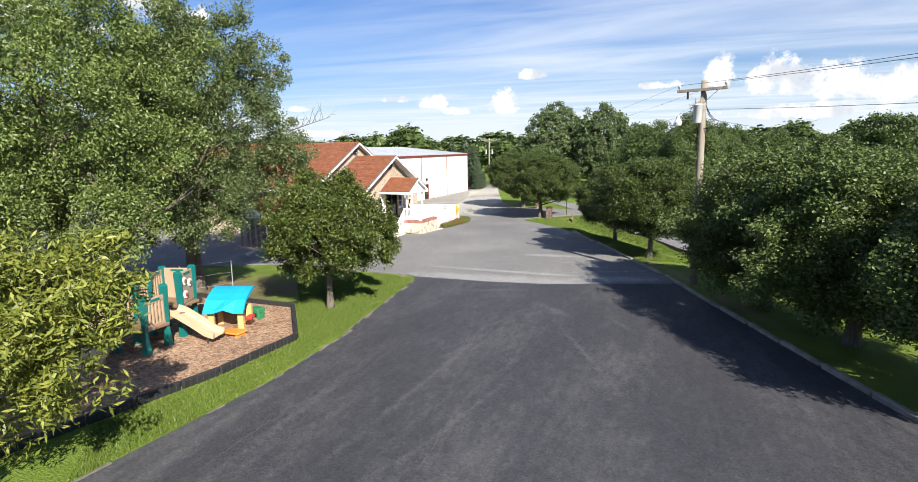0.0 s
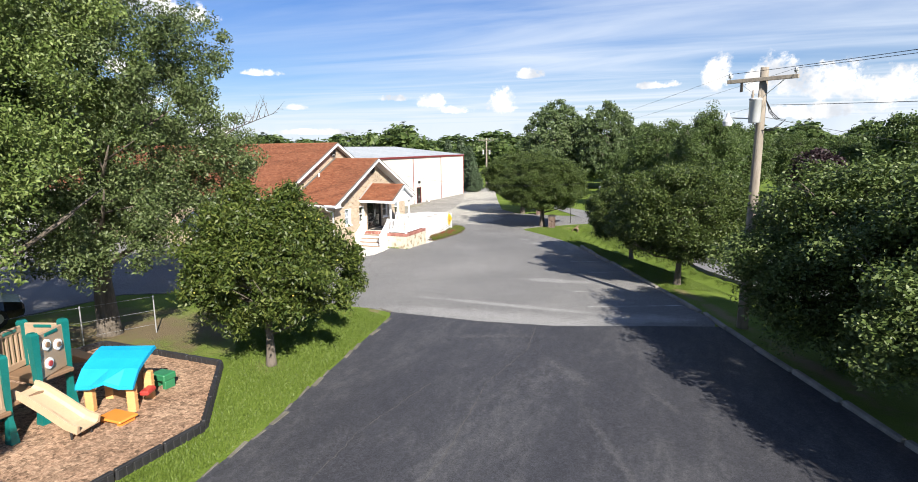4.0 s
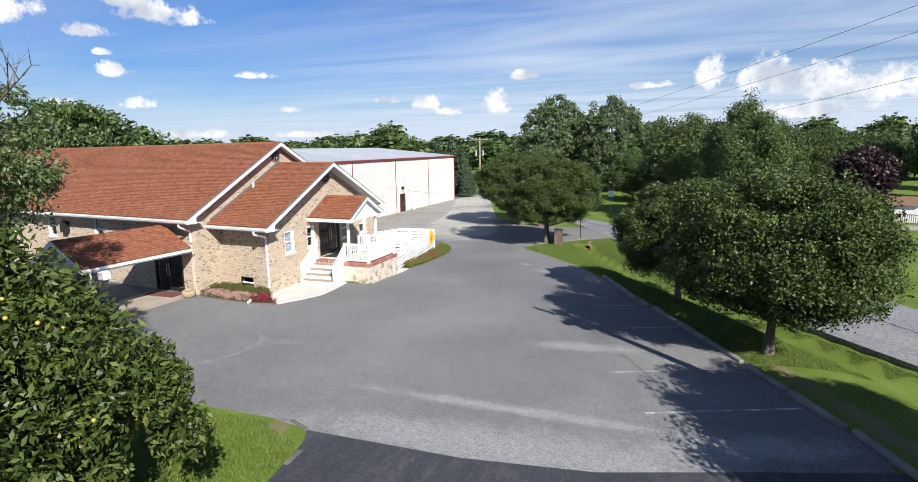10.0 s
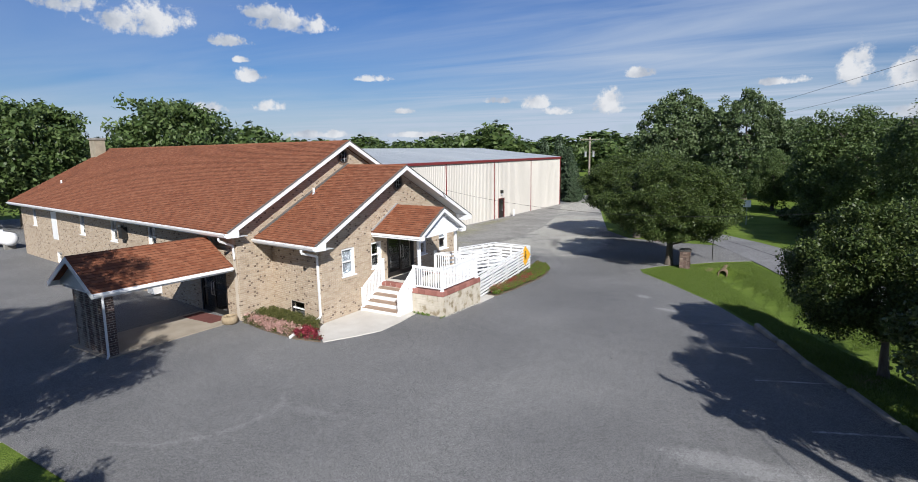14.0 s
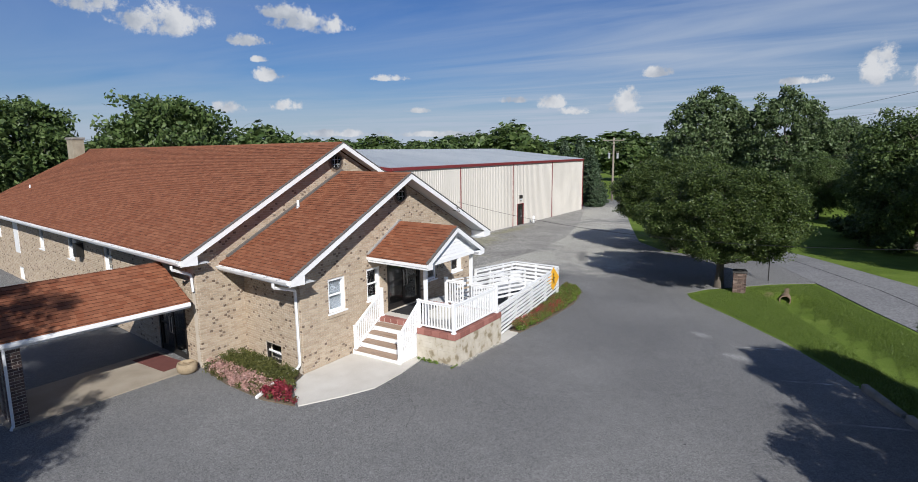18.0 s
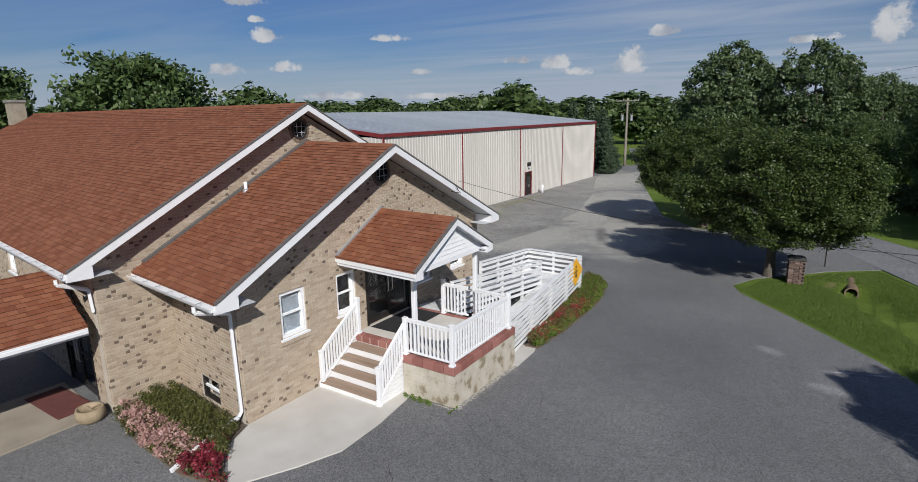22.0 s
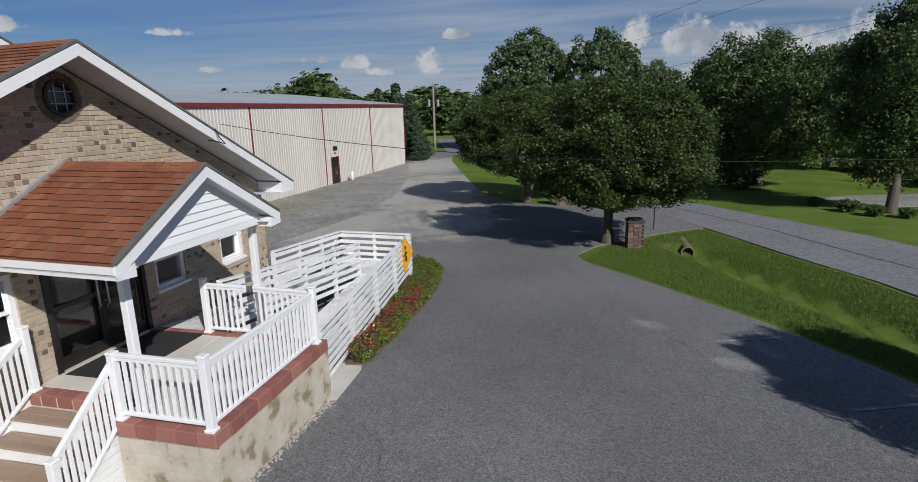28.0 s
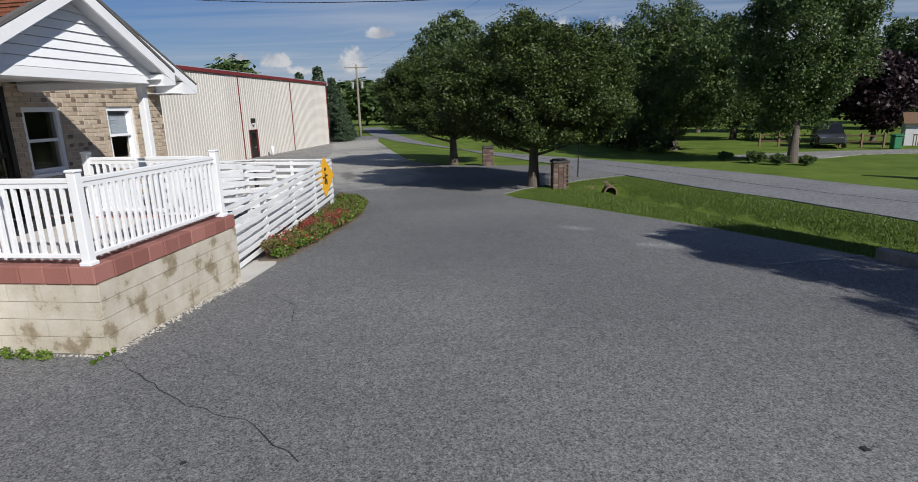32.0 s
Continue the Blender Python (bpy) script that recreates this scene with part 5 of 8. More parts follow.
# chimney and vent pipes
M_CHIMNEY = material("weathered_render", ((0.2, 0.17, 0.12), (0.29, 0.255, 0.19), (0.38, 0.34, 0.26)), 0.92, scale=2.5, fine=40, bump=0.4)
bm = bmesh.new()
yc = sk(-29.2, 3.6)
box(bm, -29.6, yc - 0.35, 5.6, -28.8, yc + 0.35, 7.55, 0.01)
chim = part("chimney", bm, M_CHIMNEY, hall, "tan rendered chimney")
bm = bmesh.new()
box(bm, -29.66, yc - 0.41, 7.55, -28.74, yc + 0.41, 7.7, 0.015)
part("chimney_cap", bm, M_KERB, chim)
for x, yl, h in ((-2.83, 2.25, 0.26), (-26.2, 0.0, 0.24)):
    g = ANNEX if x > -3 else MAIN
    z = g.ridge + 0.18 - g.slope * abs(yl - g.peak)
    bm = bmesh.new()
    tube(bm, [(x, sk(x, yl), z - 0.1), (x, sk(x, yl), z + h)], 0.045, 12)
    vp = part("vent_pipe", bm, M_WHITE, hall, "white plastic vent pipe", smooth=True)
    bm = bmesh.new()
    tube(bm, [(x, sk(x, yl), z - 0.06), (x, sk(x, yl), z + 0.08)], [0.12, 0.05], 12)
    part("flashing_boot", bm, M_GALV, vp, smooth=True)


def downspout(points, parent, w=0.085):
    bm = bmesh.new()
    for a, b in zip(points, points[1:]):
        bar(bm, a, b, w, w * 0.75, 0.008, up=(0.3, 1, 0.2))
    part("downspout", bm, M_WHITE, parent, "white downspout")


downspout([(-0.1, -0.86, 2.98), (-0.1, -0.86, 2.86), (-0.1, -0.1, 2.62), (-0.1, -0.07, 0.35), (-0.1, -0.16, 0.26), (0.12, -1.3, 0.2), (0.2, -1.88, 0.08)], annex_roof)
ys = sk(-3.2, -2.33)
downspout([(-3.2, ys, 3.34), (-3.2, ys, 3.24), (-3.2, sk(-3.2, -1.75), 2.98), (-3.2, sk(-3.2, -1.72), 2.45)], main_roof)

# porch: block base, red paver edge, concrete deck, steps
porch = empty("entrance_porch", "raised concrete porch with red paver edge and white rails", "porch")
bm = bmesh.new()
box(bm, 0.012, 3.37, -0.2, 1.98, 5.86, 0.95)
box(bm, 1.98, 3.0, -0.2, 3.4, 5.86, 0.955)
part("core", bm, M_CONCRETE, porch, "pale concrete deck")


def blocks(parent, u0, u1, place, z0=-0.2, z1=0.79, seed=3):
    rng = random.Random(seed)
    row, z = 0, z0
    me_cache = {}
    while z < z1 - 0.02:
        h = min(0.2, z1 - z) - 0.006
        u = u0 - (0.2 if row % 2 else 0)
        while u < u1 - 0.02:
            a, b = max(u, u0), min(u + 0.4, u1) - 0.006
            u += 0.4
            if b - a < 0.05:
                continue
            bm = bmesh.new()
            d = rng.uniform(0.0, 0.004)
            frame_bar(bm, place, (a, z), (b, z + h), -0.02 - d, 0.03)
            part("block", bm, M_BLOCK, parent)
        z += 0.2
        row += 1


M_BLOCK = material("parged_block", ((0.24, 0.195, 0.125), (0.31, 0.26, 0.18), (0.46, 0.41, 0.325), (0.55, 0.505, 0.425)), 0.93, scale=3.2, fine=45, bump=0.6, fine_mix=0.14, detail=6, stops=(0.36, 0.425, 0.462, 0.66))
M_PAVER = material("red_paver", ((0.2, 0.075, 0.06), (0.3, 0.125, 0.1), (0.37, 0.17, 0.14)), 0.9, scale=4, fine=60, bump=0.7, by="object")
M_TREAD = material("brown_composite", ((0.22, 0.15, 0.105), (0.3, 0.215, 0.155), (0.36, 0.27, 0.2)), 0.75, scale=2, fine=40, bump=0.25, stretch=(0.3, 3, 3))
base_wall = part("base", (lambda bm: (box(bm, 2.0, 2.972, -0.2, 3.428, 3.2, 0.79), box(bm, 3.2, 3.2, -0.2, 3.428, 5.9, 0.79), bm)[2])(bmesh.new()), M_BLOCK, porch, "parged concrete block base with damp stains")
blocks(base_wall, 1.99, 3.45, lambda u, w, z: (u, 2.97 + w, z), seed=3)
blocks(base_wall, 2.97, 5.93, lambda u, w, z: (3.43 - w, u, z), seed=4)
edge = part("paver_edge", (lambda bm: (box(bm, 2.0, 2.985, 0.79, 3.41, 3.25, 0.96), box(bm, 3.15, 3.25, 0.79, 3.41, 5.9, 0.96), bm)[2])(bmesh.new()), M_PAVER, porch, "edge course of red concrete pavers")


def pavers(parent, a, b, inward, z0, z1, depth, step=0.3):
    a, b, inward = Vector(a), Vector(b), Vector(inward)
    n = max(1, round((b - a).length / step))
    d = (b - a) / n
    rng = random.Random(9)
    for i in range(n):
        bm = bmesh.new()
        p = a + d * i
        q = p + d - d.normalized() * 0.012
        j = rng.uniform(-0.004, 0.004)
        zz = z1 + rng.uniform(-0.004, 0.003)
        v = [bm.verts.new((c.x, c.y, z)) for z in (z0, zz) for c in (p - inward * j, q - inward * j, q + inward * depth, p + inward * depth)]
        fs = [bm.faces.new([v[k] for k in f]) for f in ((3, 2, 1, 0), (4, 5, 6, 7), (0, 1, 5, 4), (1, 2, 6, 5), (2, 3, 7, 6), (3, 0, 4, 7))]
        bmesh.ops.bevel(bm, geom=list({e for f in fs for e in f.edges}), offset=0.01, segments=1, affect="EDGES")
        bmesh.ops.recalc_face_normals(bm, faces=bm.faces[:])
        part("paver", bm, M_PAVER, parent)


pavers(edge, (1.98, 2.945), (3.46, 2.945), (0, 1), 0.795, 0.99, 0.3)
pavers(edge, (3.46, 3.25), (3.46, 5.94), (-1, 0), 0.795, 0.99, 0.3)
pavers(edge, (0.02, 3.36), (1.97, 3.36), (0, 1), 0.8, 0.985, 0.22)
pavers(edge, (3.15, 5.93), (0.02, 5.93), (0, -1), 0.9, 0.985, 0.2)
bm = bmesh.new()
for x0, x1, y0, y1 in ((0.012, 1.5, 3.585, 5.72), (1.508, 3.145, 3.585, 5.72), (1.99, 3.145, 3.255, 3.58)):
    box(bm, x0, y0, 0.95, x1, y1, 0.982, 0.004)
part("deck", bm, M_CONCRETE, porch, "smooth pale concrete deck")
mat_ob = part("door_mat", (lambda bm: (box(bm, 0.1, 3.95, 0.983, 1.15, 5.75, 0.995, 0.003), bm)[1])(bmesh.new()), material("black_rubber", ((0.012, 0.012, 0.013), (0.025, 0.025, 0.026)), 0.9, fine=90, bump=0.5))
tagged(mat_ob, "black rubber door mat on the porch deck", "door mat")

steps = empty("entrance_steps", "five-riser steps with brown treads and white risers", "steps")
for i in range(4):
    y0, z = 2.06 + i * 0.325, 0.198 * (i + 1)
    bm = bmesh.new()
    for j in range(2):
        box(bm, 0.1, y0 - 0.025 + j * 0.176, z - 0.03, 1.9, y0 + 0.145 + j * 0.176, z, 0.005)
    part("tread", bm, M_TREAD, steps, "brown composite tread boards")
    bm = bmesh.new()
    box(bm, 0.1, y0, z - 0.2, 1.9, y0 + 0.022, z - 0.032, 0.003)
    part("riser", bm, M_WHITE, steps)
for x in (0.06, 1.9):
    bm = bmesh.new()
    v = []
    for xx in (x, x + 0.04):
        v += [bm.verts.new(p) for p in ((xx, 2.03, -0.05), (xx, 3.37, -0.05), (xx, 3.37, 0.98), (xx, 2.03, 0.2))]
    for f in ((0, 1, 2, 3), (7, 6, 5, 4), (0, 4, 5, 1), (1, 5, 6, 2), (2, 6, 7, 3), (3, 7, 4, 0)):
        bm.faces.new([v[k] for k in f])
    bmesh.ops.recalc_face_normals(bm, faces=bm.faces[:])
    st = part("stringer", bm, M_WHITE, steps)
for i in range(9):
    z = 0.02 + i * 0.11
    y = 2.06 + max(0, (z - 0.2) / 0.78 * 1.3)
    if y < 3.3:
        bm = bmesh.new()
        box(bm, 1.942, y, z, 1.956, 3.36, z + 0.1, 0.002)
        part("side_board", bm, M_WHITE, steps, "white clapboard side of the steps")


# ---- rails ----
def newel(bm, x, y, z, h=1.0, w=0.1):
    box(bm, x - w / 2, y - w / 2, z, x + w / 2, y + w / 2, z + h, 0.006)
    box(bm, x - w * 0.68, y - w * 0.68, z, x + w * 0.68, y + w * 0.68, z + 0.045, 0.008)
    box(bm, x - w * 0.62, y - w * 0.62, z + h, x + w * 0.62, y + w * 0.62, z + h + 0.035, 0.012)


def rail(parent, a, b, low=0.1, high=0.9, gap=0.115):
    a, b = Vector(a), Vector(b)
    up = Vector((0, 0, 1))
    bm = bmesh.new()
    bar(bm, a + up * high, b + up * high, 0.06, 0.055, 0.008)
    bar(bm, a + up * (high - 0.05), b + up * (high - 0.05), 0.035, 0.05)
    part("top_rail", bm, M_VINYL, parent)
    bm = bmesh.new()
    bar(bm, a + up * low, b + up * low, 0.05, 0.05, 0.006)
    part("bottom_rail", bm, M_VINYL, parent)
    n = max(2, round((b - a).length / gap))
    for i in range(1, n):
        bm = bmesh.new()
        p = a.lerp(b, i / n)
        box(bm, p.x - 0.018, p.y - 0.018, p.z + low + 0.02, p.x + 0.018, p.y + 0.018, p.z + high - 0.06)
        part("baluster", bm, M_VINYL, parent)


def railing(name, label, newels, runs):
    r = empty(name, label, "railing", "white porch railings")
    for x, y, z, h in newels:
        bm = bmesh.new()
        newel(bm, x, y, z, h)
        part("newel", bm, M_VINYL, r, "white newel post with cap")
    for a, b in runs:
        rail(r, a, b)
    return r


railing("porch_railing", "white vinyl railing with balusters round the porch", [(3.36, 3.02, 0.99, 0.98), (3.36, 5.72, 0.99, 0.98), (2.02, 3.04, 0.99, 0.9), (1.2, 5.84, 0.985, 0.98)],
        [((2.07, 3.04, 0.99), (3.31, 3.02, 0.99)), ((3.36, 3.07, 0.99), (3.36, 5.67, 0.99)), ((3.31, 5.74, 0.985), (2.2, 5.82, 0.985)), ((2.04, 5.83, 0.985), (1.25, 5.84, 0.985))])
railing("stair_railing", "sloping white vinyl railing beside the entrance steps", [(0.13, 2.1, 0.0, 0.98), (0.13, 3.44, 0.985, 0.95)], [((0.13, 2.15, 0.12), (0.13, 3.39, 0.92))])
railing("stair_railing", "sloping white vinyl railing on the open side of the steps", [(1.95, 2.1, 0.0, 0.98)], [((1.95, 2.15, 0.12), (1.98, 3.02, 0.86))])


# ---- ramp ----
ramp = empty("wheelchair_ramp", "white painted timber switchback ramp with board rails", "ramp")
M_RAMP = material("worn_white_boards", ((0.3, 0.29, 0.27), (0.55, 0.55, 0.54), (0.74, 0.74, 0.73), (0.78, 0.78, 0.78)), 0.7, scale=1.6, fine=14, bump=0.1, contrast=0.16)


def ramp_floor(x0a, x1a, ya, za, x0b, x1b, yb, zb, n):
    for i in range(n):
        f0, f1 = i / n, (i + 0.94) / n
        lerp = lambda a, b, f: a + (b - a) * f
        bm = bmesh.new()
        slab(bm, [(lerp(x0a, x0b, f0), lerp(ya, yb, f0), lerp(za, zb, f0)), (lerp(x1a, x1b, f0), lerp(ya, yb, f0), lerp(za, zb, f0)), (lerp(x1a, x1b, f1), lerp(ya, yb, f1), lerp(za, zb, f1)), (lerp(x0a, x0b, f1), lerp(ya, yb, f1), lerp(za, zb, f1))], 0.035)
        part("deck_board", bm, M_RAMP, ramp)


ramp_floor(0.06, 1.25, 5.96, 0.97, 0.3, 1.4, 11.9, 0.34, 40)
ramp_floor(0.3, 2.42, 11.92, 0.335, 0.3, 2.42, 13.2, 0.335, 9)
ramp_floor(1.48, 2.52, 11.88, 0.33, 1.6, 3.0, 6.25, -0.06, 38)


def board_rail(name, a, b, foot_a, foot_b, n, boards=5, w=0.1, pitch=0.185):
    """Posts with flat boards: a, b the upper ends; foot heights at both."""
    a, b = Vector(a), Vector(b)
    side = Vector((b.y - a.y, a.x - b.x, 0)).normalized()
    for i in range(n + 1):
        p = a.lerp(b, i / n)
        bm = bmesh.new()
        f = foot_a + (foot_b - foot_a) * i / n
        box(bm, p.x - 0.045, p.y - 0.045, f, p.x + 0.045, p.y + 0.045, p.z - 0.02, 0.004)
        part("rail_post", bm, M_RAMP_RAIL, ramp)
    bm = bmesh.new()
    bar(bm, a, b, 0.13, 0.035, 0.004)
    part("handrail", bm, M_RAMP_RAIL, ramp)
    for i in range(boards):
        bm = bmesh.new()
        dz = Vector((0, 0, -0.1 - i * pitch))
        bar(bm, a + dz + side * 0.06, b + dz + side * 0.06, 0.022, w, 0.003)
        part("rail_board", bm, M_RAMP_RAIL, ramp)


M_RAMP_RAIL = material("white_rail_paint", ((0.6, 0.6, 0.59), (0.76, 0.76, 0.75), (0.82, 0.82, 0.81)), 0.55, scale=1.8, fine=22, bump=0.06)
board_rail("outer", (3.08, 6.3, 0.98), (2.48, 13.28, 1.17), -0.25, -0.6, 4, 7, 0.09, 0.152)
board_rail("far", (0.25, 13.3, 1.2), (2.48, 13.3, 1.17), -0.6, -0.6, 2, 5)
board_rail("wall_side", (0.06, 9.85, 1.42), (0.25, 13.3, 1.2), -0.45, -0.6, 3, 5)
board_rail("inner", (1.36, 6.05, 1.88), (1.46, 11.85, 1.2), -0.15, -0.5, 4, 6)
bm = bmesh.new()
bar(bm, (0.2, 12.4, 0.45), (0.22, 13.2, 1.15), 0.03, 0.09)
part("brace", bm, M_RAMP_RAIL, ramp)

# diamond sign on the ramp
sign = empty("warning_sign", "yellow diamond warning sign with black symbol on the ramp rail", "sign")
M_SIGN = material("sign_yellow", ((0.68, 0.34, 0.02), (0.75, 0.4, 0.03)), 0.4, bump=0)
M_BLACK = material("black_paint", ((0.012, 0.012, 0.012), (0.02, 0.02, 0.02)), 0.5, bump=0)
m = pose(2.66, 12.35, 0.8, 0, 0, 83) @ pose(0, 0, 0, 0, 45, 0)
bm = bmesh.new()
box(bm, -0.38, -0.006, -0.38, 0.38, 0.006, 0.38, 0.004, m)
part("plate", bm, M_SIGN, sign)
bm = bmesh.new()
m2 = pose(2.66, 12.35, 0.8, 0, 0, 83)
for a, b in (((-0.02, -0.14), (0.02, 0.12)), ((-0.02, 0.0), (0.13, 0.05)), ((-0.14, -0.04), (0.02, 0.0)), ((-0.06, -0.2), (0.0, -0.12)), ((0.04, -0.22), (0.1, -0.06)), ((-0.03, 0.16), (0.06, 0.24))):
    box(bm, a[0], -0.011, a[1], b[0], -0.0065, b[1], 0, m2)
part("symbol", bm, M_BLACK, sign)


# ---- carport ----
carport = empty("carport", "covered drive-through with red shingle roof and brick end wall", "carport")
CP_H, CP_TOP, CP_EAVE = 1.645, 3.25, 2.26
CP_N, CP_F = -2.25, 2.55


def cp(u, v, z):
    """The carport stands a few degrees off square: u across it, v along its ridge."""
    a = 0.069
    return (-4.798 + u * math.cos(a) + v * math.sin(a), -4.0 - u * math.sin(a) + v * math.cos(a), z)


def cp_box(bm, u0, v0, z0, u1, v1, z1, bevel=0.0):
    for p in box(bm, u0, v0, z0, u1, v1, z1, bevel):
        p.co = cp(*p.co)


# far darker than the hall's brick, varied from piece to piece, with pale patches
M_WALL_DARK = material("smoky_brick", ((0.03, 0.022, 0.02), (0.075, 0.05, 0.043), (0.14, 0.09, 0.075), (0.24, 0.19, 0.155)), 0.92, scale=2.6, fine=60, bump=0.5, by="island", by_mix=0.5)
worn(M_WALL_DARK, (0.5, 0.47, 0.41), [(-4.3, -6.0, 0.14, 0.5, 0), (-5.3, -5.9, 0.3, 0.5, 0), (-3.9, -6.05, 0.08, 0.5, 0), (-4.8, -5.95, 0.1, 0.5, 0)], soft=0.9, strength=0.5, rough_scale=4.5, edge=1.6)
cp_roof = None
for sg in (1, -1):
    bm = bmesh.new()
    slab(bm, [cp(0, CP_N, CP_TOP), cp(0, CP_F, CP_TOP), cp(sg * CP_H, CP_F, CP_EAVE), cp(sg * CP_H, CP_N, CP_EAVE)], 0.04)
    ob = part("roof", bm, M_SHINGLE, carport, "red shingle carport roof")
    cp_roof = cp_roof or ob
    a, b, t = Vector(cp(sg * CP_H, CP_N, CP_EAVE)), Vector(cp(sg * CP_H, CP_F, CP_EAVE)), Vector(cp(0, CP_N, CP_TOP))
    shingles(ob, a, (b - a).normalized(), (t - a).normalized(), (b - a).length, (t - a).length, M_SHINGLE, seed=11 + sg)
    bm = bmesh.new()
    cp_box(bm, sg * CP_H - 0.012, CP_N, CP_EAVE - 0.2, sg * CP_H + 0.012, CP_F, CP_EAVE - 0.042)
    part("fascia", bm, M_WHITE, cp_roof)
    bm = bmesh.new()
    cp_box(bm, sg * (CP_H + 0.014), CP_N + 0.02, CP_EAVE - 0.15, sg * (CP_H + 0.1), CP_F - 0.02, CP_EAVE - 0.05, 0.015)
    part("gutter", bm, M_WHITE, cp_roof, "white gutter")
    bm = bmesh.new()
    v = []
    for y in (CP_N - 0.03, CP_N):
        v += [bm.verts.new(cp(u, y, z)) for u, z in ((0, CP_TOP - 0.03), (sg * CP_H, CP_EAVE - 0.03), (sg * CP_H, CP_EAVE - 0.2), (0, CP_TOP - 0.2))]
    for q in ((0, 1, 2, 3), (7, 6, 5, 4), (0, 4, 5, 1), (1, 5, 6, 2), (2, 6, 7, 3), (3, 7, 4, 0)):
        bm.faces.new([v[k] for k in q])
    bmesh.ops.recalc_face_normals(bm, faces=bm.faces[:])
    part("rake_board", bm, M_WHITE, cp_roof, "white painted rake board")
bm = bmesh.new()
wall_cells(bm, -CP_H + 0.06, CP_H - 0.06, CP_EAVE - 0.18, Gable(0.0, CP_TOP - 0.06, 0.6), [], lambda u, w, z: cp(u, CP_N + 0.33 + 0.05 * w, z))
part("gable_panel", bm, M_SOFFIT, cp_roof, "pale painted gable panel")
bm = bmesh.new()
cp_box(bm, -CP_H + 0.02, CP_N + 0.3, CP_EAVE - 0.22, CP_H - 0.02, CP_F, CP_EAVE - 0.2)
part("ceiling", bm, M_WHITE, cp_roof)
W0, W1, WV, WT = -0.72, 1.66, -1.9, CP_EAVE - 0.22
bm = bmesh.new()
cp_box(bm, W0, WV, -0.2, W1 - 0.14, WV + 0.28, WT)
cp_wall = part("end_wall", bm, M_MORTAR, carport, "smoky dark brick end wall with pale stains")
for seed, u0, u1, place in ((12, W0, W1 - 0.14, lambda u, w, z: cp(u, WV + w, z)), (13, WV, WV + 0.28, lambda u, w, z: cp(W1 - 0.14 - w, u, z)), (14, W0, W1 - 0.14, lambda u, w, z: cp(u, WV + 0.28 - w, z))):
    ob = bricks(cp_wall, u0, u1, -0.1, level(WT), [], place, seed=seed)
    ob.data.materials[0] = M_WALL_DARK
downspout([cp(1.7, -1.98, 2.16), cp(1.62, -1.96, 1.98), cp(1.56, -1.95, 0.14), cp(1.62, -2.02, 0.06)], carport)
sheet("carport_slab", [(-5.75, -6.1), (-3.3, -6.1), (-3.26, -1.5), (-5.75, -1.2)], 0.06, M_SLAB, "tan concrete slab under the carport", "slab")
mat2 = part("door_mat", (lambda bm: (box(bm, -5.5, -2.15, 0.075, -3.75, -1.36, 0.09, 0.003), bm)[1])(bmesh.new()), material("red_mat", ((0.1, 0.03, 0.025), (0.15, 0.05, 0.04)), 0.95, fine=60, bump=0.5))
tagged(mat2, "dark red mat on the carport slab", "door mat")
sheet("entrance_walk", [(0.02, 0.0), (0.35, -0.75), (1.5, -1.58), (2.1, -0.48), (2.45, 0.35), (2.42, 1.6), (2.2, 3.1), (0.02, 3.3)], 0.05, M_CONCRETE, "pale concrete walk at the foot of the steps", "path")
sheet("ramp_pad", [(3.45, 5.8), (3.6, 5.8), (3.5, 7.1), (3.4, 7.35), (2.9, 7.35), (2.9, 5.95)], 0.035, M_CONCRETE, "pale concrete pad at the ramp", "path")

# wall lamp, air conditioner and meter on the side wall
lamp = empty("flood_light", "twin dark flood light on the side wall", "lamp")
bm = bmesh.new()
frame_bar(bm, on_main_south_m, (-13.55, 2.6), (-13.2, 3.05), -0.12, 0.0)
part("housing", bm, M_GALV, lamp)
bm = bmesh.new()
frame_bar(bm, on_main_south_m, (-13.1, 2.45), (-12.7, 3.0), -0.3, -0.02)
part("lamp_head", bm, M_BLACK, lamp)
ac = empty("air_conditioner", "white window air conditioner under the carport", "air conditioner")
bm = bmesh.new()
frame_bar(bm, on_main_south_m, (-10.38, 0.16), (-9.72, 0.58), -0.35, 0.06)
part("case", bm, M_WHITE, ac)
bm = bmesh.new()
for i in range(6):
    frame_bar(bm, on_main_south_m, (-10.33, 0.2 + i * 0.06), (-9.77, 0.23 + i * 0.06), -0.365, -0.352)
part("grille", bm, M_GALV, ac)

# ---- brick faces of the hall ----
bricks(gable_wall, AY0, AY1, -0.1, ANNEX, GABLE_WINDOWS + [DOOR], on_gable_m, near=lambda u, z: u < 3.5 and 0.55 < z < 2.9, seed=1)
bricks(annex_south, AX0 + 0.02, 0.0, -0.1, level(3.2), BASEMENT, on_annex_south_m, seed=2)
bricks(main_gable, MY0, MY1, -0.1, MAIN, [], lambda u, w, z: (AX0 - w, sk(AX0, u), z), seed=3, skip=lambda u, z: 0.45 < u < 9.2 and z < 5.5 - 0.487 * abs(u - 4.4))
bricks(main_south, MX0, AX0, -0.1, level(3.45), SOUTH_WINDOWS + [SOUTH_DOOR] + LOW_WINDOWS + [PANEL], on_main_south_m, seed=4)


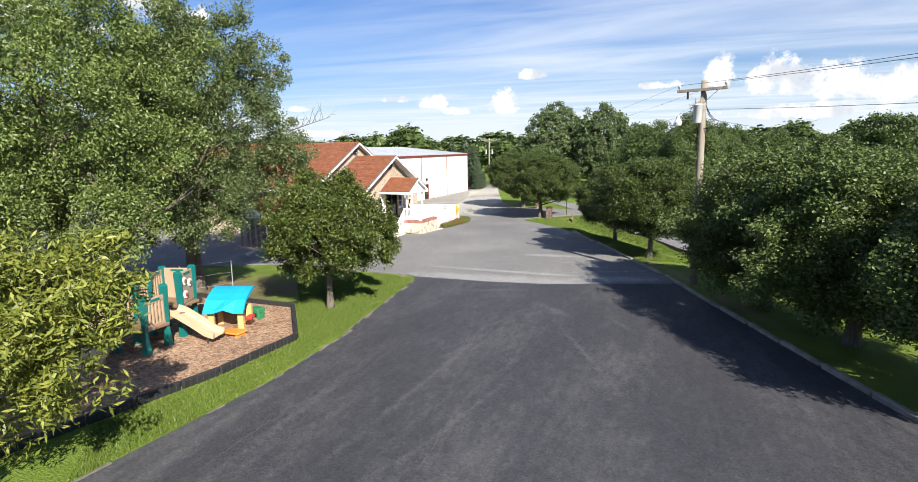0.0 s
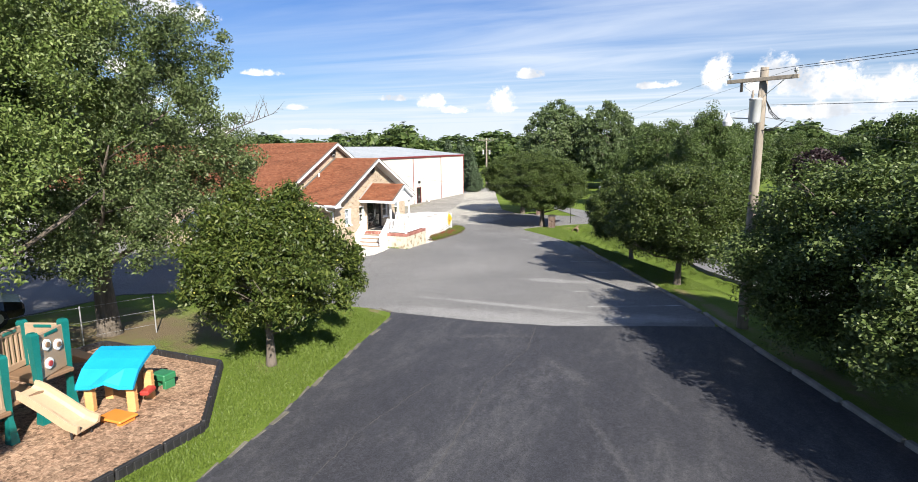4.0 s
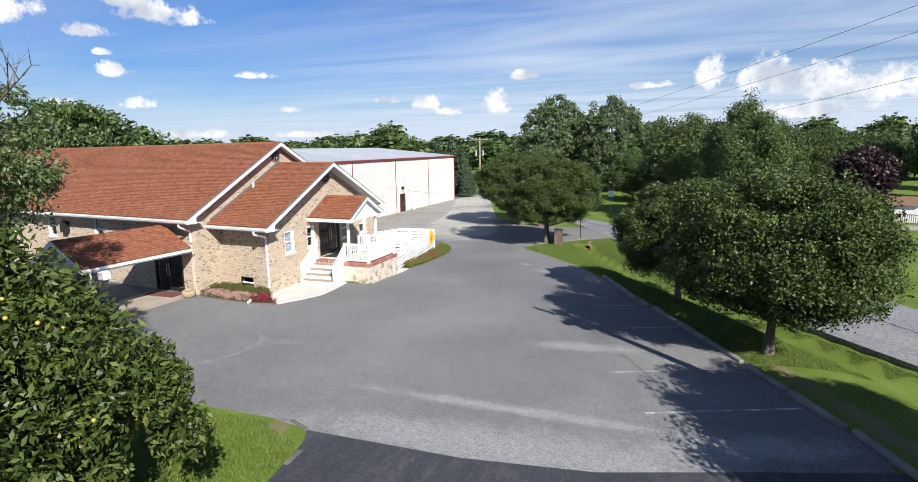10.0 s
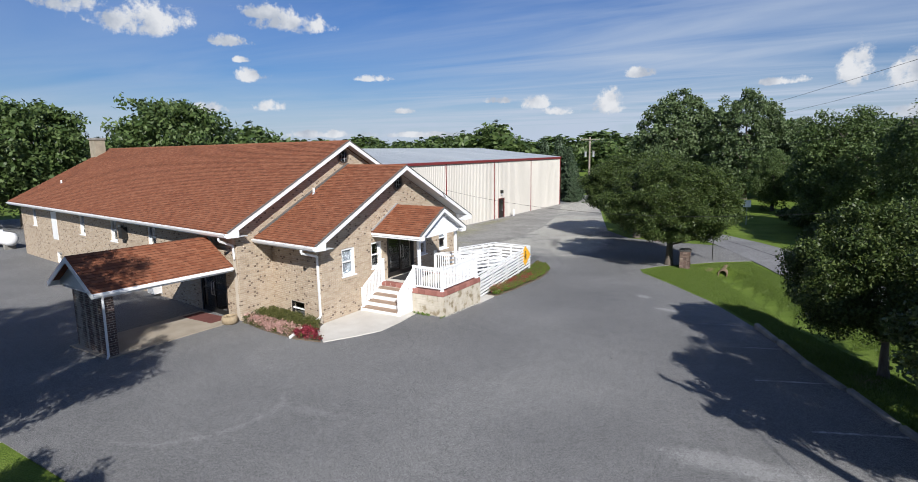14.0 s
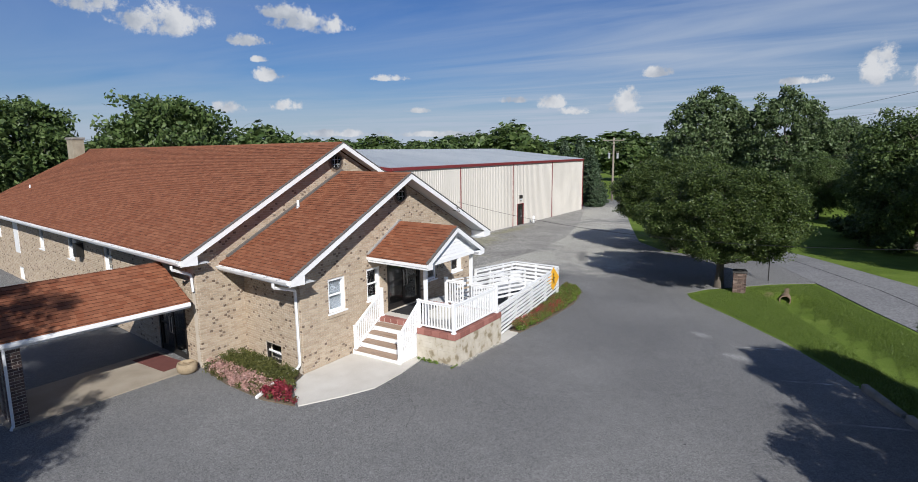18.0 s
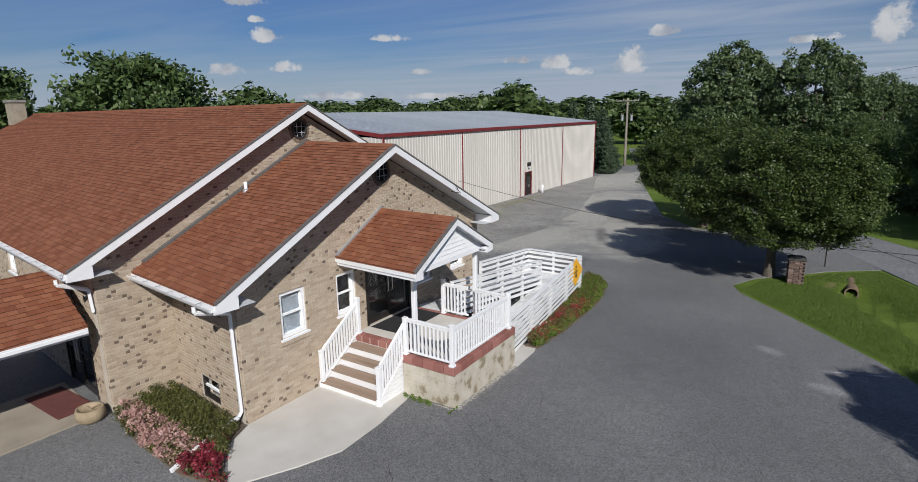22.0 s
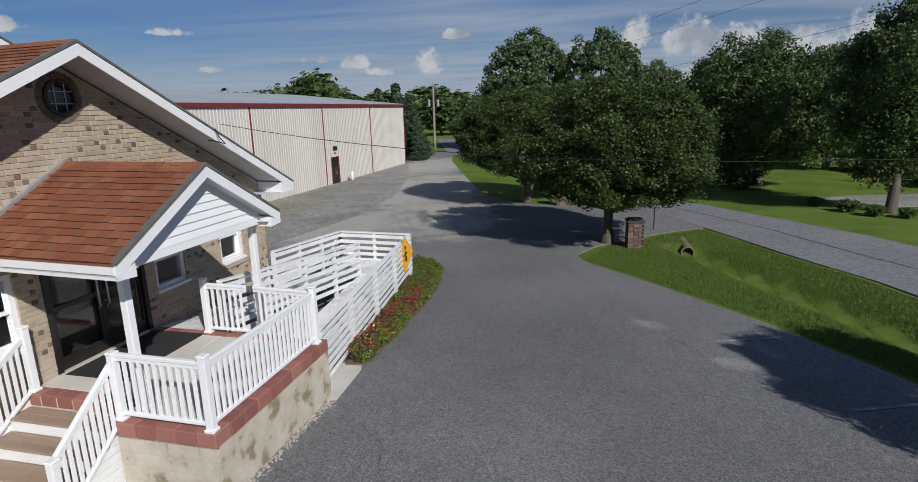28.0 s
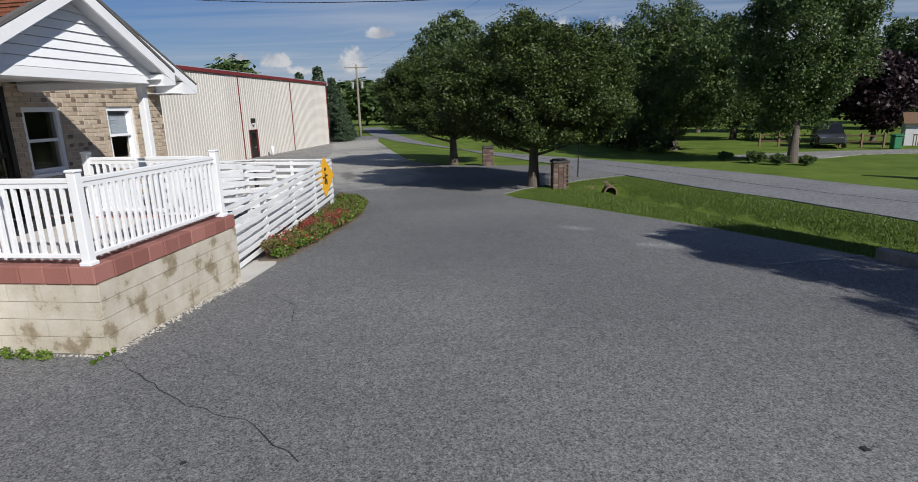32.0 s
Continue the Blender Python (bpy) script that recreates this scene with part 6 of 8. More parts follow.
# ---- warehouse ----
warehouse = empty("warehouse", "long cream steel warehouse with dark red trim", "warehouse")
WX, WY0, WY1, WZ0, WZ1 = -12.94, 20.1, 58.0, -1.3, 5.2


def ribbed(bm, place, u0, u1, z0, z1, pitch=0.3):
    prof, u = [], u0
    while u < u1 - 1e-6:
        for du, d in ((0, 0.0), (0.2, 0.0), (0.225, 0.035), (0.265, 0.035), (0.29, 0.0)):
            if u + du < u1:
                prof.append((u + du, d))
        u += pitch
    prof.append((u1, 0.0))
    cols = [(bm.verts.new(place(a, -d, z0)), bm.verts.new(place(a, -d, z1))) for a, d in prof]
    for (a, b), (c, d) in zip(cols, cols[1:]):
        bm.faces.new((a, c, d, b))


seams = [WY0, 29.1, 38.7, 48.3, WY1]
wdoor = (39.75, 41.05, 1.18)
for a, b in zip(seams, seams[1:]):
    bm = bmesh.new()
    pl = lambda u, w, z: (WX - w, u, z)
    if a < wdoor[0] < b:
        ribbed(bm, pl, a, wdoor[0], WZ0, WZ1)
        ribbed(bm, pl, wdoor[0], wdoor[1], wdoor[2], WZ1)
        ribbed(bm, pl, wdoor[1], b, WZ0, WZ1)
    else:
        ribbed(bm, pl, a, b, WZ0, WZ1)
    bmesh.ops.recalc_face_normals(bm, faces=bm.faces[:])
    part("wall_panel", bm, M_METAL_WALL, warehouse, "cream ribbed steel wall bay")
for a, b in ((-25.5, WX), (-38.0, -25.5)):
    bm = bmesh.new()
    ribbed(bm, lambda u, w, z: (u, WY0 - 0.02 + w, z), a, b, WZ0, WZ1)
    part("wall_panel", bm, M_METAL_WALL, warehouse, "cream ribbed steel end wall")
bm = bmesh.new()
box(bm, -38, WY0 + 0.1, WZ0, WX - 0.14, WY1 - 0.05, WZ1 - 0.02)
part("core", bm, M_DARK, warehouse)
for y in seams:
    bm = bmesh.new()
    box(bm, WX, y - 0.075, WZ0, WX + 0.07, y + 0.075, WZ1, 0.01)
    part("trim_post", bm, M_RED_TRIM, warehouse, "dark red downspout trim")
bm = bmesh.new()
box(bm, WX - 0.02, WY0 - 0.1, WZ1, WX + 0.16, WY1 + 0.1, WZ1 + 0.24, 0.02)
part("eave_trim", bm, M_RED_TRIM, warehouse, "dark red eave gutter")
for s, e in ((-1, WY0 - 0.12), (1, WY1 + 0.06)):
    bm = bmesh.new()
    for x0, x1, za, zb in ((WX, -25.5, WZ1 + 0.22, 6.75), (-25.5, -38.0, 6.75, WZ1 + 0.22)):
        v = [bm.verts.new((x, y, z + dz)) for y in (e, e + 0.06) for x, z, dz in ((x0, za, 0), (x1, zb, 0), (x1, zb, -0.24), (x0, za, -0.24))]
        for f in ((0, 1, 2, 3), (7, 6, 5, 4), (0, 4, 5, 1), (1, 5, 6, 2), (2, 6, 7, 3), (3, 7, 4, 0)):
            bm.faces.new([v[k] for k in f])
    bmesh.ops.recalc_face_normals(bm, faces=bm.faces[:])
    part("rake_trim", bm, M_RED_TRIM, warehouse, "dark red rake trim")
for x0, x1 in ((WX + 0.1, -25.5), (-25.5, -38.1)):
    z0, z1 = (WZ1 + 0.25, 6.78) if x0 > -20 else (6.78, WZ1 + 0.25)
    bm = bmesh.new()
    slab(bm, [(x0, WY0 - 0.1, z0), (x0, WY1 + 0.1, z0), (x1, WY1 + 0.1, z1), (x1, WY0 - 0.1, z1)], 0.06)
    wr = part("roof", bm, M_ROOF_METAL, warehouse, "low grey metal roof")
    y = WY0 + 0.5
    bm = bmesh.new()
    while y < WY1:
        bar(bm, (x0, y, z0 + 0.015), (x1, y, z1 + 0.015), 0.03, 0.05)
        y += 0.6
    part("standing_seam", bm, M_ROOF_METAL, wr)["kind"] = "stuff"
bm = bmesh.new()
box(bm, WX - 0.1, wdoor[0], -0.95, WX - 0.04, wdoor[1], wdoor[2])
wd = part("door", bm, M_DARK_TRIM, warehouse, "dark steel door with glazed pane")
bm = bmesh.new()
for a, b, c, d in ((wdoor[0] - 0.06, wdoor[0], -0.95, wdoor[2] + 0.06), (wdoor[1], wdoor[1] + 0.06, -0.95, wdoor[2] + 0.06), (wdoor[0], wdoor[1], wdoor[2], wdoor[2] + 0.06)):
    box(bm, WX - 0.05, a, c, WX + 0.05, b, d)
part("door_frame", bm, M_RED_TRIM, wd)
bm = bmesh.new()
box(bm, WX - 0.038, wdoor[0] + 0.55, -0.2, WX - 0.03, wdoor[1] - 0.15, 0.95)
part("pane", bm, M_BLACK_GLASS, wd)
wl = empty("wall_lamp", "small dark wall lamp above the warehouse door", "lamp")
bm = bmesh.new()
box(bm, WX + 0.0, 40.15, 1.75, WX + 0.25, 40.5, 2.1, 0.04)
part("housing", bm, M_DARK_TRIM, wl)
bm = bmesh.new()
box(bm, WX + 0.08, 40.2, 1.6, WX + 0.22, 40.45, 1.75, 0.03)
part("lens", bm, M_SOFFIT, wl)
bol = empty("bollard", "short white bollard beside the warehouse door", "bollard")
bm = bmesh.new()
tube(bm, [(-12.3, 42.2, ground_z(42.2) - 0.1), (-12.3, 42.2, ground_z(42.2) + 0.75), (-12.3, 42.2, ground_z(42.2) + 0.8)], [0.12, 0.12, 0.06], 12)
part("post", bm, M_WHITE, bol, smooth=True)
bm = bmesh.new()
tube(bm, [(-12.3, 42.2, ground_z(42.2) - 0.02), (-12.3, 42.2, ground_z(42.2) + 0.06)], 0.2, 12)
part("foot", bm, M_KERB, bol)

# ---- kerb stones along the car park ----
kerb = empty("kerb", "row of weathered concrete kerb stones with gaps", "kerb", kind="structure")


def along(path, step):
    """Points and headings every step along a line of points."""
    out, left = [], 0.0
    for (x0, y0), (x1, y1) in zip(path, path[1:]):
        d = math.hypot(x1 - x0, y1 - y0)
        while left < d:
            f = left / d
            out.append((x0 + (x1 - x0) * f, y0 + (y1 - y0) * f, math.degrees(math.atan2(y1 - y0, x1 - x0))))
            left += step
        left -= d
    return out


rng = random.Random(4)
for x, y, a in along([p for p in KERB if -30 < p[1] < 7.5], 2.0):
    bm = bmesh.new()
    box(bm, 0.03, -0.09, -0.1, rng.uniform(1.86, 1.95), 0.09, 0.12 + rng.uniform(-0.02, 0.015), 0.03, pose(x, y, ground_z(y), 0, rng.uniform(-0.6, 0.6), a + rng.uniform(-1.2, 1.2)))
    part("kerb_stone", bm, M_KERB, kerb)
M_EDGE = material("dirty_edge", ((0.07, 0.065, 0.05), (0.13, 0.12, 0.095), (0.22, 0.205, 0.17)), 0.95, scale=3, fine=40, bump=0.5)
crumb = empty("edging", "crumbling concrete edge between drive and lawn", "edging", kind="structure")
for x, y, a in along(DRIVE_LEFT[1:] + [(8.0, -10.15)], 0.75):
    if rng.random() < 0.6:
        bm = bmesh.new()
        w = rng.uniform(0.03, 0.12)
        box(bm, 0, -w, -0.05, rng.uniform(0.3, 0.74), 0.02, 0.034 + rng.uniform(-0.008, 0.006), 0.01, pose(x, y, ground_z(y), 0, 0, a + rng.uniform(-6, 6)))
        part("edge_stone", bm, M_EDGE, crumb)

# painted bay lines and cracks in the paving
M_LINE = material("worn_white_line", ((0.17, 0.17, 0.17), (0.25, 0.25, 0.25), (0.6, 0.6, 0.58)), 0.85, scale=2, fine=20, bump=0.1, contrast=0.15)
M_CRACK = material("crack_fill", ((0.018, 0.018, 0.02), (0.03, 0.03, 0.032)), 0.9, bump=0)
M_PALE_CRACK = material("dusty_crack", ((0.07, 0.068, 0.066), (0.12, 0.115, 0.11)), 0.95, scale=3, fine=30, bump=0.2)


def ribbon(name, pts, w, lift, mat, label, jag=0.0, seed=1):
    r = random.Random(seed)
    fine = []
    for (x0, y0), (x1, y1) in zip(pts, pts[1:]):
        n = max(1, int(math.hypot(x1 - x0, y1 - y0) / (0.15 if jag else 1.0)))
        for i in range(n):
            f = i / n
            fine.append((x0 + (x1 - x0) * f + r.uniform(-jag, jag), y0 + (y1 - y0) * f + r.uniform(-jag, jag)))
    fine.append(pts[-1])
    vs, fs = [], []
    for i, (x, y) in enumerate(fine):
        a, b = fine[max(i - 1, 0)], fine[min(i + 1, len(fine) - 1)]
        dx, dy = b[0] - a[0], b[1] - a[1]
        d = math.hypot(dx, dy) or 1
        ww = w * (r.uniform(0.4, 1.3) if jag else 1) / 2
        for s in (-1, 1):
            px, py = x - s * dy / d * ww, y + s * dx / d * ww
            vs.append((px, py, ground_z(py) + lift))
        if i:
            k = 2 * i
            fs.append((k - 2, k, k + 1, k - 1))
    return tagged(raw(name, vs, fs, mat), label, "marking" if not jag else "crack", kind="structure")


for (x, y) in ((20.1, -5.78), (19.05, -3.47), (17.5, 0.1), (16.2, 2.7), (15.1, 5.4), (13.9, 8.0), (12.4, 10.9)):
    ribbon("bay_line", [(x, y), (x - (3.6 if y < -3 else 1.9), y - (1.45 if y < -3 else 0.76))], 0.09, 0.0295, M_LINE, "worn white painted bay line")
for i, pts in enumerate(([(15.2, -24), (15.4, -20), (15.0, -16), (15.4, -13), (15.1, -10.4)], [(16.9, -26.5), (16.6, -23), (16.9, -21)], [(13.2, -29), (13.0, -26), (13.5, -23), (13.2, -19.5), (13.6, -16.5)])):
    ribbon("crack", pts, 0.022, 0.03, M_PALE_CRACK, "fine dusty crack in the asphalt", 0.03, i)
for i, pts in enumerate(([(3.5, 2.9), (4.4, 2.3), (5.0, 1.9), (5.6, 1.75), (6.3, 1.2)], [(3.4, 0.6), (4.2, -0.1), (4.6, -1.0)], [(4.3, 5.2), (4.9, 4.6), (5.1, 4.0)])):
    ribbon("crack", pts, 0.009, 0.0285, M_CRACK, "thin dark crack in the asphalt", 0.03, 10 + i)
road_mid = [(0.5 * (a[0] + b[0]), 0.5 * (a[1] + b[1])) for a, b in (((24.2, -2.6), (26.5, 3.9)), ((21.4, 1.7), (25, 7.8)), ((17.3, 11.8), (21.5, 18.5)), ((13.6, 23), (17.5, 26.3)), ((10.9, 29), (12.8, 33.3)), ((5, 40.5), (6.5, 41)))]
ribbon("crack", road_mid, 0.09, 0.031, M_CRACK, "dark sealed seam along the road", 0.02, 31)
rng = random.Random(12)
for i in range(9):
    x, y = rng.uniform(4.5, 11), rng.uniform(1.0, 12)
    ribbon("crack", [(x, y), (x + rng.uniform(0.03, 0.05), y + 0.02)], 0.05, 0.029, M_CRACK, "small dark spot on the asphalt", 0.002, i)

# ---- entrance pillars, sign post, culvert ----
M_REDBRICK = material("red_brown_brick", ((0.06, 0.045, 0.04), (0.12, 0.08, 0.064), (0.17, 0.115, 0.09), (0.3, 0.24, 0.2)), 0.9, scale=3, fine=60, bump=0.4, by="object")
brick_mesh = (lambda bm: (box(bm, 0, 0, 0, 0.19, 0.09, 0.062, 0.004), bm)[1])(bmesh.new())
pillar_brick = bpy.data.meshes.new("brick")
brick_mesh.to_mesh(pillar_brick)
brick_mesh.free()
pillar_brick.materials.append(M_REDBRICK)


def pillar(x, y, turn):
    p = empty("gate_pillar", "square red-brown brick gate pillar with dark stone cap", "pillar", "gate pillars")
    bm = bmesh.new()
    box(bm, -0.27, -0.27, -0.15, 0.27, 0.27, 1.04)
    core = part("core", bm, M_MORTAR, p)
    for row in range(14):
        z = 0.0 + row * 0.074
        for s in range(4):
            for i in range(3):
                ob = new("brick", pillar_brick)
                ob.parent = core
                u = -0.3 + (i * 0.2 if row % 2 else i * 0.2 + 0.0)
                ob.matrix_basis = pose(0, 0, 0, 0, 0, 90 * s) @ pose(u + (0.005 if row % 2 else 0.0), -0.3, z)
    bm = bmesh.new()
    box(bm, -0.34, -0.34, 1.05, 0.34, 0.34, 1.13, 0.015)
    box(bm, -0.27, -0.27, 1.13, 0.27, 0.27, 1.18, 0.03)
    part("cap", bm, material("dark_stone_cap", ((0.05, 0.048, 0.045), (0.09, 0.085, 0.08)), 0.9, scale=4, bump=0.4), p, "dark stone cap")
    p.matrix_basis = pose(x, y, ground_z(y) - 0.02, 0, 0, turn)


pillar(9.42, 20.55, 8)
pillar(5.95, 30.8, 8)
sp = empty("sign_post", "thin dark steel sign post on the verge", "sign post")
bm = bmesh.new()
bar(bm, (10.5, 24.2, ground_z(24) - 0.1), (10.5, 24.2, 1.6), 0.05, 0.04)
part("post", bm, M_DARK_TRIM, sp)
bm = bmesh.new()
box(bm, 10.2, 24.23, 1.15, 10.8, 24.245, 1.75, 0.003)
part("plate", bm, M_GALV, sp)
rs = empty("road_sign", "small white sign on a thin post across the road", "sign")
bm = bmesh.new()
bar(bm, (10.9, 45.0, ground_z(45) - 0.1), (10.9, 45.0, 1.35), 0.06, 0.05)
part("post", bm, M_GALV, rs)
bm = bmesh.new()
box(bm, 10.58, 44.94, 0.75, 11.22, 44.965, 1.4, 0.004)
part("plate", bm, M_WHITE, rs, "plain white plate")
culvert = empty("culvert_pipe", "concrete culvert pipe end in the grass swale", "pipe")
bm = bmesh.new()
k = 20
rings = [[bm.verts.new((11.5 + r * math.cos(2 * math.pi * i / k), y, -0.99 + r * math.sin(2 * math.pi * i / k))) for i in range(k)] for r, y in ((0.26, 22.6), (0.26, 20.8), (0.21, 20.8), (0.21, 22.6))]
for a, b in zip(rings, rings[1:]):
    for i in range(k):
        bm.faces.new((a[i], a[(i + 1) % k], b[(i + 1) % k], b[i]))
bm.faces.new(rings[0])
bmesh.ops.recalc_face_normals(bm, faces=bm.faces[:])
part("pipe", bm, material("stained_pipe", ((0.12, 0.08, 0.05), (0.2, 0.14, 0.09), (0.28, 0.21, 0.15)), 0.9, scale=3, bump=0.3), culvert)

# ---- utility poles and wires ----
M_POLE = material("weathered_pole", ((0.16, 0.135, 0.105), (0.26, 0.225, 0.185), (0.34, 0.3, 0.25)), 0.95, scale=3, fine=18, bump=0.7, stretch=(3, 3, 0.2))
M_TRANSFORMER = material("grey_enamel", ((0.5, 0.52, 0.53), (0.6, 0.62, 0.63)), 0.4, bump=0.03)


def utility_pole(x, y, top, head, half, lean, lamp_on, label):
    p = empty("utility_pole", label, "utility pole", "utility poles")
    bm = bmesh.new()
    z0 = ground_z(y)
    at = lambda z: Vector((x, y + lean * (z - z0) / (top - z0), z))
    tube(bm, [at(z0 - 0.3), at(z0 + 2), at(top - 2), at(top)], [0.19, 0.175, 0.135, 0.12], 14)
    part("shaft", bm, M_POLE, p, smooth=True)
    h = Vector((math.cos(radians(head)), math.sin(radians(head)), 0))
    f = Vector((-h.y, h.x, 0))
    c = at(top - 0.38) - f * 0.18
    bm = bmesh.new()
    bar(bm, c - h * half, c + h * half, 0.1, 0.12, 0.008)
    part("cross_arm", bm, M_POLE, p)
    for s in (-1, 1):
        bm = bmesh.new()
        bar(bm, at(top - 0.98) - f * 0.15, c + h * (0.62 * half * s) + Vector((0, 0, -0.07)), 0.03, 0.012)
        part("arm_brace", bm, M_GALV, p)
    for s in (-half + 0.08, half - 0.08):
        bm = bmesh.new()
        b = c + h * s + Vector((0, 0, 0.06))
        tube(bm, [b, b + Vector((0, 0, 0.06)), b + Vector((0, 0, 0.061)), b + Vector((0, 0, 0.1)), b + Vector((0, 0, 0.101)), b + Vector((0, 0, 0.16)), b + Vector((0, 0, 0.2))], [0.02, 0.02, 0.07, 0.04, 0.07, 0.04, 0.05], 10)
        part("insulator", bm, M_TRANSFORMER, p, smooth=True)
    for s in ((-0.08,) if lamp_on else (-0.6, 0.6)):
        b = at(top - (1.32 if lamp_on else 2.6)) + h * s - f * 0.3
        bm = bmesh.new()
        tube(bm, [b - Vector((0, 0, 0.42)), b - Vector((0, 0, 0.4)), b + Vector((0, 0, 0.3)), b + Vector((0, 0, 0.31)), b + Vector((0, 0, 0.36))], [0.16, 0.18, 0.18, 0.2, 0.18], 16)
        tr = part("transformer", bm, M_TRANSFORMER, p, "pale grey cylindrical transformer", smooth=True)
        for d in (-0.1, 0.1):
            bm = bmesh.new()
            q = b + h * d + Vector((0, 0, 0.36))
            tube(bm, [q, q + Vector((0, 0, 0.1)), q + Vector((0, 0, 0.2)), q + Vector((0, 0, 0.26))], [0.03, 0.045, 0.025, 0.015], 8)
            part("bushing", bm, M_POLE, tr)
    if lamp_on:
        bm = bmesh.new()
        b = c - h * 0.6 + Vector((0, 0, -0.05))
        tube(bm, [b, b - Vector((0, 0, 0.3))], [0.045, 0.045], 8)
        part("fuse_cutout", bm, M_DARK_TRIM, p)
        e = at(top - 1.6) - h * 0.9 - f * 0.34
        bm = bmesh.new()
        tube(bm, [at(top - 1.9) - h * 0.1, at(top - 1.58) - h * 0.32, e + Vector((0, 0, 0.06))], 0.022, 8)
        arm = part("lamp_arm", bm, M_GALV, p, smooth=True)
        bm = bmesh.new()
        tube(bm, [e + Vector((0, 0, 0.22)), e + Vector((0, 0, 0.1)), e + Vector((0, 0, 0.04)), e - Vector((0, 0, 0.05)), e - Vector((0, 0, 0.07)), e - Vector((0, 0, 0.2)), e - Vector((0, 0, 0.21))], [0.04, 0.06, 0.1, 0.16, 0.165, 0.135, 0.1], 14)
        part("lamp_head", bm, M_TRANSFORMER, arm, "grey area lamp head")
        for k in range(3):
            bm = bmesh.new()
            o = at(top - 1.0) + h * 0.12
            tube(bm, [o, o + h * (0.12 + 0.04 * k) + Vector((0, 0, -0.4)), o + h * (0.3 + 0.06 * k) + Vector((0, 0, -0.62)), o + h * 0.62 + Vector((0, 0, -0.66)), o + h * 0.3 + Vector((0, 0, -0.9 - 0.04 * k)), o - h * 0.1 + Vector((0, 0, -0.98))], 0.011, 6)
            part("cable_loop", bm, M_BLACK, p)
    return c, h


def wire(a, b, sag, r=0.008, n=26):
    a, b = Vector(a), Vector(b)
    bm = bmesh.new()
    tube(bm, [a.lerp(b, i / n) - Vector((0, 0, sag * 4 * (i / n) * (1 - i / n))) for i in range(n + 1)], r, 5)
    tagged(part("overhead_wire", bm, M_BLACK, smooth=True), "thin dark overhead wire strung between poles", "wire", "overhead wires")


ca, ha = utility_pole(22.05, -8.05, 8.92, -27, 1.06, -0.85, True, "weathered wooden utility pole with transformer and lamp")
cb, hb = utility_pole(-13.4, 71.9, 8.25, 12, 1.5, 0.0, False, "distant wooden utility pole with two transformers")
cc = Vector((50, -62, 9.5))
for s in (-1, 1):
    wire(ca + ha * (0.98 * s) + Vector((0, 0, 0.24)), cb + hb * (1.42 * s) + Vector((0, 0, 0.24)), 1.3, 0.0045, 40)
    wire(ca + ha * (0.98 * s) + Vector((0, 0, 0.24)), cc + ha * s, 1.0)
wire((22.05, -8.75, 7.75), (-13.4, 71.9, 6.2), 1.4, 0.0045, 40)
wire((22.05, -8.75, 7.75), cc + Vector((0, 0, -1.6)), 1.0, 0.008)
wire((0.7, 7.5, 4.6), (28.5, 2.2, 7.6), 1.78, 0.006)
wire((22.05, -8.7, 7.4), (52, 16, 5.5), 0.9, 0.008)
bm = bmesh.new()
tube(bm, [(0.73, 7.3, 4.52), (0.76, 7.35, 4.36), (0.74, 7.55, 4.22), (0.72, 7.2, 4.3), (0.6, 7.25, 4.3)], 0.012, 6)
part("service_loop", bm, M_BLACK, hall)

# ---- flower beds ----
M_SOIL = material("bed_mulch", ((0.1, 0.075, 0.05), (0.18, 0.14, 0.1)), 0.95, scale=3, fine=30, bump=0.8)
M_SHRUB = leaf_material("bed_leaves", (0.035, 0.042, 0.012), (0.095, 0.105, 0.028), (0.19, 0.175, 0.055))
M_PINK = leaf_material("pink_flowers", (0.3, 0.16, 0.13), (0.5, 0.3, 0.26), (0.65, 0.47, 0.42))
M_CRIMSON = leaf_material("crimson_bloom", (0.09, 0.012, 0.016), (0.22, 0.025, 0.04), (0.42, 0.06, 0.09))
M_RED = leaf_material("red_bloom", (0.16, 0.02, 0.025), (0.36, 0.04, 0.045), (0.5, 0.1, 0.1))
M_BED = leaf_material("ramp_bed_leaves", (0.06, 0.055, 0.018), (0.14, 0.125, 0.038), (0.25, 0.19, 0.075))
M_PALE = leaf_material("pale_bloom", (0.45, 0.4, 0.15), (0.6, 0.55, 0.3), (0.7, 0.68, 0.5))
M_LIME = leaf_material("bright_grass", (0.06, 0.1, 0.012), (0.12, 0.19, 0.025), (0.2, 0.28, 0.05))


def inside(x, y, poly):
    c = False
    for (x0, y0), (x1, y1) in zip(poly, poly[1:] + poly[:1]):
        if (y0 > y) != (y1 > y) and x < (x1 - x0) * (y - y0) / (y1 - y0) + x0:
            c = not c
    return c


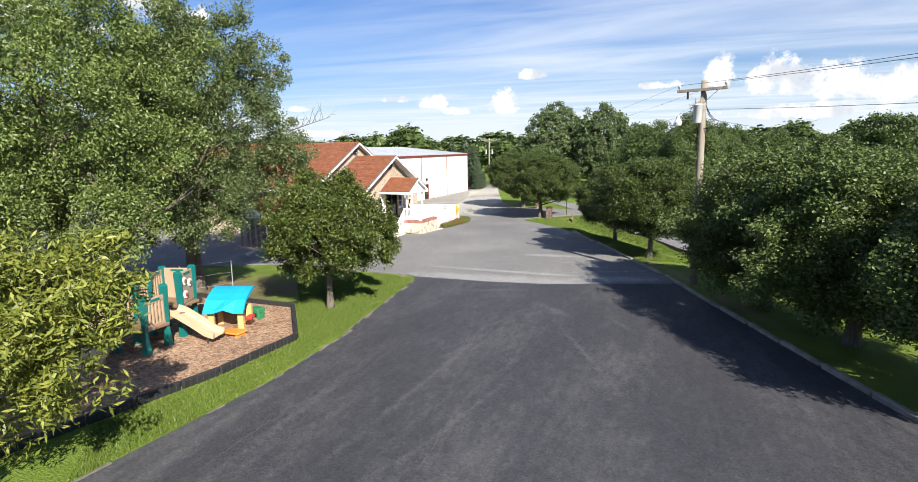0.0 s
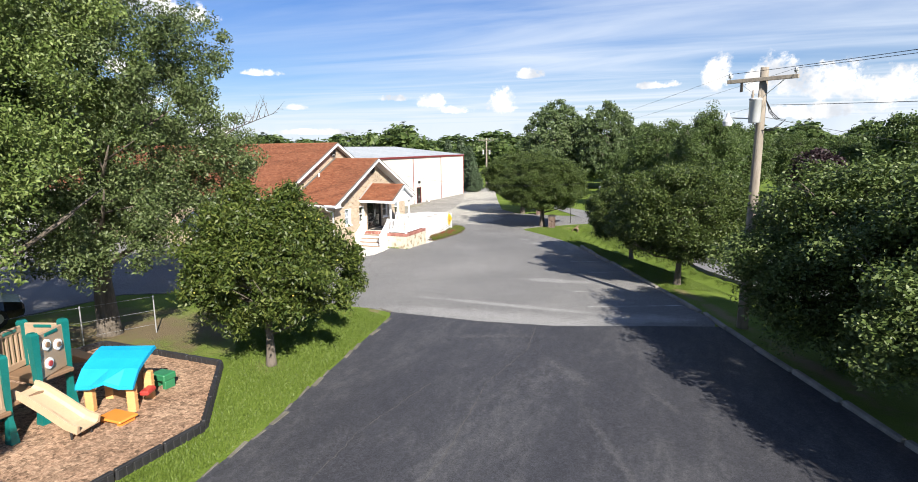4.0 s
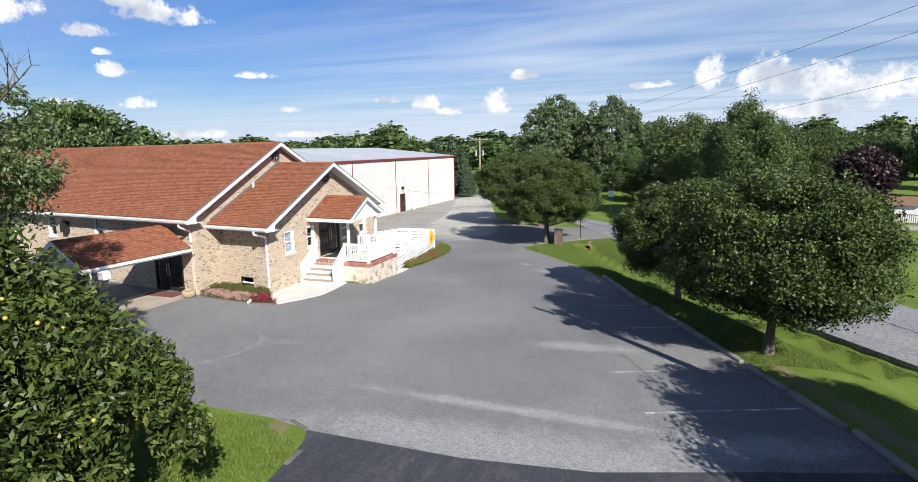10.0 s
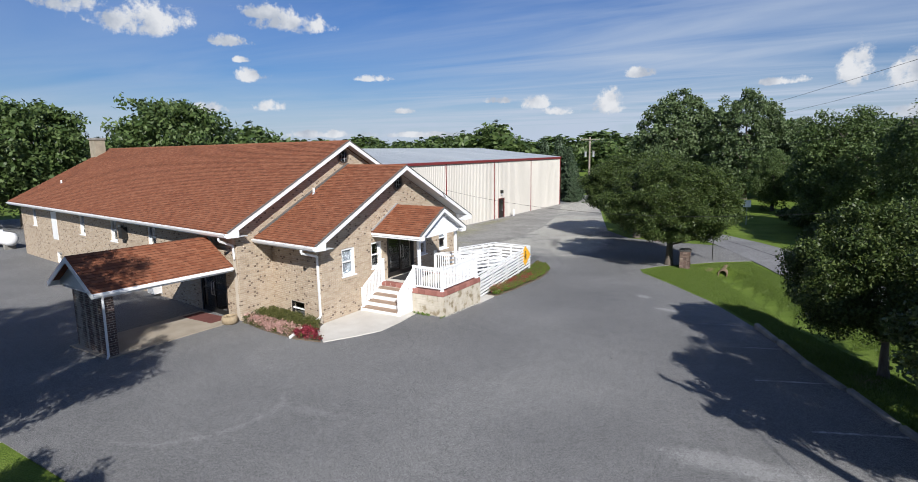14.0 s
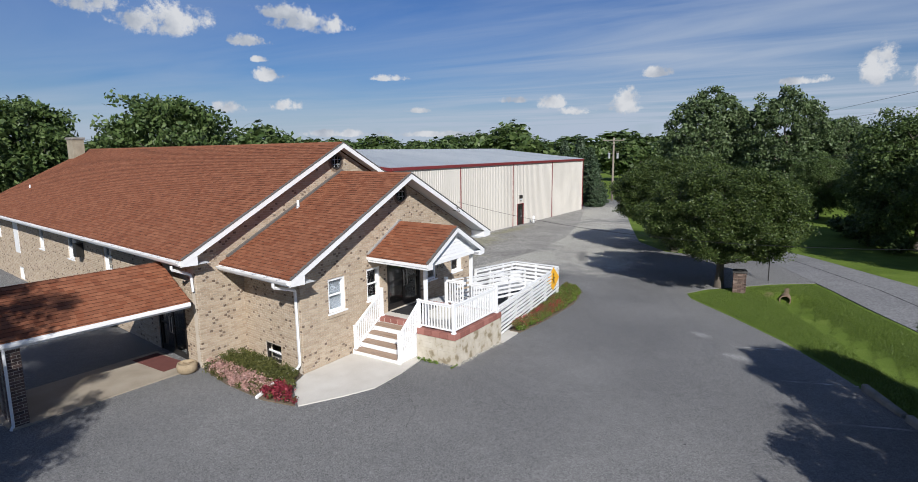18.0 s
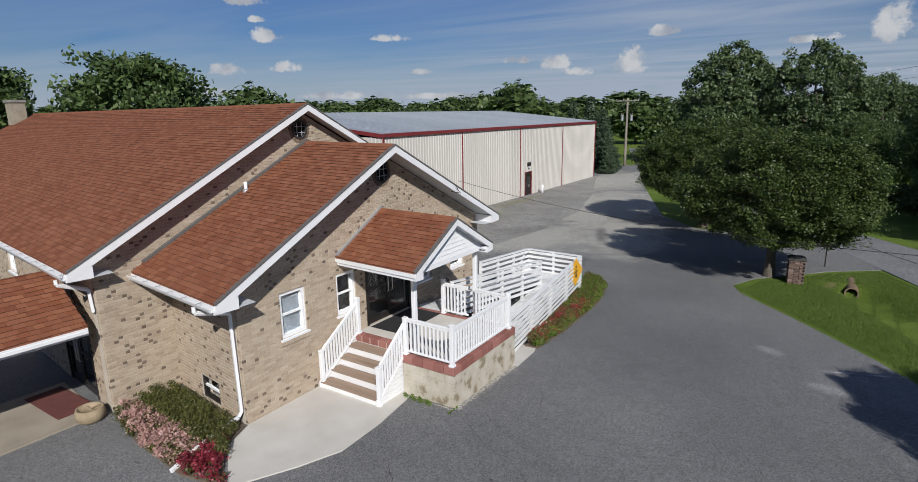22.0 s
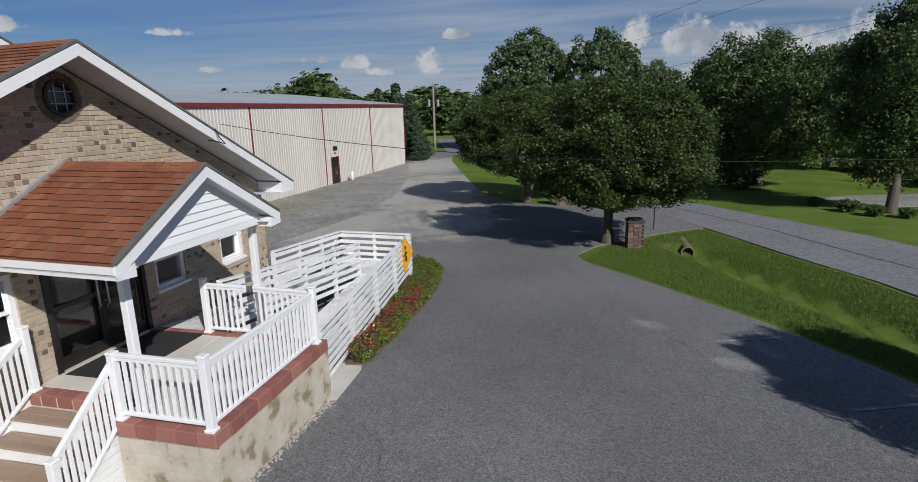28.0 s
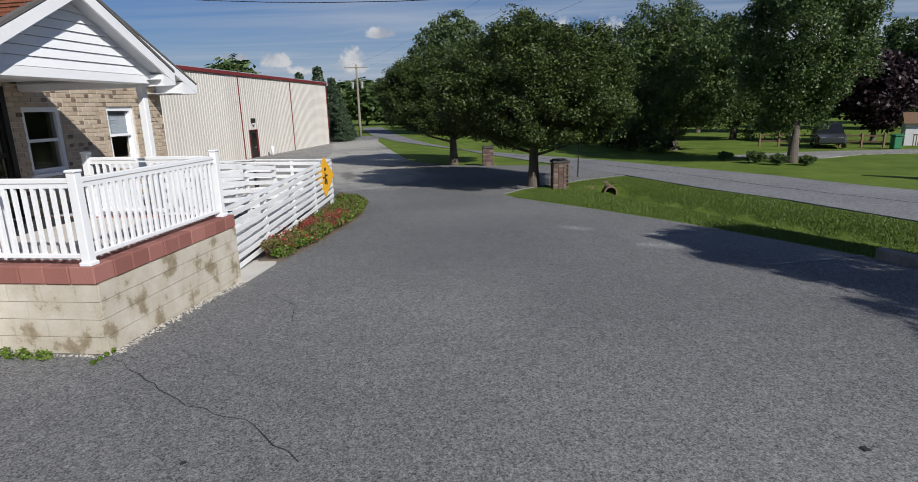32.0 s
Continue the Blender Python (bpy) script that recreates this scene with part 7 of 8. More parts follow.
def bed(name, label, poly, layers, seed):
    b = empty(name, label, "flower bed", "flower beds")
    bm = bmesh.new()
    bm.faces.new([bm.verts.new((x, y, ground_z(y) + 0.06)) for x, y in poly])
    r = bmesh.ops.extrude_face_region(bm, geom=bm.faces[:])
    for v in [g for g in r["geom"] if isinstance(g, bmesh.types.BMVert)]:
        v.co.z -= 0.16
    bmesh.ops.triangulate(bm, faces=bm.faces[:])
    bmesh.ops.recalc_face_normals(bm, faces=bm.faces[:])
    part("soil", bm, M_SOIL, b)
    rng = random.Random(seed)
    xs, ys = [p[0] for p in poly], [p[1] for p in poly]
    for k, (pname, mat, count, per, leaf, h, test) in enumerate(layers):
        cl, tries = [], 0
        while len(cl) < count and tries < count * 60:
            tries += 1
            x, y = rng.uniform(min(xs), max(xs)), rng.uniform(min(ys), max(ys))
            if inside(x, y, poly) and test(x, y):
                cl.append((x, y, ground_z(y) + 0.06 + h * rng.uniform(0.45, 1.0), 0.13 * rng.uniform(0.7, 1.3)))
        if cl:
            ob = new(pname, crown_mesh(pname, cl, per, leaf, 1.0, mat, seed + k))
            ob.parent = b
            ob["kind"] = "stuff"


front = lambda x, y: y < -1.12 - 0.1 * x
bed("flower_bed", "bed of low shrubs and pink and crimson flowers beside the wall", [(-2.85, 0.3), (-2.95, -1.35), (-1.35, -1.68), (0.4, -1.82), (1.42, -1.62), (0.32, -0.8), (0.0, -0.1), (-0.2, -0.02)],
    [("shrub_mass", M_SHRUB, 240, 80, 0.024, 0.3, lambda x, y: not front(x, y) and y < -0.32 - 0.1 * x), ("pink_bloom", M_PINK, 120, 45, 0.032, 0.2, lambda x, y: front(x, y) and x < 0.2), ("crimson_bloom", M_CRIMSON, 46, 40, 0.032, 0.24, lambda x, y: x > 0.25 and y < -0.6), ("edge_foliage", M_SHRUB, 70, 40, 0.032, 0.16, front)], 61)
ramp_bed = [(3.1, 7.25), (3.5, 7.3), (3.55, 9), (3.5, 11), (3.4, 13), (3.05, 14.7), (2.4, 15.8), (1.7, 16.0), (2.0, 15.0), (2.35, 13.6), (2.65, 12), (2.95, 8.5)]
bed("flower_bed", "long bed of red flowers and grasses beside the ramp", ramp_bed,
    [("foliage", M_BED, 380, 80, 0.024, 0.28, lambda x, y: True), ("red_bloom", M_RED, 110, 30, 0.022, 0.32, lambda x, y: y < 12.5), ("pale_bloom", M_PALE, 16, 10, 0.03, 0.3, lambda x, y: y < 10), ("tall_grass", M_LIME, 420, 55, 0.032, 0.26, lambda x, y: y > 11 or x > 3.38)], 71)

pot = empty("planter_pot", "round tan planter bowl on the asphalt by the wall", "planter")
M_POT = material("tan_pot", ((0.2, 0.15, 0.09), (0.32, 0.25, 0.16), (0.4, 0.32, 0.22)), 0.9, scale=5, fine=40, bump=0.5)
bm = bmesh.new()
k = 24
prof = ((0.2, 0.0), (0.28, 0.08), (0.3, 0.2), (0.27, 0.32), (0.24, 0.33), (0.24, 0.27), (0.05, 0.25))
rings = [[bm.verts.new((-3.2 + r * math.cos(2 * math.pi * i / k), -1.72 + r * math.sin(2 * math.pi * i / k), 0.02 + z)) for i in range(k)] for r, z in prof]
for a, b in zip(rings, rings[1:]):
    for i in range(k):
        bm.faces.new((a[i], a[(i + 1) % k], b[(i + 1) % k], b[i]))
bm.faces.new(rings[0][::-1]), bm.faces.new(rings[-1])
part("bowl", bm, M_POT, pot, smooth=True)
bm = bmesh.new()
box(bm, -3.4, -1.74, 0.3, -3.0, -1.7, 0.335, 0.01)
box(bm, -3.22, -1.72, 0.3, -3.18, -1.5, 0.33, 0.01)
part("divider", bm, M_POT, pot)

# crumbs of old mortar and weeds at the foot of the porch
def crumbs(name, label, spots, seed, mat, size):
    rng = random.Random(seed)
    vs, fs = [], []
    for (x0, y0), (x1, y1), spread, count in spots:
        for _ in range(count):
            f = rng.random()
            x = x0 + (x1 - x0) * f + abs(rng.gauss(0, spread))
            y = y0 + (y1 - y0) * f - abs(rng.gauss(0, spread)) * 0.5
            r = size * rng.uniform(0.3, 1.0)
            z = ground_z(y) + 0.022
            k = len(vs)
            a = rng.random() * 6.28
            for i in range(4):
                vs.append((x + r * math.cos(a + 1.57 * i) * rng.uniform(0.7, 1.2), y + r * math.sin(a + 1.57 * i) * rng.uniform(0.7, 1.2), z))
            vs.append((x, y, z + r * rng.uniform(0.5, 0.9)))
            fs += [(k, k + 1, k + 4), (k + 1, k + 2, k + 4), (k + 2, k + 3, k + 4), (k + 3, k, k + 4)]
    tagged(raw(name, vs, fs, mat), label, "rubble", kind="stuff")


M_CRUMB = material("mortar_crumbs", ((0.3, 0.27, 0.22), (0.45, 0.42, 0.36), (0.55, 0.52, 0.46)), 0.95, scale=9, bump=0, by="island")
crumbs("gravel_crumbs", "pale mortar crumbs along the foot of the porch wall", [((3.46, 2.95), (3.46, 6.0), 0.07, 420), ((2.0, 2.9), (3.4, 2.9), 0.05, 120)], 3, M_CRUMB, 0.022)
weeds = empty("weed_clump", "low green weeds at the foot of the porch wall", "weeds")
ob = new("leaves", crown_mesh("leaves", [(2.1 + 0.07 * i, 2.84 - 0.04 * (i % 3), 0.05, 0.07) for i in range(12)] + [(3.47, 2.7 + 0.1 * i, 0.03, 0.03) for i in range(4)], 40, 0.02, 1.0, M_LIME, 91))
ob.parent = weeds

# ---- playground ----
M_TEAL = material("teal_plastic", ((0.0, 0.105, 0.095), (0.004, 0.155, 0.14)), 0.4, scale=2, fine=20, bump=0.03)
M_SLIDE = material("pale_tan_plastic", ((0.42, 0.31, 0.2), (0.52, 0.39, 0.26)), 0.45, scale=2, fine=20, bump=0.03)
M_TAN = material("tan_plastic", ((0.3, 0.215, 0.145), (0.39, 0.285, 0.195)), 0.45, scale=2, fine=20, bump=0.03)
M_BROWN = material("brown_plastic", ((0.16, 0.095, 0.055), (0.22, 0.14, 0.085)), 0.5, scale=2, fine=20, bump=0.05)
M_BLUE = material("blue_plastic", ((0.0, 0.27, 0.5), (0.005, 0.34, 0.6)), 0.4, scale=2, fine=20, bump=0.03)
M_ORANGE = material("orange_plastic", ((0.62, 0.19, 0.03), (0.72, 0.26, 0.05)), 0.45, scale=2, bump=0.03)
M_LTORANGE = material("light_orange_plastic", ((0.6, 0.32, 0.12), (0.68, 0.4, 0.18)), 0.45, scale=2, bump=0.03)
M_GREEN = material("green_plastic", ((0.02, 0.14, 0.06), (0.03, 0.2, 0.09)), 0.45, bump=0.03)
M_BORDER = material("black_plastic", ((0.012, 0.012, 0.013), (0.03, 0.03, 0.032)), 0.55, scale=2, bump=0.1)
M_REDP = material("red_plastic", ((0.35, 0.03, 0.025), (0.45, 0.05, 0.04)), 0.45, bump=0)
PLAY = [(7.3, -17.5), (9.9, -20.75), (9.85, -24), (9.3, -27.3), (8.6, -31), (2.2, -31), (1.6, -24), (2.4, -17.4)]
sheet("play_surface", PLAY, 0.05, M_MULCH, "brown wood-chip play surface", "play surface")
border = empty("play_border", "black plastic timber border round the play surface", "border", kind="structure")
for (x0, y0), (x1, y1) in zip(PLAY, PLAY[1:] + PLAY[:1]):
    n = max(1, round(math.hypot(x1 - x0, y1 - y0) / 1.25))
    for i in range(n):
        a = Vector((x0 + (x1 - x0) * i / n, y0 + (y1 - y0) * i / n, 0))
        b = Vector((x0 + (x1 - x0) * (i + 0.97) / n, y0 + (y1 - y0) * (i + 0.97) / n, 0))
        a.z, b.z = ground_z(a.y) + 0.07, ground_z(b.y) + 0.07
        bm = bmesh.new()
        bar(bm, a, b, 0.1, 0.3, 0.02)
        for k in range(6):
            q = a.lerp(b, (k + 0.5) / 6)
            box(bm, q.x - 0.065, q.y - 0.065, q.z - 0.1, q.x + 0.065, q.y + 0.065, q.z + 0.11, 0.01)
        part("border_timber", bm, M_BORDER, border)

play = empty("climbing_frame", "teal and tan plastic climbing frame with slides", "play structure")
GZ = ground_z(-22.3)
POSTS = [(6.78, -23.6, 1.85), (6.62, -22.7, 2.0), (6.3, -21.85, 2.2), (5.9, -20.9, 2.25), (5.75, -23.75, 1.85), (5.55, -22.9, 2.0), (5.2, -22.05, 2.1), (4.9, -21.2, 2.2), (4.9, -24.3, 1.7), (5.9, -24.6, 1.7)]
for x, y, h in POSTS:
    bm = bmesh.new()
    z = ground_z(y)
    for za, zb, wa, wb in ((-0.1, 0.16, 0.13, 0.1), (0.16, 0.6, 0.1, 0.062), (0.6, 1.2, 0.062, 0.075), (1.2, h - 0.06, 0.075, 0.1), (h - 0.06, h, 0.1, 0.075)):
        v = [bm.verts.new((x + sx * w, y + sy * w * 0.8, z + zz)) for zz, w in ((za, wa), (zb, wb)) for sx, sy in ((-1, -1), (1, -1), (1, 1), (-1, 1))]
        for f in ((3, 2, 1, 0), (4, 5, 6, 7), (0, 1, 5, 4), (1, 2, 6, 5), (2, 3, 7, 6), (3, 0, 4, 7)):
            bm.faces.new([v[k] for k in f])
    part("post", bm, M_TEAL, play, "teal flared plastic post")


def play_panel(a, b, z0, z1, kind):
    """A moulded panel between two posts."""
    a, b = Vector((*a, 0)), Vector((*b, 0))
    n = (b - a).normalized()
    L = (b - a).length
    m = Matrix((n, Vector((-n.y, n.x, 0)), Vector((0, 0, 1)))).transposed().to_4x4()
    m.translation = a + Vector((0, 0, GZ))
    bm = bmesh.new()
    if kind == "slots":
        box(bm, 0.06, -0.035, z0, L - 0.06, 0.035, z0 + 0.16, 0.015, m)
        box(bm, 0.06, -0.035, z1 - 0.16, L - 0.06, 0.035, z1, 0.015, m)
        box(bm, 0.06, -0.03, z0 + 0.1, 0.1, 0.03, z1 - 0.1, 0, m)
    else:
        box(bm, 0.06, -0.035, z0, L - 0.06, 0.035, z1, 0.02, m)
    p = part("panel", bm, M_TAN, play, "tan moulded panel")
    for i in range(6 if kind == "slots" else 0):
        bm = bmesh.new()
        u = 0.06 + (L - 0.2) * i / 5
        box(bm, u, -0.03, z0 + 0.15, u + 0.075, 0.03, z1 - 0.15, 0.012, m)
        part("slat", bm, M_TAN, p)
    if kind == "rings":
        for u, z in ((0.32, z1 - 0.3), (0.68, z1 - 0.42), (0.34, z1 - 0.75)):
            bm = bmesh.new()
            c = m @ Vector((u * L / 1.0, -0.05, z))
            o = m.to_3x3() @ Vector((0, 1, 0))
            tube(bm, [c - o * 0.02, c + o * 0.02], 0.13, 16)
            part("disc", bm, M_WHITE, p, "white play disc")
            bm = bmesh.new()
            tube(bm, [c - o * 0.05, c - o * 0.015], 0.065, 14)
            part("knob", bm, M_REDP if z == z1 - 0.75 else M_BROWN, p)
    bm = bmesh.new()
    box(bm, L * 0.3, -0.05, z1 - 0.12, L * 0.75, 0.05, z1 - 0.03, 0.02, m)
    part("grip", bm, M_TEAL, p)


P = [(x, y) for x, y, _ in POSTS]
play_panel(P[0], P[1], 0.75, 1.7, "slots")
play_panel(P[2], P[3], 1.05, 2.1, "rings")
play_panel(P[4], P[5], 0.85, 1.8, "slots")
play_panel(P[5], P[6], 0.95, 1.9, "slots")
play_panel(P[6], P[7], 1.05, 2.05, "slots")
play_panel(P[7], P[3], 1.05, 2.1, "plain")
play_panel(P[8], P[4], 0.7, 1.55, "rings")
play_panel(P[8], P[9], 0.7, 1.5, "slots")
for x0, x1, y0, y1, z in ((5.65, 6.75, -23.65, -22.7, 0.82), (5.35, 6.6, -22.7, -21.85, 0.92), (5.0, 6.2, -21.85, -20.95, 1.05), (4.95, 5.9, -24.5, -23.7, 0.7)):
    bm = bmesh.new()
    box(bm, x0, y0, GZ + z - 0.1, x1, y1, GZ + z, 0.02)
    part("platform", bm, M_BROWN, play, "brown platform")


def trough(path, w, side, mat, name, label):
    bm = bmesh.new()
    prof = ((-w, side), (-w + 0.05, side), (-w + 0.06, 0.05), (-w + 0.12, 0.0), (w - 0.12, 0.0), (w - 0.06, 0.05), (w - 0.05, side), (w, side), (w, -0.03), (-w, -0.03))
    rings = []
    pts = [Vector(p) for p in path]
    for i, p in enumerate(pts):
        d = (pts[min(i + 1, len(pts) - 1)] - pts[max(i - 1, 0)]).normalized()
        s = d.cross(Vector((0, 0, 1))).normalized()
        u = s.cross(d)
        rings.append([bm.verts.new(p + s * a + u * b) for a, b in prof])
    n = len(prof)
    for r0, r1 in zip(rings, rings[1:]):
        for i in range(n):
            bm.faces.new((r0[i], r0[(i + 1) % n], r1[(i + 1) % n], r1[i]))
    bm.faces.new(rings[0][::-1]), bm.faces.new(rings[-1])
    bmesh.ops.recalc_face_normals(bm, faces=bm.faces[:])
    part(name, bm, mat, play, label, smooth=False)


trough([(6.35, -22.2, GZ + 0.98), (6.6, -22.15, GZ + 0.9), (7.1, -22.05, GZ + 0.62), (7.55, -21.95, GZ + 0.33), (7.85, -21.9, GZ + 0.25)], 0.3, 0.16, M_SLIDE, "slide", "tan wavy slide chute")
trough([(4.9, -20.6, GZ + 1.1), (4.6, -20.1, GZ + 0.8), (4.2, -19.4, GZ + 0.35), (4.0, -19.1, GZ + 0.25)], 0.3, 0.16, M_SLIDE, "slide", "tan slide chute")
for x, y in ((7.65, -22.15), (7.7, -21.75)):
    bm = bmesh.new()
    tube(bm, [(x, y, GZ - 0.1), (x, y, GZ + 0.24)], 0.025, 8)
    part("slide_leg", bm, M_BORDER, play)
bm = bmesh.new()
tp = [(6.0, -24.0, GZ + 1.25), (6.35, -24.4, GZ + 1.2), (6.75, -25.1, GZ + 0.9), (7.1, -25.8, GZ + 0.55), (7.35, -26.3, GZ + 0.38)]
tube(bm, tp, 0.4, 18)
part("tube_slide", bm, M_SLIDE, play, "tan enclosed tube slide", smooth=True)
for p, q in ((tp[1], tp[2]), (tp[3], tp[4])):
    bm = bmesh.new()
    a = Vector(p).lerp(Vector(q), 0.2)
    d = (Vector(q) - Vector(p)).normalized()
    tube(bm, [a - d * 0.04, a + d * 0.04], 0.44, 18)
    part("tube_flange", bm, M_TAN, play, smooth=True)
trough([(7.3, -26.2, GZ + 0.1), (7.6, -26.7, GZ + 0.02), (7.9, -27.2, GZ + 0.06)], 0.4, 0.18, M_TAN, "slide_exit", "tan open slide exit")

house = empty("playhouse", "toy playhouse with bright blue roof and tan posts", "playhouse")
hm = pose(7.0, -20.45, ground_z(-20.4) + 0.03, 0, 0, 21)
for sx in (-0.5, 0.5):
    for sy in (-0.38, 0.38):
        bm = bmesh.new()
        box(bm, sx - 0.1, sy - 0.08, -0.05, sx + 0.1, sy + 0.08, 0.72, 0.02, hm)
        for k in range(4):
            box(bm, sx - 0.106, sy - 0.086, 0.1 + k * 0.16, sx + 0.106, sy + 0.086, 0.112 + k * 0.16, 0, hm)
        part("post", bm, M_LTORANGE, house, "tan stone-textured post")
bm = bmesh.new()
rings = []
for y, z in ((-0.62, 0.66), (-0.6, 0.74), (-0.3, 1.06), (0.0, 1.2), (0.3, 1.3), (0.5, 1.34), (0.55, 1.26), (0.3, 1.2), (0.0, 1.1), (-0.3, 0.96), (-0.56, 0.66)):
    rings.append([bm.verts.new(hm @ Vector((x, y, z + (0.0 if abs(x) > 0.3 or z > 0.8 else 0.12)))) for x in (-0.68, -0.35, 0.0, 0.35, 0.68)])
for r0, r1 in zip(rings, rings[1:] + rings[:1]):
    for i in range(4):
        bm.faces.new((r0[i], r0[i + 1], r1[i + 1], r1[i]))
for i in (0, 4):
    bm.faces.new([r[i] for r in rings])
bmesh.ops.recalc_face_normals(bm, faces=bm.faces[:])
part("roof", bm, M_BLUE, house, "bright blue curved roof")
bm = bmesh.new()
box(bm, -0.42, 0.34, 0.0, 0.42, 0.42, 0.95, 0.02, hm)
part("back_wall", bm, M_BROWN, house)
bm = bmesh.new()
box(bm, 0.56, -0.2, 0.3, 0.78, 0.2, 0.42, 0.03, hm)
part("counter", bm, M_REDP, house, "red shelf")
for name, label, c, size, mat in (("toy_table", "orange plastic picnic table lying on the chips", (7.75, -21.15), (0.75, 0.5, 0.16), M_ORANGE), ("toy_box", "green plastic play box", (7.05, -19.25), (0.5, 0.4, 0.42), M_GREEN)):
    t = empty(name, label, "toy")
    z = ground_z(c[1]) + 0.03
    bm = bmesh.new()
    box(bm, c[0] - size[0] / 2, c[1] - size[1] / 2, z + size[2] * 0.55, c[0] + size[0] / 2, c[1] + size[1] / 2, z + size[2], 0.03)
    part("top", bm, mat, t)
    for sx in (-0.35, 0.35):
        bm = bmesh.new()
        box(bm, c[0] + sx * size[0] - 0.06, c[1] - size[1] * 0.4, z - 0.03, c[0] + sx * size[0] + 0.06, c[1] + size[1] * 0.4, z + size[2] * 0.55, 0.02)
        part("support", bm, mat, t)
fence = empty("wire_fence", "thin steel posts of a wire fence by the car park", "fence")
for i in range(6):
    x, y = 2.6 - i * 0.9, -15.6 - i * 2.0
    bm = bmesh.new()
    tube(bm, [(x, y, ground_z(y) - 0.1), (x, y, ground_z(y) + 1.35)], 0.022, 8)
    part("fence_post", bm, M_GALV, fence)
for dz in (0.3, 0.8, 1.3):
    bm = bmesh.new()
    tube(bm, [(2.6 - i * 0.9, -15.6 - i * 2.0, ground_z(-15.6 - i * 2.0) + dz) for i in range(6)], 0.004, 4)
    part("fence_wire", bm, M_GALV, fence)


tank = empty("gas_tank", "white horizontal gas tank on saddles beyond the hall", "tank")
bm = bmesh.new()
tx, ty = -33.4, 2.2
tz = ground_z(ty) + 0.75
tube(bm, [(tx - 1.75, ty, tz), (tx - 1.7, ty, tz), (tx - 1.5, ty, tz), (tx + 1.5, ty, tz), (tx + 1.7, ty, tz), (tx + 1.75, ty, tz)], [0.12, 0.3, 0.48, 0.48, 0.3, 0.12], 18)
part("shell", bm, M_WHITE, tank, smooth=True)
for d in (-1.1, 1.1):
    bm = bmesh.new()
    box(bm, tx + d - 0.12, ty - 0.35, ground_z(ty) - 0.05, tx + d + 0.12, ty + 0.35, tz - 0.3, 0.02)
    part("saddle", bm, M_KERB, tank)
bm = bmesh.new()
tube(bm, [(tx, ty, tz + 0.45), (tx, ty, tz + 0.58)], [0.16, 0.14], 12)
part("dome", bm, M_WHITE, tank)


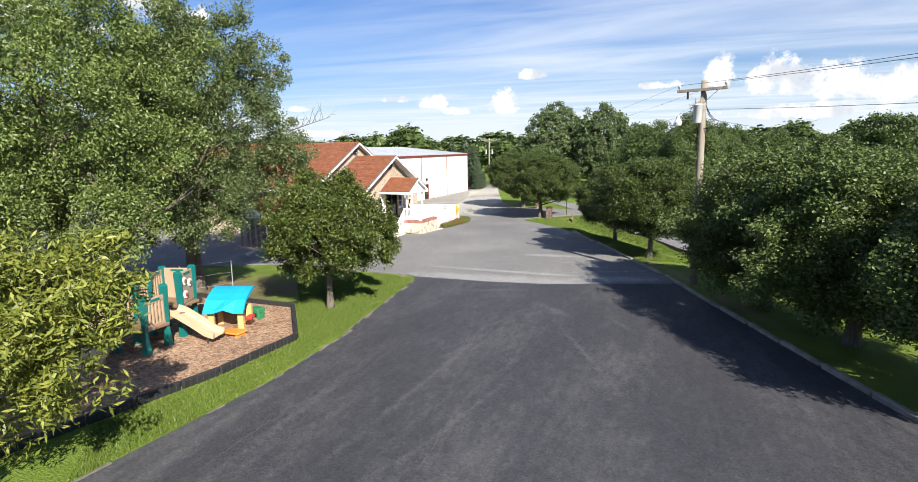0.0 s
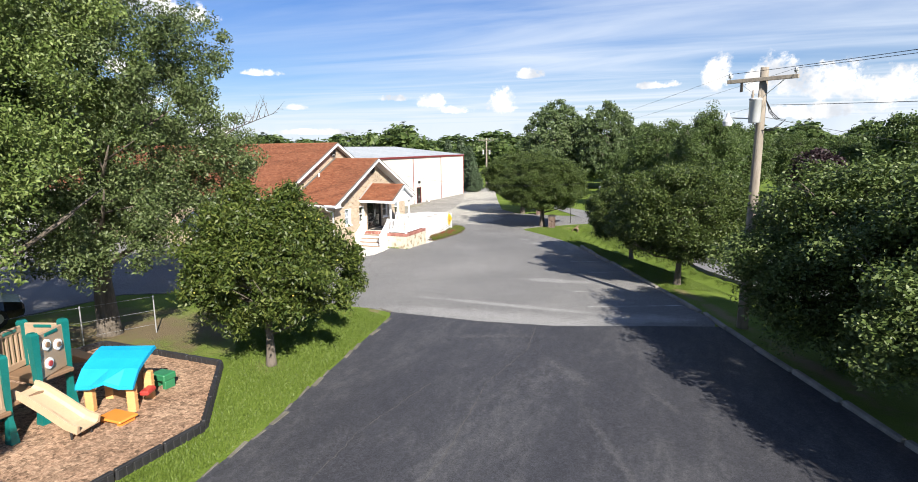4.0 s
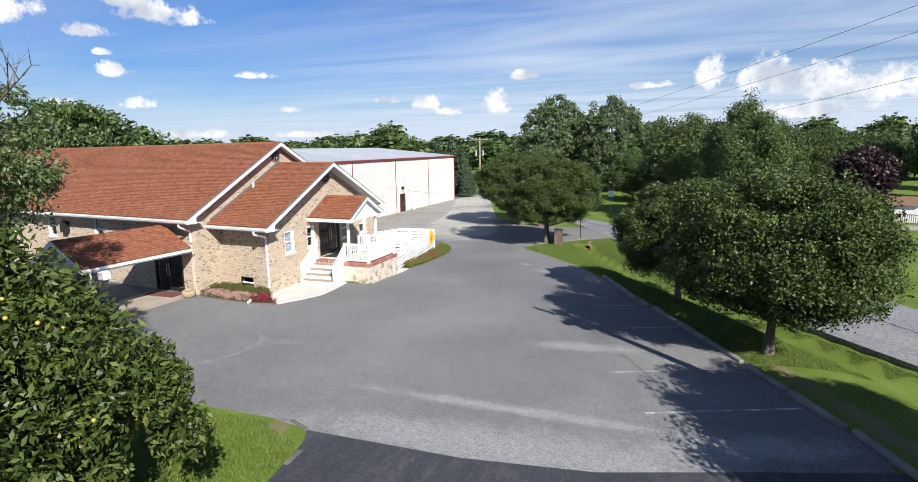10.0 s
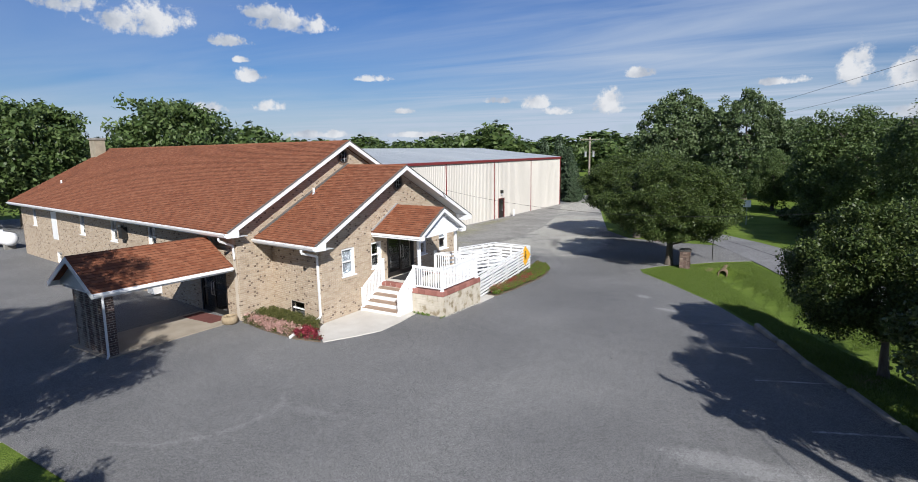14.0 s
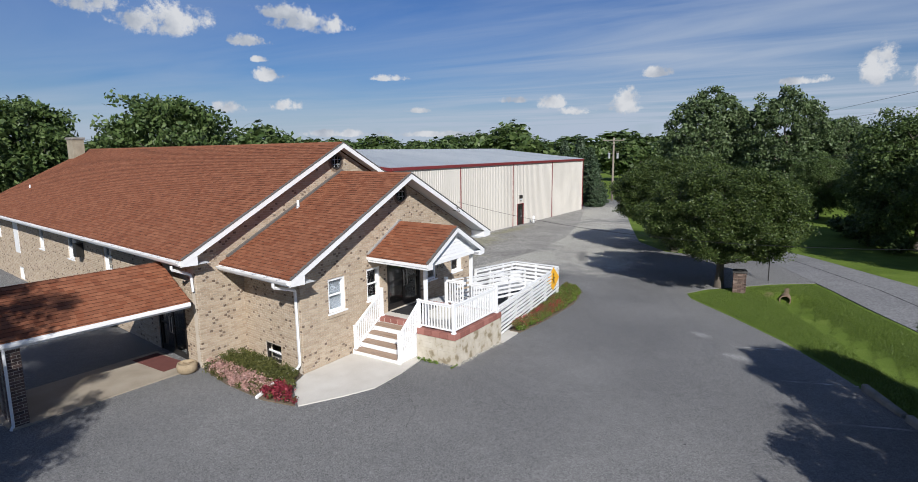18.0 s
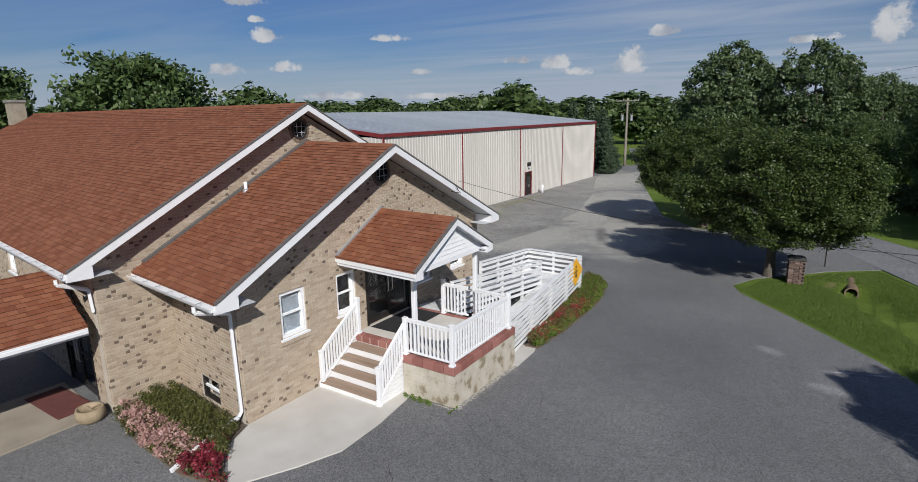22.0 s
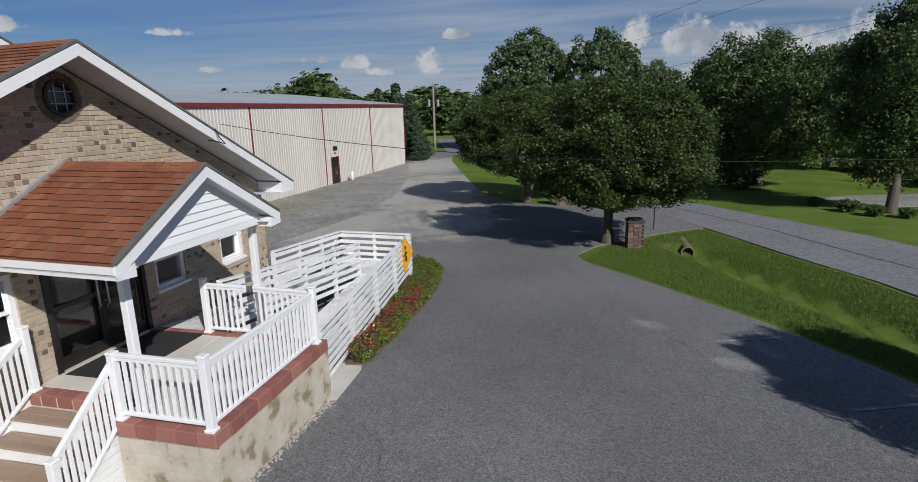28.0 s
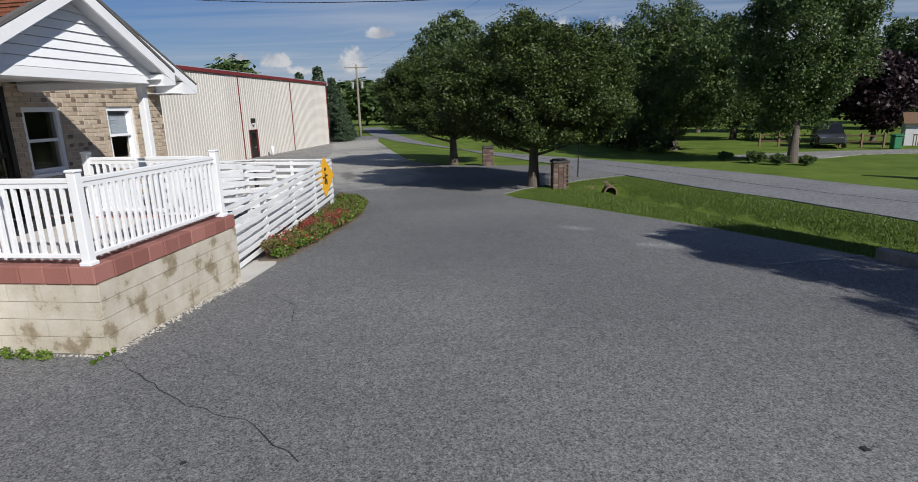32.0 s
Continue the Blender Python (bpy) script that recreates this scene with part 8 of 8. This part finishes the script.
# ---- cars ----
def car(x, y, turn, paint, label, length=4.7, width=1.85, height=1.68):
    c = empty("parked_car", label, "car", "parked cars")
    L, W, H = length / 2, width / 2, height

    def loft(sections, mat, name, lbl=""):
        bm = bmesh.new()
        rings = [[bm.verts.new(p) for p in s] for s in sections]
        n = len(rings[0])
        for a, b in zip(rings, rings[1:]):
            for i in range(n):
                bm.faces.new((a[i], a[(i + 1) % n], b[(i + 1) % n], b[i]))
        bm.faces.new(rings[0][::-1]), bm.faces.new(rings[-1])
        bmesh.ops.recalc_face_normals(bm, faces=bm.faces[:])
        return part(name, bm, mat, c, lbl, smooth=False)

    sec = lambda px, w, z0, z1: [(px, -w, z0), (px, -w * 1.02, (z0 + z1) / 2), (px, -w * 0.94, z1), (px, w * 0.94, z1), (px, w * 1.02, (z0 + z1) / 2), (px, w, z0)]
    loft([sec(-L, W * 0.85, 0.42, 0.85), sec(-L * 0.96, W * 0.95, 0.3, 0.98), sec(-L * 0.5, W, 0.26, 1.0), sec(L * 0.35, W, 0.26, 0.99), sec(L * 0.75, W * 0.98, 0.28, 0.93), sec(L * 0.97, W * 0.9, 0.32, 0.8), sec(L, W * 0.8, 0.42, 0.7)], paint, "body")
    top = lambda px, w, z: [(px, -w, z), (px, w, z)]
    bm = bmesh.new()
    base = [(-L * 0.93, 0.97), (-L * 0.78, H - 0.06), (-L * 0.3, H), (L * 0.1, H - 0.03), (L * 0.42, 0.99)]
    rings = [[bm.verts.new((px, s * W * (0.93 if z < 1.1 else 0.76), z)) for s in (-1, 1)] for px, z in base]
    for a, b in zip(rings, rings[1:]):
        bm.faces.new((a[0], a[1], b[1], b[0]))
    bm.faces.new([r[0] for r in rings]), bm.faces.new([r[1] for r in rings][::-1])
    bmesh.ops.recalc_face_normals(bm, faces=bm.faces[:])
    part("greenhouse", bm, M_BLACK_GLASS, c, "dark glazed cabin")
    bm = bmesh.new()
    slab(bm, [(-L * 0.8, -W * 0.75, H - 0.03), (-L * 0.3, -W * 0.75, H + 0.02), (-L * 0.3, W * 0.75, H + 0.02), (-L * 0.8, W * 0.75, H - 0.03)], 0.05)
    slab(bm, [(-L * 0.3, -W * 0.75, H + 0.02), (L * 0.12, -W * 0.75, H - 0.01), (L * 0.12, W * 0.75, H - 0.01), (-L * 0.3, W * 0.75, H + 0.02)], 0.05)
    part("roof", bm, paint, c)
    for px in (-L * 0.62, L * 0.64):
        for s in (-1, 1):
            bm = bmesh.new()
            tube(bm, [(px, s * (W - 0.2), 0.34), (px, s * (W + 0.01), 0.34)], 0.34, 20)
            t = part("wheel", bm, M_BLACK, c, "black tyre")
            bm = bmesh.new()
            tube(bm, [(px, s * (W + 0.005), 0.34), (px, s * (W + 0.025), 0.34)], 0.21, 16)
            part("rim", bm, M_STEEL, t, "alloy rim")
    for s in (-1, 1):
        bm = bmesh.new()
        box(bm, L * 0.93, s * W * 0.55 - 0.16, 0.66, L * 0.99, s * W * 0.55 + 0.16, 0.8, 0.02)
        part("headlight", bm, M_STEEL, c)
        bm = bmesh.new()
        box(bm, -L * 0.985, s * W * 0.7 - 0.1, 0.7, -L * 0.95, s * W * 0.7 + 0.1, 0.95, 0.02)
        part("tail_light", bm, M_REDP, c)
    c.matrix_basis = pose(x, y, ground_z(y) + 0.03, 0, 0, turn)
    return c


M_CAR_BLACK = material("black_car_paint", ((0.008, 0.009, 0.012), (0.014, 0.015, 0.018)), 0.15, bump=0)
M_CAR_GREY = material("grey_car_paint", ((0.05, 0.055, 0.06), (0.08, 0.085, 0.09)), 0.2, 0.3, bump=0)
car(-4.5, -18.3, 62, M_CAR_BLACK, "black sport utility vehicle parked beside the playground")
car(-5.6, -22.6, 62, M_CAR_BLACK, "black sport utility vehicle parked by the maples")
car(30.0, 41.8, 250, M_CAR_GREY, "dark grey vehicle parked on the neighbouring drive")

# ---- across the road ----
shed = empty("shed", "pale garden shed with brown roof and timber deck", "shed")
sx, sy = 36.6, 41.2
sz = ground_z(sy)
bm = bmesh.new()
wall_cells(bm, sx - 1.8, sx + 1.8, sz - 0.1, level(sz + 1.75), [(sx - 0.9, sz, sx - 0.2, sz + 1.5)], lambda u, w, z: (u, sy + 0.12 * w, z))
box(bm, sx - 1.8, sy + 0.12, sz - 0.1, sx - 1.7, sy + 2.4, sz + 1.75)
box(bm, sx + 1.7, sy + 0.12, sz - 0.1, sx + 1.8, sy + 2.4, sz + 1.75)
box(bm, sx - 1.7, sy + 2.3, sz - 0.1, sx + 1.7, sy + 2.4, sz + 1.75)
part("wall", bm, M_WHITE, shed, "pale boarded walls")
for s in (0, 1):
    bm = bmesh.new()
    a, b = (sy - 0.25, sz + 1.7), (sy + 1.2, sz + 2.5)
    if s:
        a, b = (sy + 2.65, sz + 1.7), (sy + 1.2, sz + 2.5)
    slab(bm, [(sx - 2.0, a[0], a[1]), (sx + 2.0, a[0], a[1]), (sx + 2.0, b[0], b[1]), (sx - 2.0, b[0], b[1])], 0.06)
    part("roof", bm, M_BROWN, shed, "brown shingle roof")
bm = bmesh.new()
box(bm, sx - 0.88, sy + 0.04, sz, sx - 0.22, sy + 0.08, sz + 1.48)
part("door", bm, M_BROWN, shed)
for i in range(19):
    bm = bmesh.new()
    x = sx - 1.35 + i * 0.18
    box(bm, x, sy - 0.9, sz, x + 0.06, sy - 0.86, sz + 0.85)
    part("deck_picket", bm, M_BROWN, shed)
bm = bmesh.new()
box(bm, sx - 1.4, sy - 0.92, sz + 0.82, sx + 2.1, sy - 0.84, sz + 0.9)
part("deck_rail", bm, M_BROWN, shed)
shed.matrix_basis = pose(sx, sy, sz, 0, 0, -24) @ Matrix.Diagonal((0.86, 0.86, 0.92, 1)) @ Matrix.Translation((-sx, -sy, -sz))
bin_ = empty("wheeled_bin", "green wheeled refuse bin beside the drive", "bin")
bm = bmesh.new()
box(bm, 32.6, 38.6, ground_z(38.6), 33.1, 39.1, ground_z(38.6) + 0.85, 0.04)
part("body", bm, M_GREEN, bin_)
bm = bmesh.new()
box(bm, 32.55, 38.52, ground_z(38.6) + 0.85, 33.15, 39.15, ground_z(38.6) + 0.95, 0.03)
part("lid", bm, M_GREEN, bin_)
rails = empty("rail_fence", "dark timber post and rail fence across the road", "fence")
for i in range(7):
    x, y = 26.0 + i * 1.15, 43.5 - i * 0.55
    bm = bmesh.new()
    box(bm, x - 0.06, y - 0.06, ground_z(y) - 0.1, x + 0.06, y + 0.06, ground_z(y) + 1.0, 0.01)
    part("fence_post", bm, M_BROWN, rails)
    if i < 6:
        for dz in (0.4, 0.8):
            bm = bmesh.new()
            bar(bm, (x, y, ground_z(y) + dz), (x + 1.15, y - 0.55, ground_z(y) + dz), 0.04, 0.11)
            part("fence_rail", bm, M_BROWN, rails)
hedge = empty("board_fence", "long dark board fence behind the shed", "fence")
for i in range(20):
    bm = bmesh.new()
    x = 39.5 + i * 1.5
    y = 41 - i * 0.3
    bar(bm, (x, y, ground_z(y) + 0.55), (x + 1.48, y - 0.3, ground_z(y) + 0.55), 0.05, 1.2)
    part("fence_panel", bm, M_DARK_TRIM, hedge)

blue = tree("blue_spruce", 2.15, 0.62, 0.05, 81, M_NEEDLE, "young blue spruce on the lawn across the road", clumps=170, per=40, leaf=0.07, trunk=0.05, shape="cone", clump_r=0.16)
plant(blue, 25.1, 21.4, 0, copy=False)
plum = tree("purple_tree", 7.5, 3.2, 1.0, 82, M_LEAF_PURPLE, "dark purple-leaved ornamental plum tree", clumps=300, per=45, leaf=0.2, trunk=0.2, clump_r=0.7)
plant(plum, 35.2, 45.6, 0, 0.92, copy=False)
shrubs = tree("road_shrub", 1.3, 1.1, 0.1, 83, M_LEAF_FAR, "low dark shrub on the far verge", "shrub", clumps=90, per=40, leaf=0.09, trunk=0.03, clump_r=0.25, group="verge shrubs")
plant(shrubs, 20.6, 30.2, 0, 0.5, copy=False)
for x, y, s in ((21.3, 29.0, 0.45), (17.3, 38.8, 1.2), (19.6, 32.0, 0.4), (22.5, 28.6, 0.4), (16.0, 42.0, 1.4), (15, 46, 1.5)):
    plant(shrubs, x, y, s * 90, s)
# trees behind the hall and beyond the warehouse
for x, y, r, s in ((-41, 20.5, 15, (1.0, 1.0, 0.98)), (-47, 9, 60, (0.95, 0.95, 0.92)), (-52, 2, 160, (0.9, 0.9, 0.82)), (-62, 40, 210, 0.6), (-58, -14, 20, 0.9), (-44, -24, 100, 0.9), (-30, -34, 180, 0.9), (62, 40, 0, 1.0), (70, 10, 40, 1.0), (60, -14, 80, 0.9), (52, -2, 10, 0.7)):
    plant(far_a, x, y, r, s)
for x, y, r, s in ((-15.4, 69.5, 40, 0.72), (-18.2, 76, 100, 0.85), (-21.5, 80, 70, 1.05), (-12.6, 61.8, 10, 0.42), (-26, 84, 200, 1.0)):
    plant(spruce, x, y, r, s)
rng = random.Random(77)
for i in range(54):
    az = radians(78 - i * 2.35 + rng.uniform(-0.8, 0.8))
    d = rng.uniform(125, 190)
    s = rng.uniform(0.62, 0.9) * (0.6 if i > 45 else 1.25 if i % 9 in (2, 3) else 0.95)
    plant(low_a, 14 - math.sin(az) * d, -10 + math.cos(az) * d, rng.uniform(0, 360), (s * 1.3, s * 1.3, s))
for i in range(40):
    az = radians(75 - i * 3.4 + rng.uniform(-1, 1))
    d = rng.uniform(230, 300)
    s = rng.uniform(0.9, 1.2)
    plant(low_a, 14 - math.sin(az) * d, -10 + math.cos(az) * d, rng.uniform(0, 360), (s * 2.2, s * 2.2, s))

# ---- grass blades on the nearer verges ----
def blades(name, polys, count, seed, h=0.045):
    rng = np.random.default_rng(seed)
    r = random.Random(seed)
    pts = []
    while len(pts) < count:
        poly, _ = r.choice(polys), 0
        xs, ys = [p[0] for p in poly], [p[1] for p in poly]
        x, y = r.uniform(min(xs), max(xs)), r.uniform(min(ys), max(ys))
        if inside(x, y, poly):
            pts.append((x, y, ground_z(y) + ditch(x, y) + (0.02 * noise.noise((x * 0.35, y * 0.35, 0)) - 0.012 if x > 9 else -0.012) + 0.008))
    p = np.array(pts)
    n = len(p)
    a = rng.random(n) * 6.28
    hh = h * (0.5 + rng.random(n))
    w = 0.006 + 0.007 * rng.random(n)
    dx, dy = np.cos(a), np.sin(a)
    tip = p + np.stack([rng.normal(0, 0.025, n), rng.normal(0, 0.025, n), hh], 1)
    l = p + np.stack([-dx * w, -dy * w, np.full(n, -0.01)], 1)
    q = p + np.stack([dx * w, dy * w, np.full(n, -0.01)], 1)
    v = np.stack([l, q, tip], 1).reshape(-1, 3)
    me = bpy.data.meshes.new(name)
    me.vertices.add(3 * n)
    me.vertices.foreach_set("co", v.ravel())
    me.loops.add(3 * n)
    me.loops.foreach_set("vertex_index", np.arange(3 * n))
    me.polygons.add(n)
    me.polygons.foreach_set("loop_start", np.arange(n) * 3)
    me.polygons.foreach_set("loop_total", np.full(n, 3))
    me.update()
    me.materials.append(M_BLADE)
    tagged(new(name, me), "short green grass blades of the mown verge", "grass", kind="stuff")


M_BLADE = leaf_material("grass_blades", (0.056, 0.093, 0.014), (0.113, 0.171, 0.027), (0.18, 0.235, 0.056))
VERGE = [(7.6, 17.9), (9.9, 15.0), (11.9, 12.1), (13.1, 10.0), (14.5, 7.2), (16, 3.6), (17.3, 1.2), (19.3, -2.9), (24.0, -2.6), (21.2, 1.7), (17.1, 11.8), (16.0, 16.4), (13.4, 23), (12.6, 24.4), (10.6, 22.9), (8.2, 20)]
STRIP = [(7.4, -17.3), (10.0, -20.7), (10.0, -24), (9.5, -27.3), (11.2, -29), (11.4, -24), (10.8, -19.1), (10.1, -15), (9.4, -11.1), (7.9, -10.4), (4.5, -10.4), (4.5, -13.5), (6.5, -16)]
blades("grass", [VERGE, VERGE, STRIP], 260000, 5)
